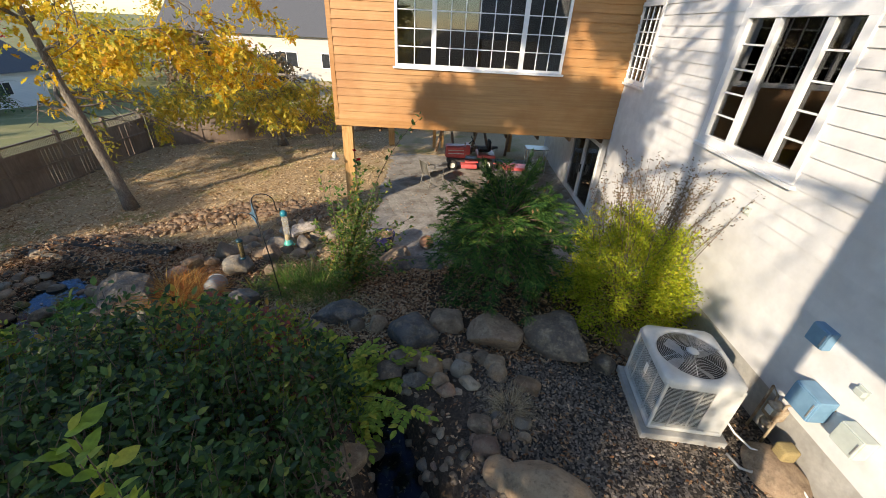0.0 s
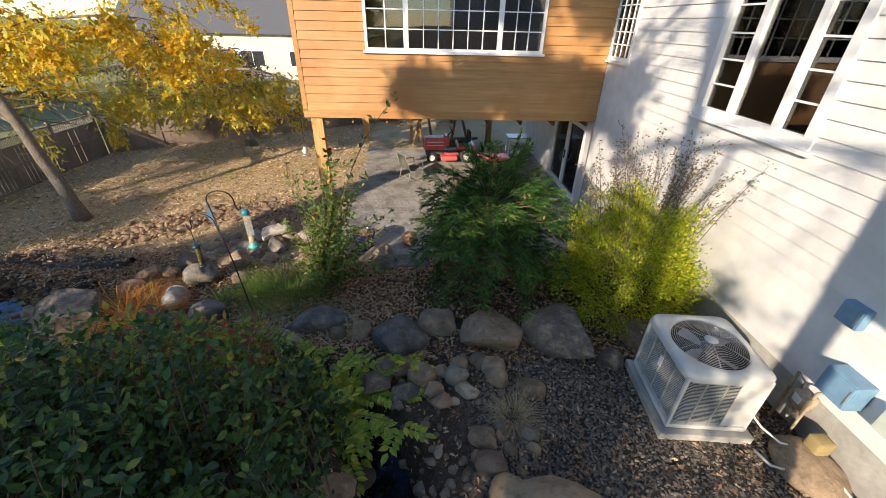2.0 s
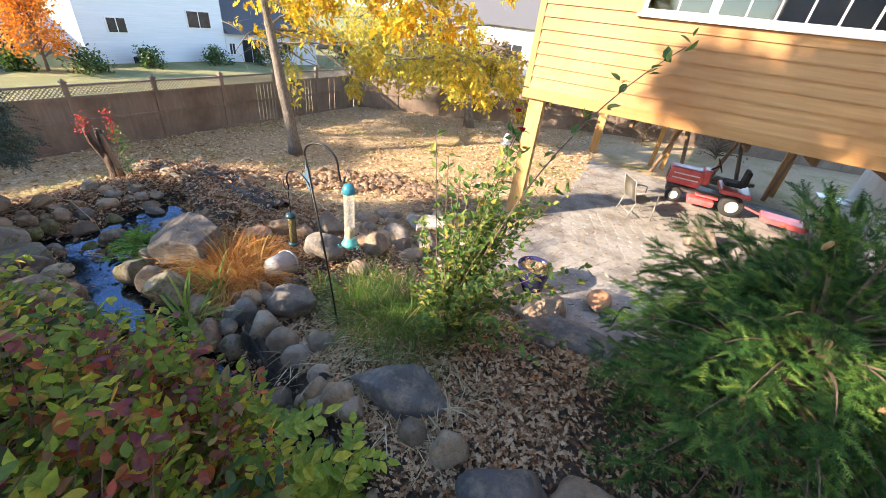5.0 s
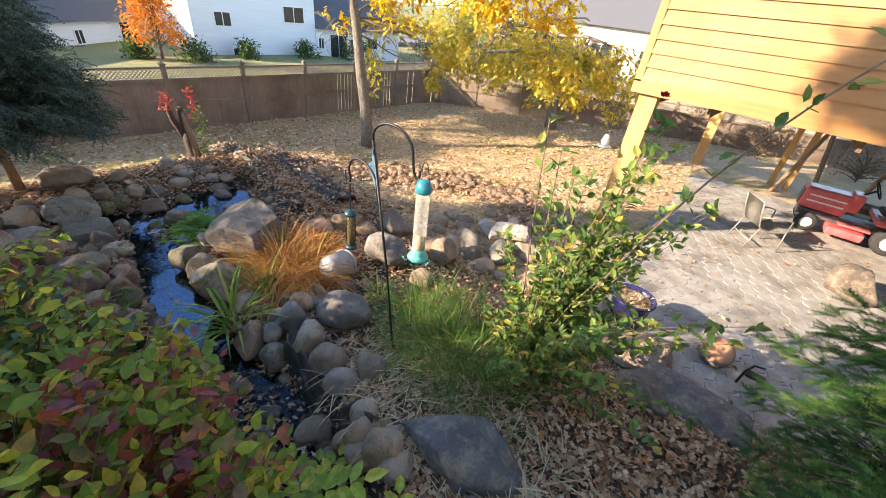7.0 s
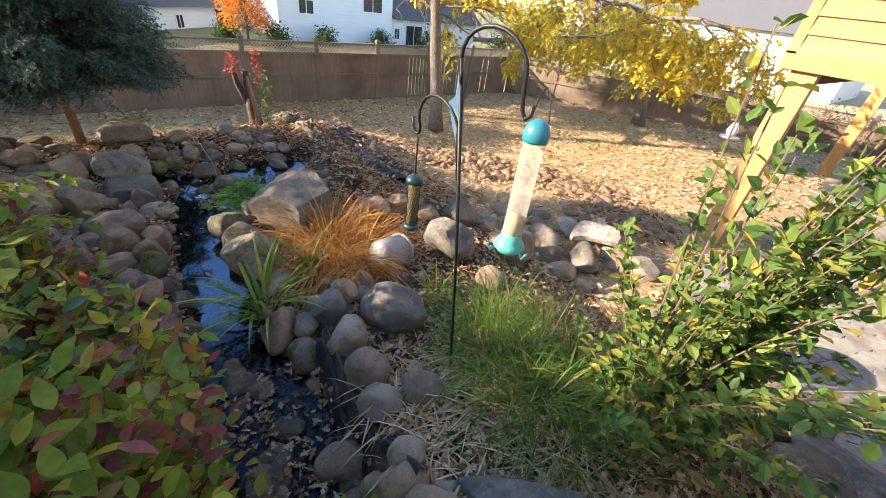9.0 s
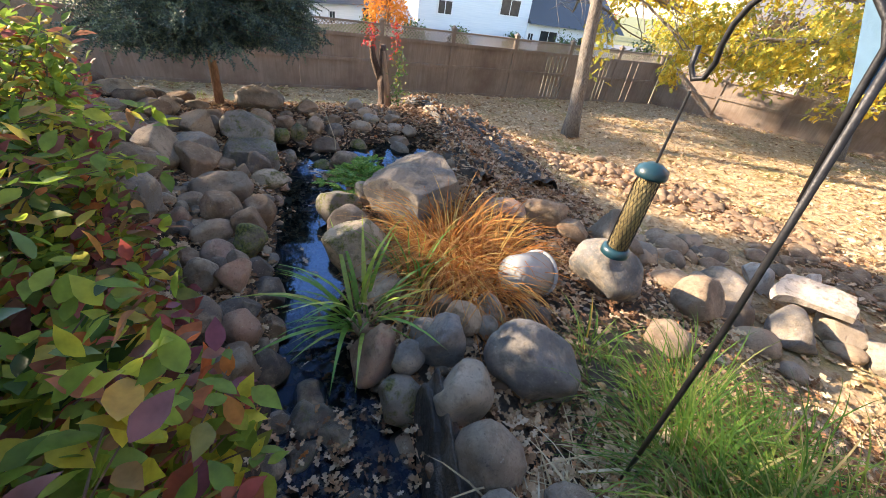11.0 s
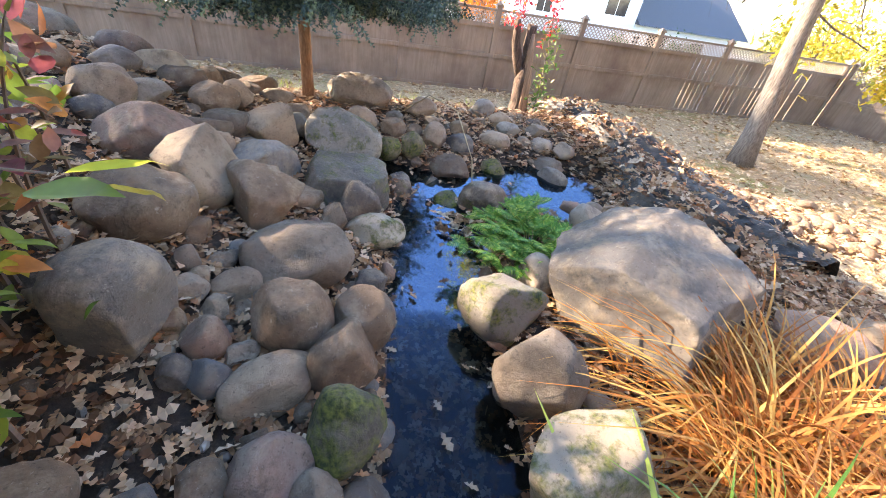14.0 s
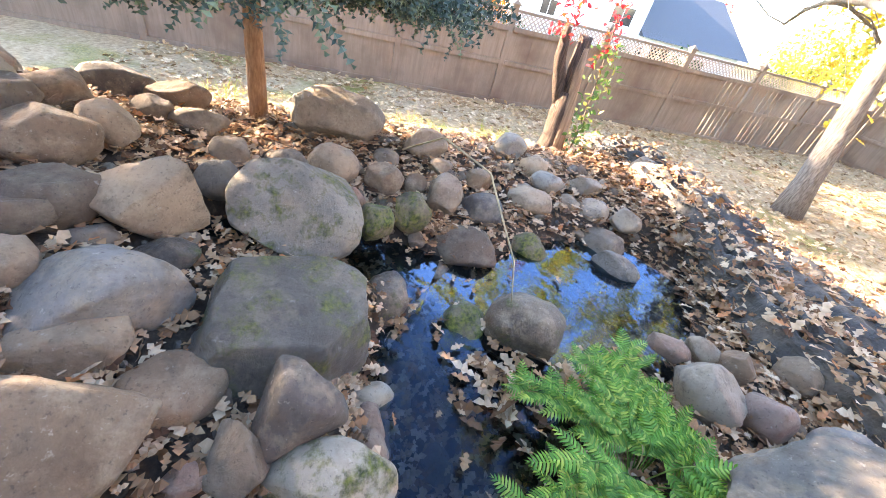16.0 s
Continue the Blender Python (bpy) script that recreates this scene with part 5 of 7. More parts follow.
# ---- shrubs by the patio ----
def dome(rng, n, r, h, inner=.55, flat=1.0):
    """Points in the outer part of a rounded shrub, and the ways out of it."""
    d = unit(rng, n)
    d[:, 2] = np.abs(d[:, 2]) * 1.0
    u = inner + (1 - inner) * rng.random(n) ** .6
    lump = 1 + .16 * np.sin(d[:, 0] * 5 + 1) * np.cos(d[:, 1] * 4 + 2) + .1 * np.sin(d[:, 2] * 9 + d[:, 0] * 7)
    p = d * (u * lump)[:, None] * np.array([r, r, h])
    return p, d


def stems(rng, n, r, h, thick, start=.08):
    bm = bmesh.new()
    for _ in range(n):
        a, k = rng.uniform(0, 2 * math.pi), rng.uniform(.3, .85)
        x, y = math.cos(a), math.sin(a)
        tube(arc((x * start, y * start, 0), (x * r * k * .3, y * r * k * .3, h * k * .7), (x * r * k, y * r * k, h * rng.uniform(.55, .9)), 5), [thick, thick * .8, thick * .7, thick * .55, thick * .4, thick * .3], 5, bm)
    return bm


def spruce_shrub():
    """A broad dwarf spruce: uneven tiers of limbs, side twigs that nod, short bristling shoots on them, and tan cones."""
    t = thing("spruce_shrub", "broad dark green dwarf spruce with hanging shoots and tan cones", "shrub", (1.05, 6.3, height(1.05, 6.3)))
    rng, r2 = np.random.default_rng(5), random.Random(5)
    limbwork, at, aim, sz, ends = bmesh.new(), [], [], [], []
    for k in range(300):
        a, zz = r2.uniform(0, 2 * math.pi), r2.random() ** .8
        lobe = 1 + .13 * math.sin(3 * a + 1.2) + .1 * math.sin(5 * a + 9 * zz)
        z0 = .22 + 1.42 * zz
        reach = (1.45 + .35 * zz - 1.3 * zz ** 2.6) * lobe * r2.uniform(.45, 1.0)
        end = Vector((math.cos(a) * reach * 1.08 + .1, math.sin(a) * reach, z0 + .14 - .16 * (1 - zz) + r2.gauss(0, .15) + (.3 if zz > .93 else 0)))
        run = arc((0, 0, z0 * .75), (end.x * .55, end.y * .55, z0 + .28), end, 9)
        tube(run, [.018 - .0017 * i for i in range(10)], 4, limbwork)
        ends.append(end)
        # each limb carries a flat fan of short bristling shoots, thickest at its end
        for i in range(3, 10):
            way = (run[i] - run[i - 1]).normalized()
            side = way.cross(Vector((0, 0, 1))).normalized()
            for q in ((-1, 1) if i < 7 else (-1.1, -.5, .5, 1.1)) + ((0,) if i == 9 else ()):
                d = (way + side * (q + r2.gauss(0, .15)) + Vector((0, 0, r2.uniform(-.5, .6)))).normalized()
                n = r2.uniform(.1, .17)
                root = run[i] + d * .03
                at.append(root)
                aim.append(d)
                sz.append(n)
                for s in (-1, 1):
                    at.append(root + d * n * r2.uniform(.25, .6))
                    aim.append((d + side * .8 * s + Vector((0, 0, r2.uniform(-.7, .1)))).normalized())
                    sz.append(n * r2.uniform(.55, .85))
    part("limbwork", limbwork, TWIG, t)
    part("needles", scatter("needles", spray(44, 1.0, .21, .0), np.array(at), np.array(aim), sz, NEEDLE, rng), NEEDLE, t, "dark green needle shoots with lighter tips")
    cm = data_of("cone", lathe([(.004, 0), (.015, .01), (.019, .034), (.015, .064), (.004, .084)], 8), CORK, True)
    outer = [e for e in ends if e.y < .3]
    for e in r2.sample(outer, 34):
        ob = part("cone", cm, CORK, t, "tan hanging cone")
        ob.matrix_basis = pose(e.x * 1.01, e.y * 1.01, e.z - .02, r2.uniform(150, 210), r2.uniform(-20, 20), 0)


spruce_shrub()


def gold_shrub():
    t = thing("golden_shrub", "golden-green leafy shrub with bare russet shoots above, against the white wall", "shrub", (3.15, 5.5, height(3.15, 5.5)))
    rng = np.random.default_rng(6)
    part("stemwork", stems(random.Random(6), 30, .9, 2.0, .012), TWIG, t)
    c, d = dome(rng, 520, 1.1, 1.85, .5)
    k = rng.integers(0, len(c), 34000)
    p = c[k] + rng.normal(0, 1, (len(k), 3)) * np.array([.085, .085, .07])
    p[:, 2] = np.maximum(p[:, 2], .02) + .08
    part("leaves", scatter("leaves", "simple", p, d[k] + unit(rng, len(p)) * .9, rng.uniform(.028, .058, len(p)), GOLD_LEAF, rng, 1.6), GOLD_LEAF, t, "small golden-green leaves")
    bm, at, aim, r2 = bmesh.new(), [], [], random.Random(8)
    for k in range(60):
        a, u = r2.uniform(0, 2 * math.pi), r2.uniform(.1, .95)
        b = Vector((math.cos(a) * u * .8, math.sin(a) * u * .8, 1.7 - .4 * u))
        e = b + Vector((math.cos(a) * .25 + r2.gauss(0, .12), math.sin(a) * .25 + r2.gauss(0, .12), r2.uniform(.5, 1.25)))
        run = arc(b, (b + e) / 2 + Vector((r2.gauss(0, .05), r2.gauss(0, .05), .1)), e, 8)
        tube(run, [.006 - .0006 * i for i in range(9)], 4, bm)
        for q in run[2:]:
            for _ in range(7):
                at.append(q + Vector((r2.gauss(0, .03), r2.gauss(0, .03), r2.gauss(0, .03))))
                aim.append(Vector((r2.gauss(0, 1), r2.gauss(0, 1), .5)))
    part("shootwork", bm, TWIG, t, "thin russet shoots")
    part("shoot_leaves", scatter("shoot_leaves", "simple", at, aim, rng.uniform(.03, .05, len(at)), RUSSET_LEAF, rng, 1.6), RUSSET_LEAF, t)


gold_shrub()


def leafy_stems(rng2, runs, per, size, out=.5):
    at, aim, sz = [], [], []
    for run in runs:
        n = len(run)
        for i in range(1, n):
            for _ in range(per):
                at.append(run[i] + Vector((rng2.gauss(0, .02), rng2.gauss(0, .02), rng2.gauss(0, .02))))
                aim.append((run[i] - run[i - 1]).normalized() * .5 + Vector((rng2.gauss(0, out), rng2.gauss(0, out), rng2.gauss(0, out * .6))))
                sz.append(size * rng2.uniform(.6, 1.2))
    return at, aim, sz


def rose_bush():
    t = thing("rose_bush", "tall green rose bush with a long arching cane and red roses", "shrub", (-1.7, 5.85, height(-1.7, 5.85)))
    r2, rng = random.Random(9), np.random.default_rng(9)
    bm, runs = bmesh.new(), []
    for k in range(92):
        a, u = r2.uniform(0, 2 * math.pi), r2.random()
        e = Vector((math.cos(a) * .9 * u + .26, math.sin(a) * .95 * u + .24, r2.uniform(.55, 2.3) * (1 - .3 * u)))
        run = arc((math.cos(a) * .06, math.sin(a) * .06, 0), (e.x * .25, e.y * .25, e.z * .6), e, 12)
        tube(run, [.007 - .0004 * i for i in range(13)], 4, bm)
        runs.append(run[2:])
    # the arching cane towards the wing
    cane = arc((.1, .0, .2), (.45, -.1, 2.3), (1.25, .25, 3.02), 18)
    tube(cane, [.009 - .0003 * i for i in range(19)], 5, bm)
    stalk = arc((.05, .2, .3), (.1, .4, 1.8), (.19, .57, 2.2), 14)
    tube(stalk, [.007 - .0002 * i for i in range(15)], 5, bm)
    upright = [arc((-.02, -.04, .1), (-.16 + .07 * k, -.1 + .05 * k, 1.1), (-.25 + .1 * k, -.12 + .06 * k, 2.2 - .16 * k), 14) for k in range(3)]
    for run in upright:
        tube(run, [.0075 - .0003 * i for i in range(15)], 5, bm)
    part("canework", bm, TWIG, t, "brown-green thorny canes")
    at, aim, sz = leafy_stems(r2, runs, 6, .078, .9)
    a2, m2, s2 = leafy_stems(r2, [cane[4:], stalk[5:]] + [run[7:] for run in upright], 3, .085, .8)
    part("leaves", scatter("leaves", "oval", at + a2, aim + m2, sz + s2, ROSE_LEAF, rng, 1.4), ROSE_LEAF, t)
    for x, y, z, big in ((.2, .57, 2.2, 1.0), (.13, .6, 2.36, .7)):
        p = unit(rng, 34)
        p[:, 2] = np.abs(p[:, 2])
        part("rose_bloom", scatter("rose_bloom", "oval", p * .022 * big + np.array([x, y, z]), p * .5 + np.array([0, 0, .6]) + unit(rng, 34) * .5, np.full(34, .038 * big), PETAL, rng, 1.6), PETAL, t, "red rose bloom")


rose_bush()


def blades(rng2, n, spread, size, base_r, tilt=(.25, 1.0)):
    at, aim, sz = [], [], []
    for _ in range(n):
        a, r = rng2.uniform(0, 2 * math.pi), base_r * math.sqrt(rng2.random())
        at.append((math.cos(a) * r, math.sin(a) * r, 0))
        b, k = a + rng2.gauss(0, .6), rng2.uniform(*tilt) * spread * (1 if rng2.random() < .7 else .35)
        aim.append((math.cos(b) * k, math.sin(b) * k, 1))
        sz.append(size * rng2.uniform(.55, 1.1))
    return at, aim, sz


def arched(n, w, droop, seg=6):
    """A long strap blade that rises and arches over, along +x."""
    v, f = [], []
    for i in range(seg + 1):
        u = i / seg
        x, z = u * (1 - .12 * droop * u), -droop * .5 * u * u * u
        half = w * (1 - u ** 2.2) * (.55 + .9 * min(u * 3, 1) * .5)
        v += [(x, -half, z), (x, half, z)]
    for i in range(seg):
        f.append((2 * i, 2 * i + 2, 2 * i + 3, 2 * i + 1))
    return v, f


def tuft(name, label, x, y, n, size, spread, base_r, mat, shape, seed, z=None, category="grass"):
    r2, rng = random.Random(seed), np.random.default_rng(seed)
    at, aim, sz = blades(r2, n, spread, size, base_r)
    aim = np.array(aim)
    out = np.stack([aim[:, 0], aim[:, 1], np.zeros(len(aim)) - .001], axis=1)
    me = scatter(name, shape, at, aim, sz, mat, rng, .15, -out + np.array([0, 0, .3]))
    return whole(name, me, mat, label, category, pose(x, y, height(x, y) - .01 if z is None else z))


for k, (x, y, n, s) in enumerate(((-2.6, 5.6, 230, .55), (-2.3, 5.55, 210, .52), (-2.85, 5.85, 190, .5), (-2.15, 5.8, 230, .6), (-2.0, 5.5, 150, .5), (-3.1, 5.6, 120, .4), (-1.75, 5.55, 90, .42), (-2.5, 6.1, 120, .5), (-3.0, 6.2, 90, .42))):
    tuft("grass_clump", "long green grass clump below the bird feeders", x, y, n, s, 1.5, .26, GRASS, arched(1, .009, 1.2), 60 + k)
for k, (x, y, n, s) in enumerate(((-4.45, 5.15, 400, .68), (-4.2, 5.35, 300, .6), (-4.75, 5.3, 300, .66), (-4.5, 5.6, 260, .58), (-4.12, 5.02, 150, .5), (-4.9, 5.05, 130, .5))):
    tuft("dry_grass_clump", "rusty orange dry ornamental grass over the creek bank", x, y, n, s, 1.9, .2, SEDGE, arched(1, .0095, 1.5), 80 + k)

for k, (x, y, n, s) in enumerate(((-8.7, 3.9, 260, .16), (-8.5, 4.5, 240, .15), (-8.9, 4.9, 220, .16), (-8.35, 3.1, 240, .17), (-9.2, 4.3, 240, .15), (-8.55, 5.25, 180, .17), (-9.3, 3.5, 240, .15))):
    tuft("short_grass", "short yellow-green grass patch under the spruce, sunlight put into its colour", x, y, n, s, 1.8, .34, LIT_GRASS, arched(1, .012, .9), 160 + k)


def iris(label, x, y, n, size, spread, base_r, shape, seed):
    """A clump of strap leaves, each blade a piece of its own."""
    t = thing("iris_clump", label, "plant", (x, y, height(x, y) - .01))
    r2, rng = random.Random(seed), np.random.default_rng(seed)
    at, aim, sz = blades(r2, n, spread, size, base_r)
    for p, a, s in zip(at, aim, sz):
        out = np.array([[-a[0], -a[1], .3]])
        part("blade", scatter("blade", shape, [p], [a], [s], IRIS, rng, .15, out), IRIS, t)


iris("green strap-leaved iris clump on the creek edge", -4.05, 4.42, 46, .68, 1.45, .1, arched(1, .024, .8), 90)
iris("yellow-green strap leaves beside the upturned bucket", -3.45, 5.75, 26, .34, 1.0, .07, arched(1, .02, .6), 91)
iris("yellow-green strap leaves beside the dry grass", -4.25, 4.85, 26, .6, .6, .08, arched(1, .016, .6), 92)
tuft("straw_tuft", "straw-coloured grass tuft in the gravel", 1.0, 3.35, 420, .42, 1.9, .14, STRAW, arched(1, .004, 1.2), 93)


# ---- the big shrub beside the viewer's way ----
def shrub_edge(x):
    """How far north the great shrub's leaves reach, how high they stand there, and how steeply they rise behind."""
    edge = 3.9 - .27 * ease(-2.9, -3.6, x) - .29 * ease(-3.6, -4.3, x) - .25 * ease(-4.2, -5.2, x) - .42 * ease(-2.0, -1.1, x)
    rise = 1.4 - .3 * ease(-1.9, -1.0, x) - .3 * ease(-2.7, -3.2, x) + .45 * ease(-3.9, -4.5, x)
    return edge, rise, .95 + .55 * ease(-2.8, -3.2, x) - .9 * ease(-3.7, -4.4, x)


def great_shrub():
    t = thing("great_shrub", "large dark green leafy shrub turning yellow and red towards the creek", "shrub", (-3.0, 2.3, 0))
    r2, rng = random.Random(15), np.random.default_rng(15)
    bm, green, autumn, purple = bmesh.new(), [], [], []
    for k in range(800):
        x = r2.uniform(-5.45, -1.0)
        edge, rise, slope = shrub_edge(x)
        edge += .16 * noise.noise((x * 2.2, 0, 1))
        back = 3.0 * r2.random() ** 1.6
        y = edge - back
        top = rise + slope * min(back, 1.0 - .45 * ease(-3.0, -3.8, x)) + .2 * noise.noise((x * 1.7, y * 1.7, 4)) - .5 * ease(1.2, 2.8, back) * ease(-2.4, -1.2, x)
        bx, by = x + r2.gauss(0, .22), y - r2.uniform(.1, .55)
        z0 = height(bx, by)
        h = (top - z0) * (1 - .6 * r2.random() ** 1.6)
        run = [Vector((p.x + 3.0, p.y - 2.3, p.z)) for p in arc((bx, by, z0), (bx, by, z0 + h * .65), (x, y, z0 + h), 10)]
        tube(run, [.008 - .0006 * i for i in range(11)], 4, bm)
        if back < (.75 if x > -2.9 else .2) + .4 * r2.random() and x < -1.5:
            (purple if r2.random() < (.3 if x > -2.6 else .45 * ease(1.3, .8, h)) else autumn).append(run[3:])
        else:
            green.append(run[3:])
    part("stemwork", bm, TWIG, t, "thin grey-brown stems")
    for name, runs, mat in (("green_foliage", green, BUSH_LEAF), ("turning_foliage", autumn, AUTUMN_LEAF), ("purple_foliage", purple, PURPLE_LEAF)):
        at, aim, sz = leafy_stems(r2, runs, 6, .088, .85)
        at = np.array(at) + rng.normal(0, .05, (len(at), 3))
        lim = np.array([shrub_edge(x - 3.0) for x in at[:, 0]])
        behind = lim[:, 0] - at[:, 1] - 2.3
        keep = (behind > -.06) & (at[:, 2] < lim[:, 1] + .12 + lim[:, 2] * np.clip(behind, 0, 1.2))
        at, aim, sz = at[keep], np.array(aim)[keep], np.array(sz)[keep]
        part(name, scatter(name, "leaf", at, aim, sz, mat, rng, 1.0, smooth=True), mat, t)
    # loose sprigs that lean out over the bank
    sprigs, bm = [], bmesh.new()
    for x, y, z in ((-4.4, 3.55, 1.42), (-4.28, 3.5, 1.44), (-4.0, 3.62, 1.31), (-3.98, 3.56, 1.36), (-4.14, 3.48, 1.45), (-4.6, 3.5, 1.3)):
        run = [Vector((q.x + 3.0, q.y - 2.3, q.z)) for q in arc((x + .25, y - .75, z - .35), (x + .1, y - .35, z + .12), (x, y, z), 9)]
        tube(run, [.005 - .0004 * i for i in range(10)], 4, bm)
        sprigs.append(run[4:])
    part("sprigwork", bm, TWIG, t)
    at, aim, sz = leafy_stems(r2, sprigs, 3, .085, .7)
    part("sprig_foliage", scatter("sprig_foliage", "leaf", np.array(at), np.array(aim), sz, AUTUMN_LEAF, rng, 1.0, smooth=True), AUTUMN_LEAF, t)


great_shrub()


def compound(rng, n=4, leaf=.06):
    """A feathered leaf of paired leaflets along +x."""
    v, f = [], []
    v0, f0 = SHAPES["oval"]
    for k in range(n):
        for side in (-1, 1):
            c, s = math.cos(side * 1.0), math.sin(side * 1.0)
            i = len(v)
            v += [(.18 + .2 * k + (x * c - y * s) * .42, (x * s + y * c) * .42, z * .42 - .02 * k) for x, y, z in v0]
            f += [tuple(j + i for j in q) for q in f0]
    i = len(v)
    v += [(.18 + .2 * n + x * .45, y * .45, z * .45 - .02 * n) for x, y, z in v0]
    f += [tuple(j + i for j in q) for q in f0]
    return v, f


def lime_shrub():
    t = thing("lime_sapling", "lime green sapling with feathered leaves over the creek", "shrub", (-1.3, 3.62, height(-1.3, 3.62)))
    r2, rng = random.Random(25), np.random.default_rng(25)
    bm, at, aim = bmesh.new(), [], []
    for k in range(19):
        a, r = r2.uniform(-1.3, 3.1), r2.uniform(.2, 1.1)
        e = Vector((math.cos(a) * r * 1.1, math.sin(a) * r * .9, r2.uniform(.45, .85)))
        run = arc((0, 0, 0), (e.x * .3, e.y * .3, e.z * .9), e, 8)
        tube(run, [.006 - .0004 * i for i in range(9)], 4, bm)
        for q in run[4::2]:
            for _ in range(2):
                at.append(q)
                aim.append((math.cos(a) + r2.gauss(0, .8), math.sin(a) + r2.gauss(0, .8), r2.uniform(-.25, .35)))
    part("stemwork", bm, TWIG, t)
    part("feathered_foliage", scatter("feathered_foliage", compound(r2), at, aim, rng.uniform(.22, .36, len(at)), LIME_LEAF, rng, .4), LIME_LEAF, t)


lime_shrub()


def near_shoot():
    t = thing("tall_shoot", "tall leafy shoot rising above the shrub", "plant", (-1.5, 1.0, height(-1.5, 1.0)))
    r2, rng = random.Random(27), np.random.default_rng(27)
    bm, runs = bmesh.new(), []
    for dx, dy, top in ((.05, 0, 2.5), (.16, -.05, 2.3), (-.12, .06, 2.25)):
        run = arc((dx * .3, dy * .3, 0), (dx * .3, dy * .3, top * .6), (dx, dy, top), 14)
        tube(run, [.008 - .0004 * i for i in range(15)], 5, bm)
        runs.append(run[9:])
    part("stemwork", bm, TWIG, t)
    at, aim, sz = leafy_stems(r2, runs, 3, .12, .8)
    part("foliage", scatter("foliage", "leaf", at, aim, sz, LIME_LEAF, rng, 1.0, smooth=True), LIME_LEAF, t)


near_shoot()


# ---- things by the house ----
def air_conditioner():
    t = thing("air_conditioner", "beige metal air conditioner with a wire fan guard on gravel", "air conditioner", (3.12, 3.55, .45), -5)
    z = .06
    part("pad", box(-.5, .5, -.545, .545, -.06, .05, .012), CONCRETE, t, "grey plastic pad")
    w, d, h = .43, .47, .84
    part("base_pan", box(-w - .01, w + .01, -d - .01, d + .01, z, z + .07, .03), CABINET, t)
    core = box(-w + .03, w - .03, -d + .03, d - .03, z + .05, z + h - .1, .06)
    part("coil", core, COIL, t, "dark condenser fins behind the louvres")
    slats = bmesh.new()
    for k in range(34):
        zz = z + .09 + k * .0212
        c = .09
        pts = []
        for cx, cy, a0 in ((w - c, d - c, 0), (-w + c, d - c, 90), (-w + c, -d + c, 180), (w - c, -d + c, 270)):
            for s in range(4):
                a = radians(a0 + 30 * s)
                pts.append((cx + c * math.cos(a), cy + c * math.sin(a)))
        o = [slats.verts.new((x, y, zz)) for x, y in pts]
        i = [slats.verts.new((x * .986, y * .987, zz + .004)) for x, y in pts]
        for m in range(len(pts)):
            n = (m + 1) % len(pts)
            slats.faces.new((o[m], o[n], i[n], i[m]))
    part("louvre_panel", slats, LOUVRE, t, "beige horizontal metal louvres")
    for x, y in ((w, d), (-w, d), (w, -d), (-w, -d)):
        part("corner_post", box(x * .965 - .018, x * .965 + .018, y * .965 - .018, y * .965 + .018, z + .05, z + h - .06, .012), CABINET, t)
    for f in (-.5, 0, .5):
        part("rib", box(-w - .003, -w + .012, f * d - .006, f * d + .006, z + .06, z + h - .08), LOUVRE, t)
        part("rib", box(f * w - .006, f * w + .006, -d - .003, -d + .012, z + .06, z + h - .08), LOUVRE, t)
    part("badge", box(-w - .012, -w - .002, -.03, .03, z + h * .55, z + h * .72, .003), WHITE_PLASTIC, t, "small white badge")
    part("access_panel", box(.12, w - .04, -d - .012, -d - .001, z + .1, z + h - .1, .004), CABINET, t)
    # top with a round opening
    top = bmesh.new()
    n, r = 48, .38
    zt = z + h
    ring = [(r * math.cos(2 * math.pi * k / n), r * math.sin(2 * math.pi * k / n)) for k in range(n)]
    edge = []
    for x, y in ring:
        m = max(abs(x) / (w + .02), abs(y) / (d + .02))
        ex, ey = x / m, y / m
        rr = .1
        qx, qy = max(0, abs(ex) - (w + .02 - rr)), max(0, abs(ey) - (d + .02 - rr))
        if qx > 0 and qy > 0:
            l = math.hypot(qx, qy)
            ex, ey = math.copysign(w + .02 - rr + qx / l * rr, ex), math.copysign(d + .02 - rr + qy / l * rr, ey)
        edge.append((ex, ey))
    a = [top.verts.new((x, y, zt - .01)) for x, y in ring]
    b = [top.verts.new((x * 1.06, y * 1.06, zt + .02)) for x, y in ring]
    c = [top.verts.new((x * .97, y * .97, zt)) for x, y in edge]
    e = [top.verts.new((x, y, zt - .03)) for x, y in edge]
    f = [top.verts.new((x, y, zt - .1)) for x, y in edge]
    for p, q in ((a, b), (b, c), (c, e), (e, f)):
        for k in range(n):
            j = (k + 1) % n
            top.faces.new((p[k], p[j], q[j], q[k]))
    part("top_cover", top, CABINET, t, "pale metal top with a round fan opening", True)
    part("fan_shroud", lathe([(.376, z + h - .01), (.37, z + h - .2)], 40, None, False), GRILLE, t)
    for k in range(16):
        rr = .07 + k * .02
        zz = zt + .055 - .045 * (rr / .36) ** 2
        part("guard_ring", tube([(rr * math.cos(2 * math.pi * s / 40), rr * math.sin(2 * math.pi * s / 40), zz) for s in range(41)], .0028, 4), STEEL, t, "wire ring of the fan guard", True)
    for s in range(6):
        an = s * math.pi / 3 + .3
        part("guard_spoke", tube([(.05 * math.cos(an), .05 * math.sin(an), zt + .055), (.2 * math.cos(an), .2 * math.sin(an), zt + .045), (.385 * math.cos(an), .385 * math.sin(an), zt + .012)], .004, 5), STEEL, t, "wire spoke of the fan guard", True)
    part("guard_hub", lathe([(.001, zt + .07), (.05, zt + .068), (.07, zt + .055), (.07, zt + .048)], 20), CABINET, t, "", True)
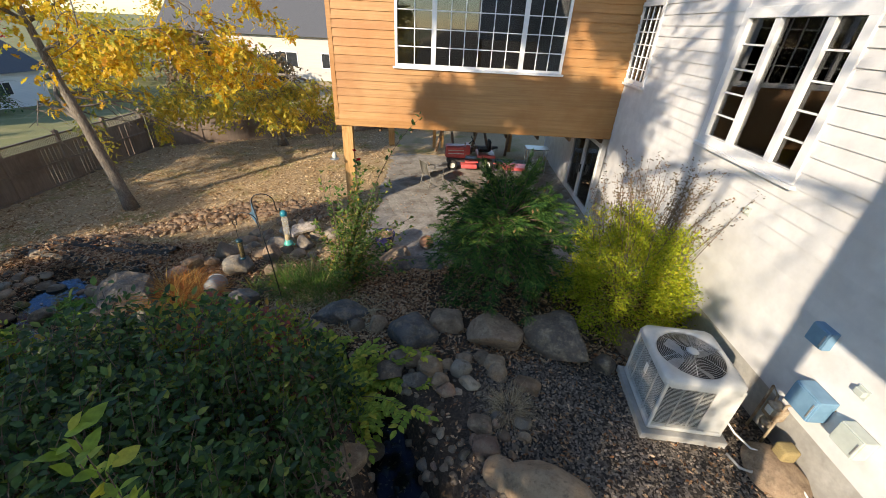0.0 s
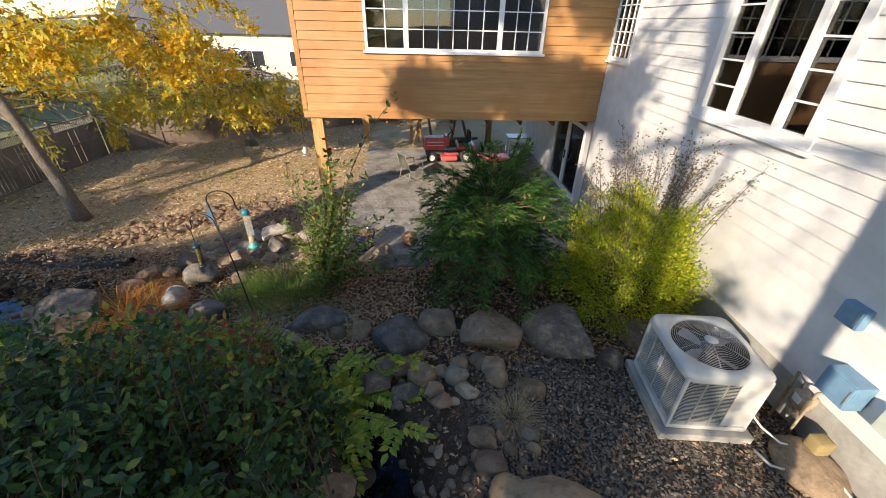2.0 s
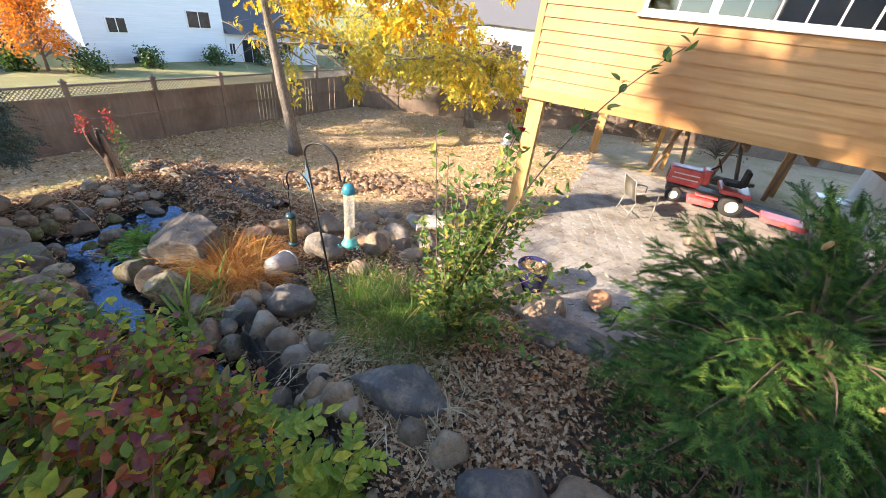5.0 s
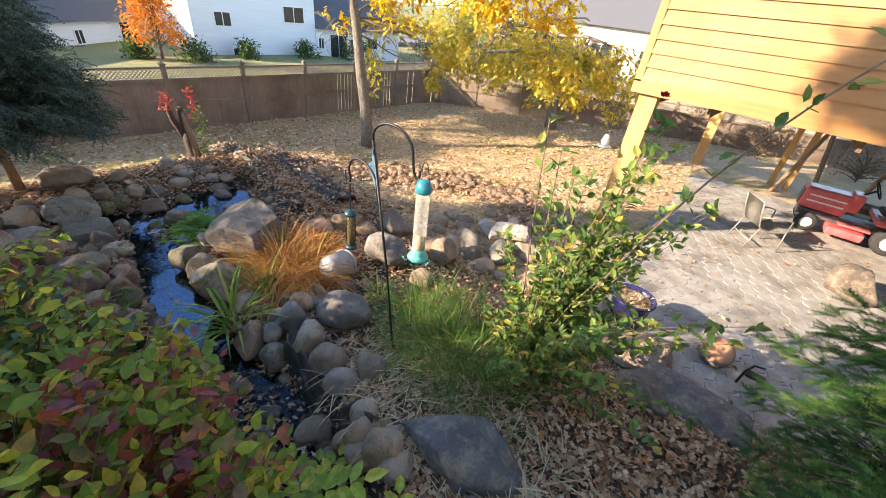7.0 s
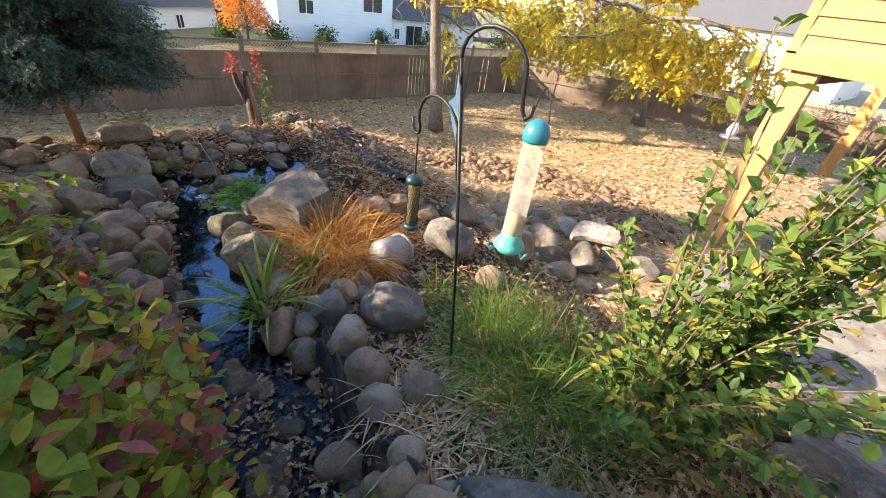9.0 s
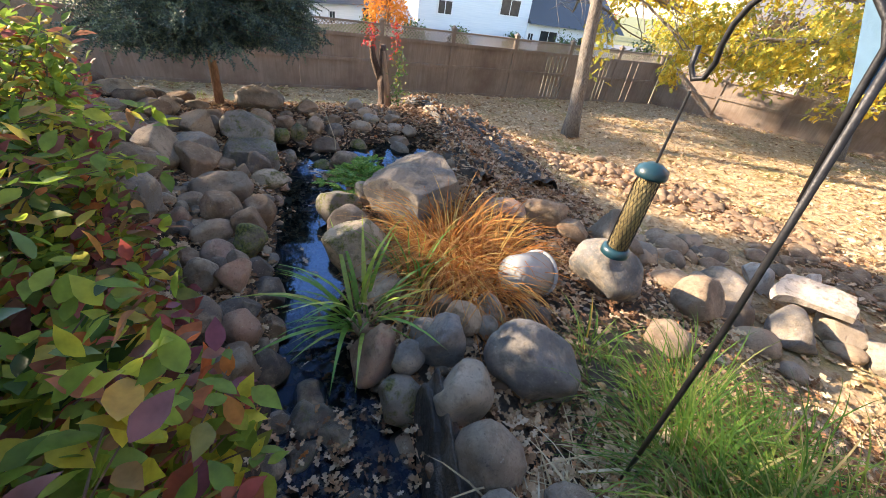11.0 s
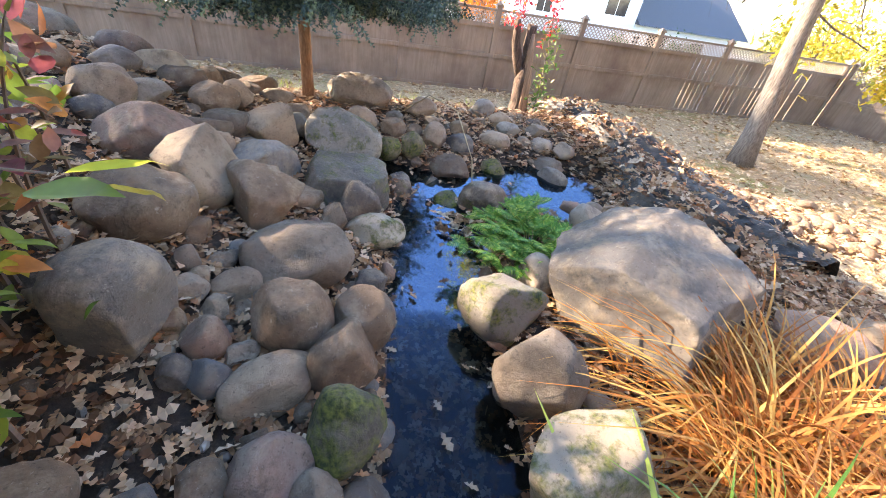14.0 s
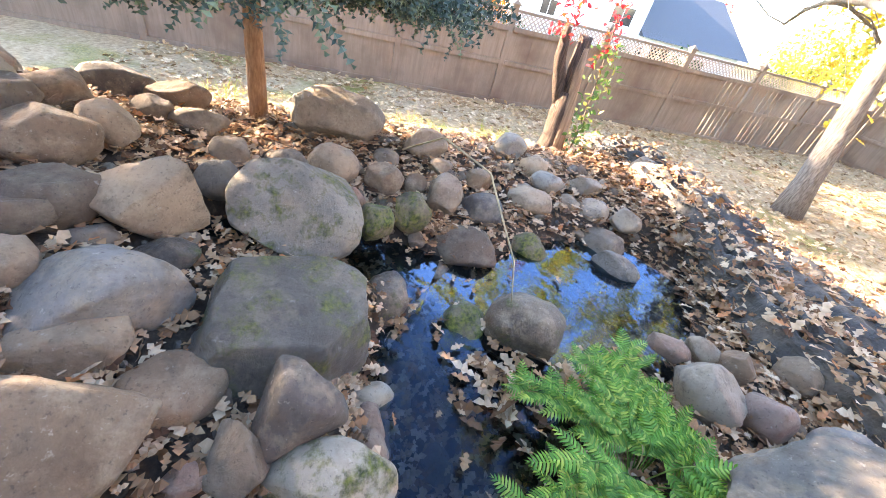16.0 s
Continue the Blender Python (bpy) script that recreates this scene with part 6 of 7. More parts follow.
    part("motor", lathe([(.07, zt + .04), (.07, zt - .12), (.001, zt - .13)], 18), GRILLE, t, "", True)
    for s in range(4):
        bm = bmesh.new()
        an = s * math.pi / 2 + .5
        v = [bm.verts.new((rr * math.cos(an + o), rr * math.sin(an + o), zt - .09 + hh)) for rr, o, hh in ((.06, -.3, .02), (.06, .3, -.02), (.2, .42, -.03), (.33, .4, -.03), (.34, -.15, .03), (.2, -.3, .03))]
        bm.faces.new(v)
        part("fan_blade", bm, STEEL, t, "grey metal fan blade")


air_conditioner()


def utilities():
    def cabinet(label, y0, y1, z0, z1, deep, mat):
        t = thing("utility_box", label, "utility box", (WALL_X - .02, (y0 + y1) / 2, z0))
        h, w = z1 - z0, (y1 - y0) / 2
        part("case", box(-deep, 0, -w, w, 0, h, .012), mat, t)
        part("cover", box(-deep - .018, -deep + .002, -w + .01, w - .01, .01, h - .01, .008), mat, t)
        part("hinge", box(-deep - .024, -deep - .01, -w + .02, -w + .035, h * .2, h * .8, .003), STEEL, t)
        return t
    cabinet("blue-grey metal service box on the white wall", 2.78, 3.1, 1.2, 1.5, .2, UTILITY)
    cabinet("pale green-grey metal meter box on the white wall", 2.34, 2.6, 1.25, 1.5, .14, PALE_UTILITY)
    cabinet("small blue-grey junction box high on the white wall", 3.16, 3.38, 1.87, 2.1, .1, UTILITY)
    m = thing("gas_meter", "weathered tan gas meter with pipes beside the wall", "gas meter", (4.03, 3.12, .5))
    part("case", box(-.08, .08, -.09, .09, .34, .54, .035), RUSTY, m)
    part("regulator", lathe([(.02, .2), (.07, .21), (.075, .24), (.07, .27), (.02, .28)], 18), RUSTY, m, "", True)
    part("dial", box(-.092, -.08, -.045, .045, .42, .51, .01), WHITE_PLASTIC, m)
    for pts in (((.0, -.07, -.1), (0, -.07, .3), (0, -.07, .62), (.12, -.07, .64)), ((0, .07, .3), (0, .07, .62), (.03, .2, .64), (.03, .2, -.1))):
        part("pipe", tube(pts, .016, 8), RUSTY, m, "tan steel pipe", True)
    v = thing("valve", "yellowish plastic valve box on the ground by the wall", "valve", (4.0, 2.76, .52))
    part("body", box(-.09, .09, -.08, .08, .1, .28, .03), SEED, v, "", True)
    part("stem", tube([(0, 0, -.1), (0, 0, .12)], .025, 8), STEEL, v)
    c = thing("cable", "grey flexible conduit curling from the air conditioner", "cable", (0, 0, 0))
    part("conduit", tube([(3.5, 3.12, .78), (3.6, 3.0, .66), (3.72, 2.86, .6), (3.9, 2.74, .64), (4.02, 2.5, .56), (4.05, 2.2, .5), (4.05, 1.8, .5)], .012, 7), WHITE_PLASTIC, c, "thin pale cable", True)
    part("conduit", tube([(3.5, 2.86, .47), (3.56, 2.7, .46), (3.66, 2.66, .46), (3.8, 2.72, .5), (3.92, 2.76, .6)], .017, 7), STEEL, c, "ribbed grey conduit", True)
    for y, z in ((5.03, 2.65), (2.71, 1.77)):
        w = thing("wall_vent", "small grey vent hood on the white wall", "vent", (WALL_X - .02, y, z))
        part("plate", box(-.01, .0, -.06, .06, -.06, .06, .003), PALE_UTILITY, w)
        part("hood", box(-.06, -.008, -.045, .045, -.02, .045, .01), PALE_UTILITY, w)


utilities()


# ---- patio things ----
def flower_pot():
    t = thing("flower_pot", "dark blue glazed pot of dry soil at the patio edge", "plant pot", (-1.42, 8.12, -.1))
    part("pot", lathe([(.17, 0), (.2, .03), (.235, .3), (.262, .38), (.27, .4), (.262, .42), (.24, .42), (.225, .36)], 32, None, False), POT_BLUE, t, "", True)
    part("base", lathe([(.001, .005), (.18, .005), (.18, .02), (.001, .02)], 24), POT_BLUE, t)
    rng = np.random.default_rng(3)
    soil = lathe([(.001, .39), (.12, .385), (.235, .36), (.235, .3), (.001, .3)], 24)
    part("soil", soil, GROUND, t, "dry brown soil")
    p = rng.uniform(-.18, .18, (90, 3)) * np.array([1, 1, .05]) + np.array([0, 0, .4])
    part("dry_litter", scatter("dry_litter", "oak", p, unit(rng, 90), np.full(90, .06), DRY_LEAF, rng, 2), DRY_LEAF, t)


flower_pot()


def log_slice():
    t = thing("log_slice", "round cut log slice leaning at the patio edge", "log", (-.35, 8.3, -.02), 20)
    bm = lathe([(.225, 0), (.235, .04), (.23, .1), (.22, .12)], 28)
    part("bark_ring", bm, BARK, t, "", True)
    part("cut_face", lathe([(.001, .126), (.1, .126), (.21, .124), (.213, .118)], 28, None, False), WOODCUT, t, "reddish sawn face", True)
    t.matrix_basis = pose(-.4, 8.3, .0, 30, -8, 0) @ Matrix.Diagonal((.78, .78, .9, 1))


log_slice()


def patio_chair():
    t = thing("patio_chair", "grey metal patio chair with a sling seat", "chair", (-.5, 12.5, -.1), 215)
    sling = bmesh.new()
    pts = [(-.24, .42), (-.22, .4), (0, .36), (.2, .4), (.25, .44), (.33, .65), (.4, .9)]
    rows = [[sling.verts.new((x, y, z)) for y in (-.24, 0, .24)] for x, z in pts]
    for a, b in zip(rows, rows[1:]):
        for k in range(2):
            sling.faces.new((a[k], a[k + 1], b[k + 1], b[k]))
    bmesh.ops.solidify(sling, geom=sling.faces[:], thickness=.006)
    part("sling", sling, MESH_GREY, t, "grey woven sling", True)
    for y in (-.26, .26):
        part("side_rail", tube([(x, y, z) for x, z in pts], .013, 8), CHAIR_METAL, t, "", True)
        part("front_leg", tube([(-.24, y, .42), (-.27, y, 0)], .013, 8), CHAIR_METAL, t, "", True)
        part("rear_leg", tube([(.22, y, .42), (.33, y, 0)], .013, 8), CHAIR_METAL, t, "", True)
        part("armrest", tube([(-.25, y, .42), (-.24, y, .62), (-.1, y, .65), (.3, y, .63)], .014, 8), CHAIR_METAL, t, "", True)
    for x, z in ((-.25, .4), (.4, .9), (.29, .15)):
        part("crossbar", tube([(x, -.26, z), (x, .26, z)], .012, 8), CHAIR_METAL, t, "", True)


patio_chair()


def wheel(t, x, y, r, w, label):
    tyre = part("wheel", lathe([(r * .55, -w / 2), (r * .9, -w / 2), (r, -w * .32), (r * 1.01, 0), (r, w * .32), (r * .9, w / 2), (r * .55, w / 2)], 26, None, False), TYRE, t, label, True)
    tyre.matrix_basis = pose(x, y, r, 90, 0, 0)
    part("rim", lathe([(.02, -w * .3), (r * .3, -w * .42), (r * .5, -w * .3), (r * .57, -w * .45), (r * .57, w * .45), (r * .5, w * .3), (r * .3, w * .42), (.02, w * .3)], 20), RIM, tyre, "pale wheel rim", True)


def lawn_tractor():
    t = thing("lawn_tractor", "red lawn tractor with pale rims parked under the wing", "lawn tractor", (.8, 14.7, -.1), 184)
    part("hood", box(.18, .95, -.24, .24, .42, .86, .06), RED, t, "red bonnet")
    for z in (.58, .7):
        for s in (-.247, .243):
            part("stripe", box(.25, .85, s, s + .004, z, z + .03), WHITE_PLASTIC, t, "white stripe")
    part("grille", box(.94, .965, -.18, .18, .46, .78, .01), GRILLE, t)
    part("chassis", box(-.8, .9, -.2, .2, .26, .4, .02), GRILLE, t)
    part("dashboard", box(.02, .2, -.22, .22, .55, .92, .04), RED, t)
    part("footplate", box(-.3, .2, -.4, .4, .3, .34, .01), RED, t)
    part("fender", box(-.92, -.25, -.46, .46, .5, .62, .05), RED, t)
    seat = box(-.7, -.3, -.22, .22, .66, .76, .04)
    part("seat", seat, TYRE, t, "black seat")
    part("backrest", box(-.76, -.66, -.22, .22, .7, 1.08, .04), TYRE, t)
    part("steering_column", tube([(.08, 0, .9), (-.08, 0, 1.05)], .02, 8), BLACK_METAL, t)
    ring = [(-.08 + .17 * math.cos(a) * .5, .17 * math.sin(a), 1.06 + .17 * math.cos(a) * .86) for a in (2 * math.pi * k / 24 for k in range(25))]
    part("steering_wheel", tube(ring, .014, 6), TYRE, t, "", True)
    part("mower_deck", box(-.25, .35, -.5, .5, .1, .26, .05), RED, t)
    for x, y, r, w in ((.68, .36, .19, .13), (.68, -.36, .19, .13), (-.6, .4, .26, .2), (-.6, -.4, .26, .2)):
        wheel(t, x, y, r, w, "black tyre")
    g = thing("garden_tiller", "red low tiller attachment behind the tractor", "tiller", (2.5, 14.3, -.1), 176)
    part("frame", box(-.45, .45, -.3, .3, .18, .3, .03), RED, g)
    part("drawbar", tube([(.4, 0, .24), (.8, 0, .32)], .025, 8), RED, g)
    for y in (-.2, 0, .2):
        disc = part("tine_disc", lathe([(.02, -.012), (.15, -.006), (.15, .006), (.02, .012)], 14), GRILLE, g)
        disc.matrix_basis = pose(-.2, y, .15, 90, 0, 0)


lawn_tractor()


def grill_cart():
    t = thing("side_table", "grey side table with a white round tank below it", "table", (3.3, 14.6, -.12))
    part("tabletop", box(-.42, .42, -.3, .3, .92, .96, .012), STEEL, t)
    for x in (-.36, .36):
        for y in (-.25, .25):
            part("leg", tube([(x, y, 0), (x, y, .92)], .018, 8), STEEL, t)
    k = thing("tank", "white round tank under the side table", "tank", (3.3, 14.6, -.1))
    part("shell", lathe([(.12, 0), (.2, .04), (.22, .2), (.21, .34), (.12, .42), (.05, .44)], 24), WHITE_PLASTIC, k, "", True)
    part("collar", lathe([(.09, .42), (.1, .42), (.1, .52), (.09, .52)], 18, None, False), WHITE_PLASTIC, k)


grill_cart()


def under_wing():
    g = thing("hanging_feeder", "pale blue glass feeder hanging by the wing's corner post", "bird feeder", (-3.06, 10.16, 1.42))
    part("globe", lathe([(.01, 0), (.05, .02), (.07, .07), (.05, .13), (.03, .18)], 20), PALE_UTILITY, g, "", True)
    part("tray", lathe([(.02, -.03), (.11, -.02), (.12, 0), (.02, .0)], 18), STEEL, g, "", True)
    part("wire", tube([(0, 0, .18), (0, .06, .85)], .004, 5), BLACK_METAL, g)
    for k, (x, y, dx, h) in enumerate(((-.6, 17.0, .5, 1.9), (.2, 17.1, -.35, 2.0), (.9, 16.9, .45, 1.8), (1.7, 17.0, -.5, 1.9), (2.4, 16.9, .3, 2.0))):
        b = thing("leaning_pole", "weathered brown pole leaning under the wing", "pole", (x, y, lawn(x, y)), group="leaning poles")
        part("shaft", tube([(0, -.3, 0), (dx * .5, 0, h * .5), (dx, .1, h)], [.06, .055, .045], 8), BARK if k % 2 else DEADWOOD, b, "", True)
    for k in range(7):
        y, x = 16.6 + .12 * (k % 4), 1.0 + .1 * k
        b = thing("stacked_log", "split log lying in a stack under the wing", "log", (x, y, -.02 + .11 * (k // 4)), group="stacked logs")
        part("log", tube([(-.5, 0, .05), (.5, .04, .06)], [.06, .055], 9), BARK, b, "", True)


under_wing()


def black_stake():
    t = thing("garden_stake", "black plastic plant stake with a bent top beside the log slice", "garden stake", (-.12, 8.15, height(-.12, 8.15)))
    part("stem", tube([(0, 0, -.02), (.01, 0, .2), (.05, .02, .3), (.14, .04, .31)], .014, 7), BLACK_METAL, t, "", True)
    part("blade", box(.02, .2, -.04, .08, .16, .19, .01), BLACK_METAL, t)


black_stake()


# ---- by the creek ----
def feeder_pole():
    t = thing("shepherd_hook", "black twisted shepherd's hook pole with two arms beside the creek", "garden hook", (-2.72, 5.3, height(-2.72, 5.3)))
    z = height(-2.72, 5.3)
    lean = lambda pts: [(x, y - .118 * h, h) for x, y, h in pts]
    part("pole", tube(lean([(.0, 0, -.15), (0, 0, 1.0), (-.03, 0, 1.9)]), .0095, 8), BLACK_METAL, t, "", True)
    top = [(-.03, 0, 1.88), (-.035, 0, 2.0)] + [(.115 - .15 * math.cos(a), .03 - .03 * math.cos(a), 2.0 + .13 * math.sin(a)) for a in (math.pi * k / 10 for k in range(11))] + [(.265, .06, 1.92), (.27, .06, 1.87), (.29, .06, 1.84), (.315, .06, 1.86), (.32, .06, 1.9)]
    part("upper_arm", tube(lean(top), .0085, 8), BLACK_METAL, t, "", True)
    low = [(-.02, 0, 1.4), (-.04, 0, 1.62)] + [(-.2 + .16 * math.cos(a), .01, 1.66 + .15 * math.sin(a)) for a in (math.pi * k / 10 for k in range(1, 11))] + [(-.365, .02, 1.62), (-.38, .02, 1.58), (-.41, .02, 1.57), (-.43, .02, 1.6), (-.43, .02, 1.65)]
    part("lower_arm", tube(lean(low), .0075, 8), BLACK_METAL, t, "", True)
    bird = bmesh.new()
    v = [bird.verts.new(p) for p in lean([(-.05, .012, 1.6), (-.13, .012, 1.8), (-.08, .012, 1.84), (-.05, .012, 2.02), (-.02, .012, 1.86), (-.02, .012, 1.66)])]
    bird.faces.new(v)
    bmesh.ops.solidify(bird, geom=bird.faces[:], thickness=.006)
    part("ornament", bird, UTILITY, t, "flat blue ornament clipped to the pole")
    f = thing("bird_feeder", "clear tube bird feeder with a teal lid and green base", "bird feeder", (-2.35, 5.13, z + 1.27))
    f.scale = (.84, .84, .84)
    part("hanger", tube(arc((-.05, 0, .7), (0, 0, .98), (.05, 0, .7), 8), .003, 5), BLACK_METAL, f)
    part("lid", lathe([(.057, .61), (.06, .62), (.06, .655), (.046, .69), (.02, .705), (.001, .707)], 24), TEAL, f, "teal plastic lid", True)
    tube_ob = part("tube", lathe([(.052, .12), (.052, .61)], 24, None, False), TUBE, f, "clear plastic tube", True)
    tube_ob.visible_shadow = False
    part("seed", lathe([(.001, .1), (.047, .1), (.047, .2), (.03, .23), (.001, .24)], 20), SEED, f, "pale bird seed", True)
    part("base", lathe([(.03, 0), (.06, .02), (.085, .05), (.075, .07), (.054, .1), (.054, .13)], 24), GREEN_PLASTIC, f, "green plastic base", True)
    for s in range(3):
        a = s * 2.09
        part("perch", tube([(.055 * math.cos(a), .055 * math.sin(a), .06), (.1 * math.cos(a), .1 * math.sin(a), .02), (.12 * math.cos(a), .12 * math.sin(a), .06)], .007, 6), GREEN_PLASTIC, f)
    g = thing("bird_feeder", "slim wire-mesh bird feeder with a dark teal lid and base", "bird feeder", (-3.14, 5.16, z + .97))
    g.scale = (.74, .74, .86)
    part("rod", tube([(0, 0, .38), (0, 0, .66)], .006, 6), BLACK_METAL, g)
    part("lid", lathe([(.068, .355), (.07, .365), (.065, .385), (.03, .405), (.001, .41)], 24), DARK_TEAL, g, "dark teal lid", True)
    part("seed", lathe([(.001, .03), (.044, .03), (.044, .33), (.001, .34)], 20), SEED, g, "brown seed", True)
    net = bmesh.new()
    for d in (-1, 1):
        for k in range(18):
            a0 = 2 * math.pi * k / 18
            tube([(.05 * math.cos(a0 + d * 2.4 * u), .05 * math.sin(a0 + d * 2.4 * u), .03 + .325 * u) for u in (i / 12 for i in range(13))], .0014, 3, net)
    part("mesh_tube", net, BLACK_METAL, g, "fine black wire mesh")
    part("base", lathe([(.05, -.01), (.068, 0), (.068, .025), (.052, .035)], 24), DARK_TEAL, g, "", True)


feeder_pole()


def bucket():
    t = thing("bucket", "faded grey plastic bucket lying on its side in the dry grass", "bucket", (0, 0, 0))
    aim = Vector((-.2, .93, -.3)).normalized()
    t.matrix_basis = Matrix.Translation((-4.06, 5.47, .44)) @ aim.to_track_quat("Z", "Y").to_matrix().to_4x4()
    part("shell", lathe([(.001, -.03), (.07, -.024), (.115, -.005), (.135, .02), (.17, .3), (.165, .3), (.125, .02), (.001, .015)], 32, None, False), BUCKET, t, "", True)
    part("rim", lathe([(.17, .285), (.185, .29), (.185, .31), (.165, .315)], 32, None, False), BUCKET, t, "", True)
    part("handle", tube(arc((.185, 0, .29), (.1, .26, .36), (-.185, 0, .29), 14), .003, 5), STEEL, t, "thin wire handle", True)


bucket()


def flat_slab():
    bm = box(-.27, .27, -.21, .21, -.035, .035)
    bmesh.ops.subdivide_edges(bm, edges=bm.edges[:], cuts=5, use_grid_fill=True)
    for v in bm.verts:
        v.co += Vector((noise.noise(v.co * 3), noise.noise(v.co * 3 + Vector((9, 0, 0))), .3 * noise.noise(v.co * 5))) * .11
    whole("stone_slab", bm, STONES["white"], "pale flat stone slab propped on rocks", "stone slab", pose(-3.46, 8.4, .17, 9, -6, 30), smooth=False)


flat_slab()


LINER_SPOTS = []


def liner(label, path, wide, rise, seed):
    """A rumpled sheet of liner laid over the bank."""
    pts = [p for a, b in zip(path, path[1:]) for p in [(a[0] + (b[0] - a[0]) * k / 24, a[1] + (b[1] - a[1]) * k / 24) for k in range(24)]]
    verts, cols = [], 25
    for i, (x, y) in enumerate(pts):
        a, b = pts[max(0, i - 7)], pts[min(len(pts) - 1, i + 7)]
        d = Vector((b[0] - a[0], b[1] - a[1], 0)).normalized()
        s = Vector((-d.y, d.x, 0))
        for k in range(cols):
            u = 2 * k / (cols - 1) - 1
            v = Vector((x, y, 0)) + s * u * wide * (1 + .2 * noise.noise((i * .06, k * .07, seed)))
            fold = .5 + .5 * math.sin(u * 9 + 2 * noise.noise((i * .04, 0, seed)))
            verts.append((v.x, v.y, height(v.x, v.y) + .02 + rise * (1 - u * u) * (.55 + .45 * fold) + .05 * noise.noise((v.x * 5, v.y * 5, seed)) + .04 * abs(noise.noise((v.x * 9, v.y * 9, seed)))))
    LINER_SPOTS.extend(verts)
    faces = [(i * cols + k, i * cols + k + 1, (i + 1) * cols + k + 1, (i + 1) * cols + k) for i in range(len(pts) - 1) for k in range(cols - 1)]
    whole("pond_liner", mesh_of("pond_liner", verts, faces, LINER, True), LINER, label, "pond liner")


liner("rumpled black pond liner along the bank, strewn with leaves", ((-8.6, 6.0), (-7.9, 6.3), (-7.1, 6.25), (-6.3, 5.95), (-5.6, 6.1)), .17, .2, 1)
liner("dark rumpled liner folds below the bank, full of leaves", ((-8.3, 6.9), (-7.4, 7.1), (-6.4, 6.9), (-5.6, 6.9)), .36, .19, 5)
liner("strip of black liner at the edge of the lower creek", ((-3.42, 4.66), (-3.0, 4.6), (-2.55, 4.57), (-2.15, 4.62)), .1, .16, 9)


def dead_stump():
    t = thing("tree_stump", "dead forked trunk with split bark and a red-leaved creeper", "tree stump", (-8.38, 5.62, height(-8.38, 5.62) - .05))
    bm = bmesh.new()
    tube([(0, 0, 0), (.0, .0, .2), (.01, -.03, .42), (.02, -.05, .56)], [.125, .098, .09, .07], 12, bm)
    for v in bm.verts:
        v.co += v.co.normalized() * .025 * noise.noise(v.co * 9)
    part("trunk", bm, STUMP_BARK, t, "dark split bark", True)
    prong = tube([(.02, -.02, .4), (.03, -.03, .6), (.03, -.06, .76), (.035, -.07, .93)], [.07, .062, .056, .05], 9)
    for v in prong.verts:
        if v.co.z > .85:
            v.co.z += .09 * noise.noise(v.co * 30)
    part("prong", prong, STUMP_BARK, t, "broken upright prong", True)
    part("heartwood", tube([(.085, .015, .04), (.07, -.0, .4), (.075, -.045, .7), (.07, -.06, .88)], [.048, .05, .038, .022], 10), DEADWOOD, t, "pale bare heartwood", True)
    part("fork", tube([(.0, -.04, .42), (.0, -.13, .6), (.01, -.2, .78), (.02, -.23, .98)], [.06, .052, .045, .03], 10), STUMP_BARK, t, "", True)
    rng, r2 = np.random.default_rng(31), random.Random(31)
    stem = tube(arc((.05, .16, 0), (.0, .22, .5), (.02, .12, 1.1), 10), .006, 5)
    part("creeper_stem", stem, TWIG, t)
    p = np.array([(.05 + r2.gauss(0, .06), .17 + r2.gauss(0, .07), r2.uniform(.05, .95)) for _ in range(190)])
    part("creeper_foliage", scatter("creeper_foliage", "oval", p, unit(rng, len(p)), np.full(len(p), .055), ROSE_LEAF, rng, 1.2), ROSE_LEAF, t)
    p = np.array([(.02 + r2.gauss(0, .03), .12 + r2.gauss(0, .04), r2.uniform(.75, 1.25)) for _ in range(90)] + [(.02 + r2.gauss(0, .04), -.24 + r2.gauss(0, .05), r2.uniform(.9, 1.2)) for _ in range(90)])
    part("red_foliage", scatter("red_foliage", "oval", p, unit(rng, len(p)), np.full(len(p), .046), RED_LEAF, rng, 1.2), RED_LEAF, t, "red creeper leaves")


dead_stump()


def blue_spruce(x, y, trunk_h, h, r, seed, n):
    t = thing("spruce_tree", "young blue-green spruce with drooping boughs and a reddish trunk", "tree", (x, y, height(x, y) - .05))
    rng, r2 = np.random.default_rng(seed), random.Random(seed)
    part("trunk", tube([(0, 0, 0), (.01, 0, trunk_h), (0, .02, h * .6), (0, 0, h)], [.056, .048, .035, .01], 10), BARK_RED, t, "reddish slim trunk", True)
    bm, at, aim = bmesh.new(), [], []
    for k in range(n):
        u = r2.random() ** 1.7
        z = trunk_h + .1 + (h - trunk_h) * u
        a, reach = r2.uniform(0, 2 * math.pi), r * (1 - u * .9) * r2.uniform(.65, 1.05)
        e = Vector((math.cos(a) * reach, math.sin(a) * reach, z + .05 * reach))
        run = arc((0, 0, z), (e.x * .5, e.y * .5, z + .1), e, 8)
        tube(run, [.016 - .0016 * i for i in range(9)], 4, bm)
        for i in range(2, 9):
            for _ in range(13):
                at.append(run[i] + Vector((r2.gauss(0, .08), r2.gauss(0, .07), r2.gauss(0, .04))))
                aim.append((math.cos(a) * .6 + r2.gauss(0, .5), math.sin(a) * .6 + r2.gauss(0, .5), r2.uniform(-1.0, .1)))
    part("boughwork", bm, TWIG, t)
    part("needles", scatter("needles", spray(20, 1.0, .15, .0), at, aim, rng.uniform(.09, .19, len(at)), BLUE_NEEDLE, rng), BLUE_NEEDLE, t, "blue-green drooping needle shoots")


blue_spruce(-8.0, 3.4, .72, 4.2, 1.25, 51, 420)


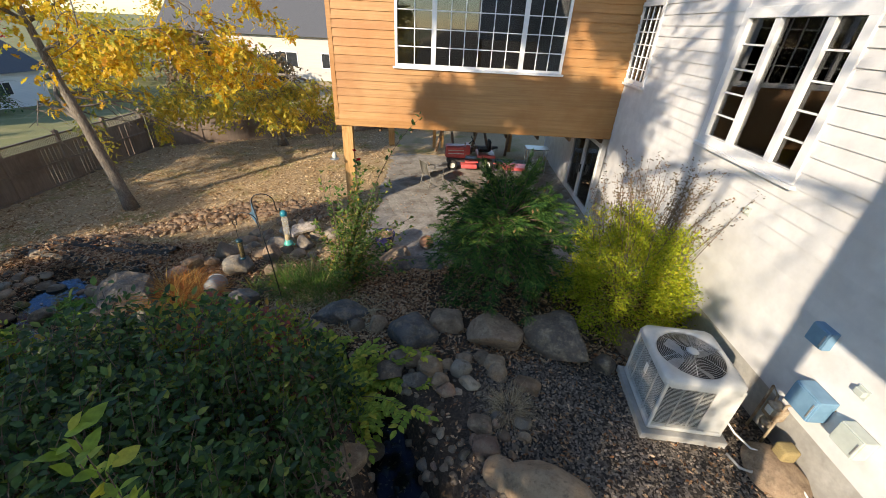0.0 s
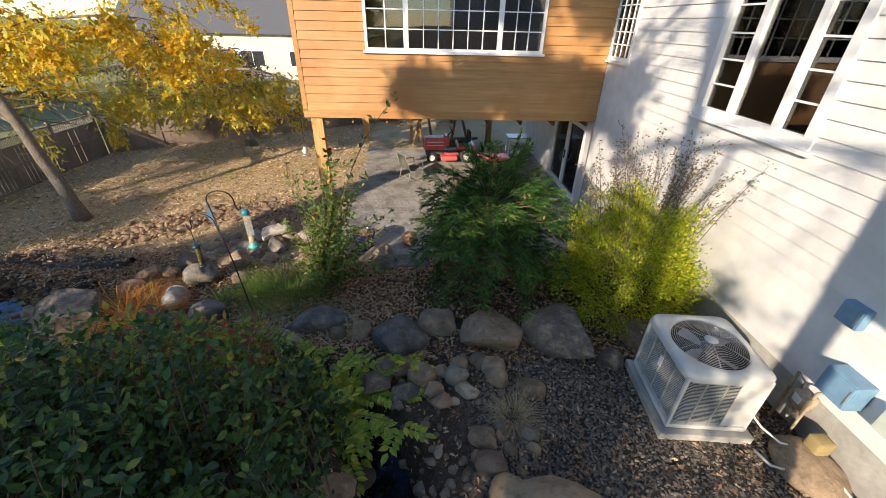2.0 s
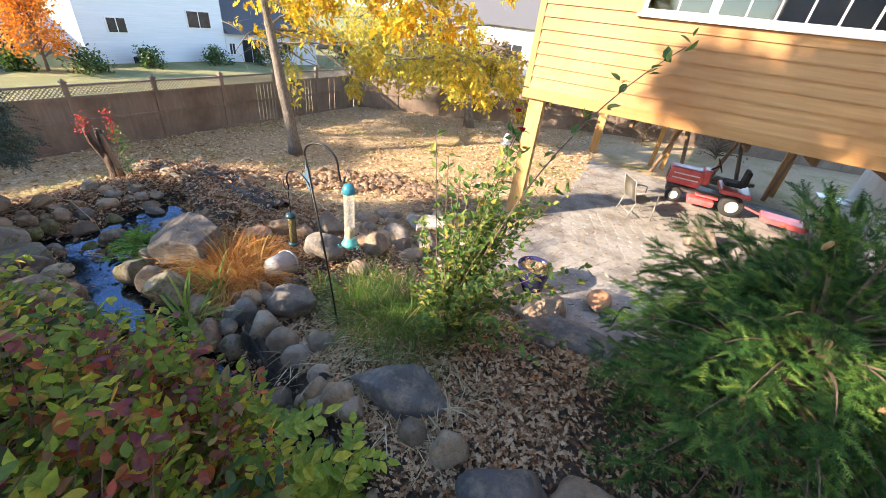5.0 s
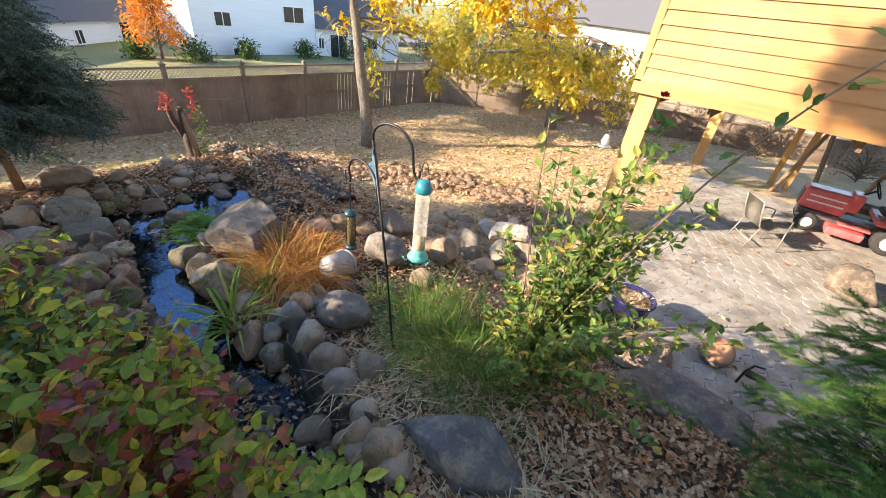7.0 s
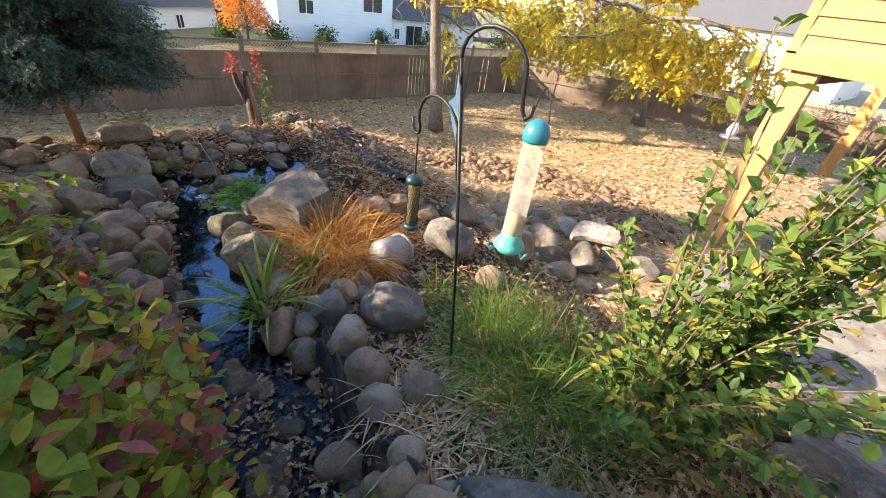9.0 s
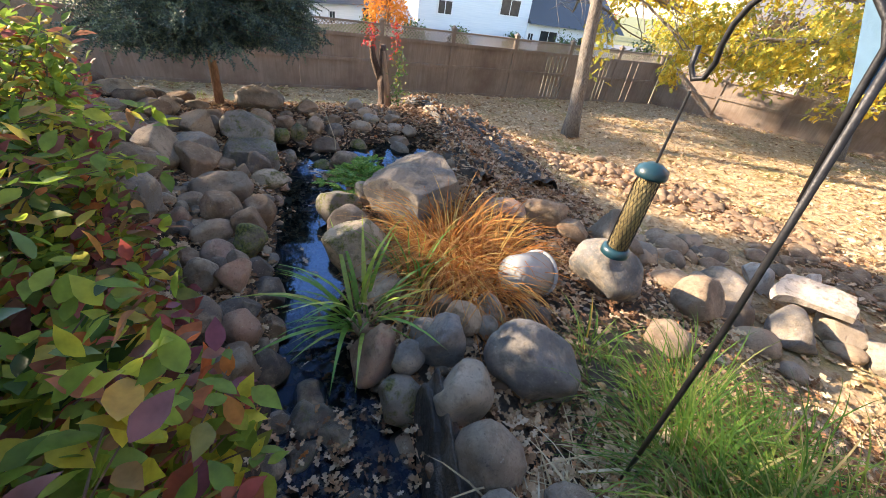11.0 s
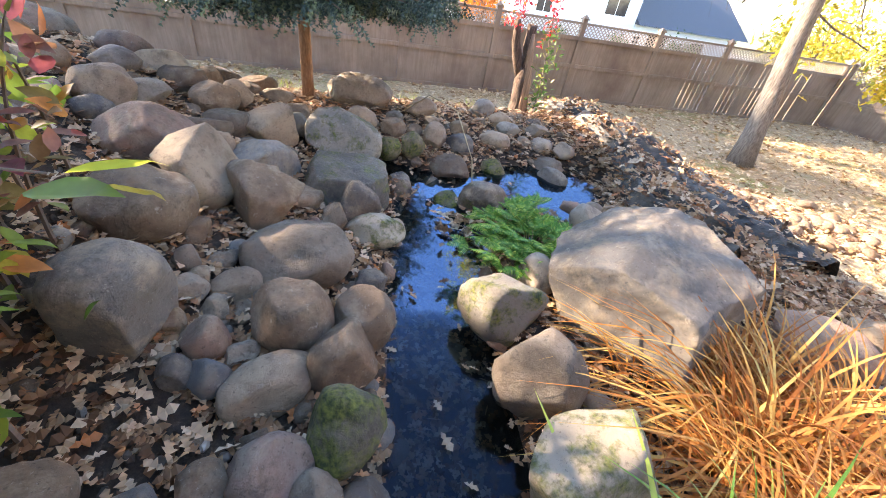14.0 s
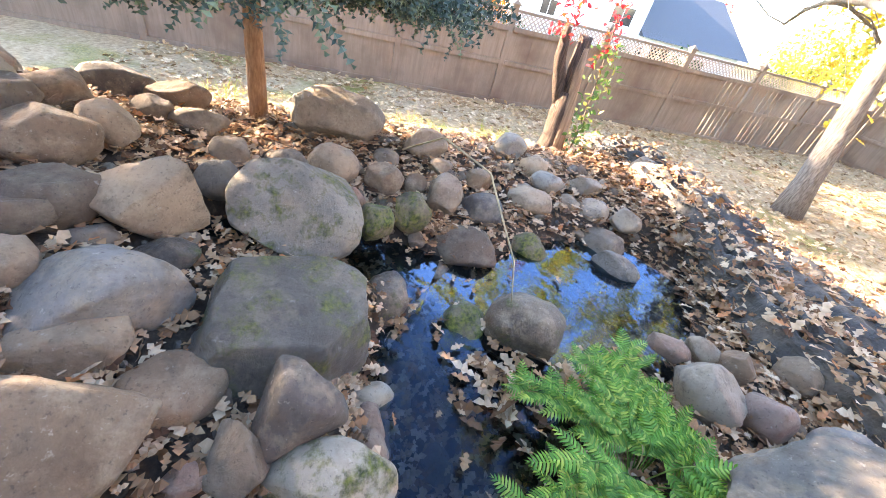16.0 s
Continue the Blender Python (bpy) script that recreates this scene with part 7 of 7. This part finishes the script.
def plume(n=11):
    """A feathery frond along +x: slim toothed leaflets in pairs, longest in the middle."""
    v, f = [], []
    for k in range(n):
        u = (k + .5) / n
        half = .24 * math.sin(math.pi * min(1, u * .9 + .12)) + .03
        for side in (-1, 1):
            i = len(v)
            v += [(u - .035, 0, 0), (u + .03, 0, 0), (u + .1, side * half * .55, .02), (u + .12, side * half, -.03), (u + .03, side * half * .6, .01)]
            f.append((i, i + 1, i + 2, i + 3, i + 4))
    i = len(v)
    v += [(0, -.012, 0), (0, .012, 0), (1.05, 0, -.01)]
    f.append((i, i + 1, i + 2))
    return v, f


def fern_clump():
    t = thing("fern_clump", "bright green feathery plant at the pool's edge", "plant", (-5.82, 4.82, .28))
    r2, rng = random.Random(61), np.random.default_rng(61)
    bm, at, aim = bmesh.new(), [], []
    for k in range(36):
        a, r = r2.uniform(0, 2 * math.pi), r2.uniform(.1, .44)
        e = Vector((math.cos(a) * r, math.sin(a) * r * 1.15, r2.uniform(.02, .17)))
        run = arc((e.x * .1, e.y * .1, 0), (e.x * .5, e.y * .5, .2), e, 9)
        tube(run, .0025, 3, bm)
        for i in range(3, 10, 2):
            for s in (-1, 0, 1):
                at.append(run[i])
                aim.append((math.cos(a) * .8 - s * math.sin(a), math.sin(a) * .8 + s * math.cos(a), r2.uniform(-.15, .4)))
    part("stemwork", bm, GRASS, t)
    part("frondwork", scatter("frondwork", plume(), at, aim, rng.uniform(.07, .13, len(at)), FERN, rng, .7), FERN, t)


fern_clump()


def bare_wand():
    t = thing("bare_wand", "thin bare stem arching over the pool", "twig", (0, 0, 0))
    part("stem", tube([(-7.6, 4.25, .5), (-7.3, 4.4, .72), (-6.95, 4.55, .72), (-6.6, 4.62, .5), (-6.45, 4.62, .3)], [.006, .005, .005, .004, .003], 5), STRAW, t, "", True)


bare_wand()


# ---- fallen leaves and gravel ----
def litter(name, label, seed, count, spot, size, mat=DRY_LEAF, lift=.012, level=None):
    r2, rng = random.Random(seed), np.random.default_rng(seed)
    at, aim = [], []
    for _ in range(count):
        x, y = spot(r2)
        z = height(x, y) if level is None else level(x, y)
        at.append((x, y, z + lift + r2.random() * .02))
        a = r2.uniform(0, 2 * math.pi)
        aim.append((math.cos(a), math.sin(a), r2.gauss(0, .25)))
    whole(name, scatter(name, "oak", at, aim, np.array([size * r2.uniform(.5, 1.2) for _ in at]), mat, rng, 1.1), mat, label, "leaves", kind="stuff")


litter("leaf_litter", "brown fallen oak leaves over the rocky bank", 71, 30000, lambda r: (r.uniform(-9, -2.5), r.uniform(1.8, 7.4)), .072)
litter("leaf_litter", "brown fallen leaves in the planting bed by the patio", 72, 15000, lambda r: (r.uniform(-3.2, 4.1), r.uniform(4.2, 7.7)), .075)
litter("leaf_litter", "tan fallen leaves over the yard", 73, 20000, lambda r: (r.uniform(-12.6, -2.4), 7.2 + 13 * r.random() ** 1.4), .11, LAWN_LEAF)
litter("leaf_litter", "tan fallen leaves along the fence", 74, 6000, lambda r: (r.uniform(-12.6, -8.4), r.uniform(1, 9)), .11, LAWN_LEAF)
litter("leaf_litter", "scattered leaves on the gravel and creek stones", 75, 2400, lambda r: (r.uniform(-1.2, 4.1), r.uniform(1.6, 4.6)), .06)
litter("leaf_litter", "leaves blown along the edge of the patio", 76, 420, lambda r: (-2.2 + 6.2 * r.random() ** 2, r.uniform(7.6, 15)), .08, level=lambda x, y: -.1)
litter("leaf_litter", "pale leaves floating on the creek", 77, 200, lambda r: (r.uniform(-6.9, -2.2), r.uniform(3.9, 5.1)), .065, lift=0, level=lambda x, y: max(creek_at(x, y)[1] + .008, height(x, y)))


litter("leaf_litter", "brown leaves caught between the bank boulders", 88, 9000, lambda r: (r.uniform(-8.2, -4.0), r.uniform(2.7, 6.4)), .062, lift=.03)


def liner_leaves():
    r2, rng = random.Random(81), np.random.default_rng(81)
    spots = [v for v in LINER_SPOTS if v[0] < -5]
    at = np.array([r2.choice(spots) for _ in range(2200)]) + rng.normal(0, .03, (2200, 3)) * np.array([1, 1, 0]) + np.array([0, 0, .015])
    aim = unit(rng, 2200) * np.array([1, 1, .35])
    whole("leaf_litter", scatter("leaf_litter", "oak", at, aim, .085 * rng.uniform(.5, 1.2, 2200), DRY_LEAF, rng, 1.2), DRY_LEAF, "brown leaves lying on the pond liner", "leaves", kind="stuff")


liner_leaves()
litter("leaf_litter", "raft of pale leaves floating in the pool", 82, 90, lambda r: (-6.25 + r.gauss(0, .13), 4.55 + r.gauss(0, .12)), .1, lift=0, level=lambda x, y: creek_at(x, y)[1] + .008)
litter("leaf_litter", "leaves on the shallow edge of the pool", 83, 160, lambda r: (r.uniform(-6.3, -5.85), r.uniform(4.75, 5.25)), .1, lift=.01, level=lambda x, y: max(.22, height(x, y)))
litter("leaf_litter", "pale dry leaves thick in the bed beside the grass", 84, 5200, lambda r: (r.uniform(-2.9, -.2), r.uniform(4.5, 6.6)), .085)
litter("leaf_litter", "dark wet leaves caught between the creek stones", 85, 700, lambda r: in_creek(r), .07, lift=.0, level=lambda x, y: creek_at(x, y)[1] + .012)


def straw_stalks():
    r2, rng = random.Random(86), np.random.default_rng(86)
    at = [(x, y, height(x, y) + .02 + .03 * r2.random()) for x, y in ((r2.uniform(-2.9, -1.0), r2.uniform(4.6, 5.5)) for _ in range(650))]
    a = rng.uniform(0, 2 * math.pi, 650)
    whole("dry_stalks", scatter("dry_stalks", "blade", at, np.stack([np.cos(a), np.sin(a), rng.normal(.05, .12, 650)], axis=1), rng.uniform(.15, .4, 650), STRAW, rng, .6), STRAW, "pale dry grass stalks lying in the bed", "dry stalks", kind="stuff")


straw_stalks()
litter("leaf_litter", "brown leaves over the stone edging", 80, 3800, lambda r: wall_line(r), .09, lift=.05)
litter("leaf_litter", "leaves caught in the liner folds", 78, 5200, lambda r: (r.uniform(-8.6, -5.2), r.uniform(5.8, 7.5)), .08, lift=.07)


def gravel():
    r2 = random.Random(79)
    bm = bmesh.new()
    bmesh.ops.create_icosphere(bm, subdivisions=1, radius=1)
    v0 = np.array([v.co for v in bm.verts])
    bm.verts.index_update()
    f0 = [[v.index for v in f.verts] for f in bm.faces]
    bm.free()
    for seed, count, spot, mat, label in ((1, 4200, lambda: (r2.uniform(.7, 4.15), r2.uniform(1.6, 4.5)), GRAVEL_MIX, "mixed brown and grey gravel round the air conditioner"),
                                          (2, 1800, lambda: (r2.uniform(-8.2, -3.0), r2.uniform(2.6, 6.0)), GRAVEL_MIX, "small gravel between the creek boulders")):
        verts, faces = [], []
        for _ in range(count):
            x, y = spot()
            s = r2.uniform(.008, .022)
            m = np.array(pose(x, y, height(x, y) + s * .3, r2.uniform(0, 360), r2.uniform(0, 360), 0) @ Matrix.Diagonal((s * r2.uniform(.8, 1.5), s, s * .7, 1)))
            k = len(verts)
            verts += list(v0 @ m[:3, :3].T + m[:3, 3])
            faces += [[i + k for i in q] for q in f0]
        whole("gravel", mesh_of("gravel", verts, faces, mat), mat, label, "gravel", kind="stuff")


GRAVEL_MIX = surface("mixed_gravel", (.05, .04, .032), (.27, .23, .19), 8, .85, .2, 90, .6, by="island")
gravel()


# ---- beyond the fence ----
def far_window(parent, m, u, v, w, h):
    win = part("window", flat(m, u - w / 2 - .08, u + w / 2 + .08, v - .08, v + h + .08, -.05, .05), TRIM, parent, "white-framed window")
    part("pane", flat(m, u - w / 2, u - .03, v, v + h, .051, .06), DARK_GLASS, win)
    part("pane", flat(m, u + .03, u + w / 2, v, v + h, .051, .06), DARK_GLASS, win)


DARK_GLASS = surface("dark_window_glass", (.02, .022, .025), (.05, .055, .06), 3, .08, 0)


def gable(x0, x1, y0, y1, z0, z1, along, over=.5):
    """A pitched roof over a rectangle, ridge along x or y."""
    x0, x1, y0, y1 = x0 - over, x1 + over, y0 - over, y1 + over
    if along == "y":
        xm = (x0 + x1) / 2
        v = [(x0, y0, z0), (x1, y0, z0), (x1, y1, z0), (x0, y1, z0), (xm, y0, z1), (xm, y1, z1)]
        f = [(0, 4, 5, 3), (1, 2, 5, 4), (0, 1, 4), (3, 5, 2), (0, 3, 2, 1)]
    else:
        ym = (y0 + y1) / 2
        v = [(x0, y0, z0), (x1, y0, z0), (x1, y1, z0), (x0, y1, z0), (x0, ym, z1), (x1, ym, z1)]
        f = [(0, 1, 5, 4), (3, 4, 5, 2), (0, 4, 3), (1, 2, 5), (0, 3, 2, 1)]
    return mesh_of("roof", v, f, SHINGLE)


def neighbours():
    east = lambda x: Matrix(((0, 0, 1, x), (1, 0, 0, 0), (0, 1, 0, 0), (0, 0, 0, 1)))
    a = thing("neighbour_house", "white two-storey house with a grey roof beyond the fence", "house", (0, 0, 0))
    part("wall", box(-42, -31, 13.4, 22.0, -5, 3.4), NEIGHBOUR, a)
    part("roof", gable(-42, -31, 13.4, 22.0, 3.4, 6.6, "y"), SHINGLE, a)
    part("wall", box(-40, -30.9, 22.0, 30.5, -5, .45), NEIGHBOUR, a, "lower white wing")
    part("roof", gable(-40, -30.9, 22.5, 30.5, .45, 3.6, "y"), SHINGLE, a, "dark grey roof of the lower wing")
    for u, v, w, h in ((15.3, .35, .95, .75), (20.3, .75, 1.5, .95), (16.3, -1.6, 1.2, .6)):
        far_window(a, east(-31), u, v, w, h)
    far_window(a, east(-30.9), 24.0, -1.7, 1.5, 1.75)
    far_window(a, east(-30.9), 22.4, -.9, .4, .7)
    far_window(a, east(-30.9), 27.4, -.9, 1.0, .75)
    b = thing("neighbour_house", "white house with blue-grey roof and dark wooden deck beyond", "house", (-33.5, 6.9, 0), 40)
    part("wall", box(-11, 0, 0, 9.6, -5, -.1), NEIGHBOUR, b)
    part("roof", gable(-11, 0, 0, 9.6, -.1, 4.4, "y"), SHINGLE, b)
    part("wall", box(-10, -.9, -9, -.005, -5, -.7), NEIGHBOUR, b, "lower white wing")
    part("roof", gable(-10, -.9, -9, -.6, -.7, 3.0, "y"), SHINGLE, b)
    far_window(b, east(0), 1.8, -1.3, .5, .7)
    far_window(b, east(0), 6.0, -2.2, 1.7, 1.9)
    deck = part("deck", box(.005, 1.8, 3.6, 8.6, -2.7, -2.5), DARKWOOD, b, "dark wooden deck")
    part("deck_rail", box(1.7, 1.8, 3.6, 8.6, -1.6, -1.5), DARKWOOD, deck)
    for k in range(26):
        part("baluster", box(1.73, 1.77, 3.65 + k * .195, 3.7 + k * .195, -2.5, -1.6), DARKWOOD, deck)
    for y in (3.7, 6.1, 8.5):
        part("deck_post", box(1.65, 1.8, y - .08, y + .08, -5, -1.45), DARKWOOD, deck)
    c = thing("neighbour_house", "beige house with a brown-grey roof behind the back fence", "house", (0, 0, 0))
    part("wall", box(-30, -7, 44, 54, -3, 3.0), BEIGE, c)
    part("roof", gable(-30, -7, 44, 54, 3.0, 7.5, "x"), SHINGLE, c)
    south = Matrix(((1, 0, 0, 0), (0, 0, -1, 44), (0, 1, 0, 0), (0, 0, 0, 1)))
    for u, v, w, h in ((-22, .2, 1.8, 1.3), (-17.5, .2, 2.2, 1.3), (-13, .2, 1.6, 1.3), (-26, .2, 1.6, 1.3)):
        far_window(c, south, u, v, w, h)
    d = thing("neighbour_house", "low house with a dark roof across the street", "house", (0, 0, 0))
    part("wall", box(-60, -48, 30, 44, -6, -1.2), NEIGHBOUR, d)
    part("roof", gable(-60, -48, 30, 44, -1.2, 3.4, "y"), SHINGLE, d)
    whole("road", box(-46, -41.5, 9.4, 60, -1.9, -1.52), ASPHALT, "grey asphalt street beyond the fence", "road", kind="structure")
    whole("driveway", box(-41.4, -27, 10.4, 14, -1.8, -1.5), ASPHALT, "grey driveway between the neighbours' houses", "driveway", kind="structure")


neighbours()


def clump_tree(name, label, x, y, z, h, r, mat, seed, n=2600, size=.3, trunk=True, category="tree"):
    t = thing(name, label, category, (x, y, z))
    rng, r2 = np.random.default_rng(seed), random.Random(seed)
    bm = bmesh.new()
    tube([(0, 0, 0), (.05, 0, h * .35), (0, .05, h * .8)], [.05 * h * .4, .04 * h * .4, .01], 7, bm)
    ends = []
    for k in range(34):
        a, u = r2.uniform(0, 2 * math.pi), r2.uniform(.25, .95)
        e = Vector((math.cos(a) * r * r2.uniform(.4, 1) * (1.15 - u * .7), math.sin(a) * r * r2.uniform(.4, 1) * (1.15 - u * .7), h * u))
        tube(arc((0, 0, h * u * .6), (e.x * .4, e.y * .4, h * u * .9), e, 4), [.03, .025, .02, .012, .006], 4, bm)
        ends.append(e)
    part("trunk", bm, TWIG, t)
    ends = np.array(ends)
    at = ends[rng.integers(0, len(ends), n)] + rng.normal(0, r * .2, (n, 3))
    at[:, 2] = np.maximum(at[:, 2], .05)
    part("crown", scatter("crown", "simple", at, unit(rng, n), size * rng.uniform(.6, 1.2, n), mat, rng, 1.5), mat, t)
    return t


clump_tree("orange_tree", "small tree in bright orange autumn leaf beyond the fence", -29.5, 11.0, -1.6, 4.6, 1.5, ORANGE_LEAF, 101, 3000, .22)
for k, (x, y, h, r) in enumerate(((-28.5, 12.5, 1.3, 1.0), (-29.5, 16.0, 1.2, .9), (-29.6, 20.4, 1.2, 1.0), (-29, 24.5, 1.6, 1.2), (-28, 31, 1.8, 1.4), (-30, 10.0, 1.0, .8))):
    clump_tree("clipped_bush", "dark evergreen bush by the neighbour's house", x, y, -1.6, h, r, BUSH_LEAF, 110 + k, 900, .2, category="bush")
for k, (x, y, h, r, m, word) in enumerate(((-60, 12, 9, 4, BLUE_NEEDLE, "dark green"), (-70, 60, 9, 5, RED_LEAF, "red autumn"), (-64, 52, 8, 4, ORANGE_LEAF, "orange autumn"), (-40, 62, 9, 5, OAK_LEAF, "yellow autumn"), (-22, 36, 5, 3, RUSSET_LEAF, "russet"), (-34, 42, 6, 4, OAK_LEAF_FAR, "yellow-green"), (-15, 33, 3.5, 2.5, RUSSET_LEAF, "bare russet"))):
    clump_tree("street_tree", "%s tree in the distance" % word, x, y, -2, h, r, m, 130 + k, 2600, .45)
for k, (x, y) in enumerate(((-3.6, 20.5), (-1.4, 20.8), (1.2, 20.6))):
    clump_tree("hedge_shrub", "brown half-bare shrub behind the patio", x, y, -.3, 1.4, .9, RUSSET_LEAF, 150 + k, 700, .09, category="shrub")
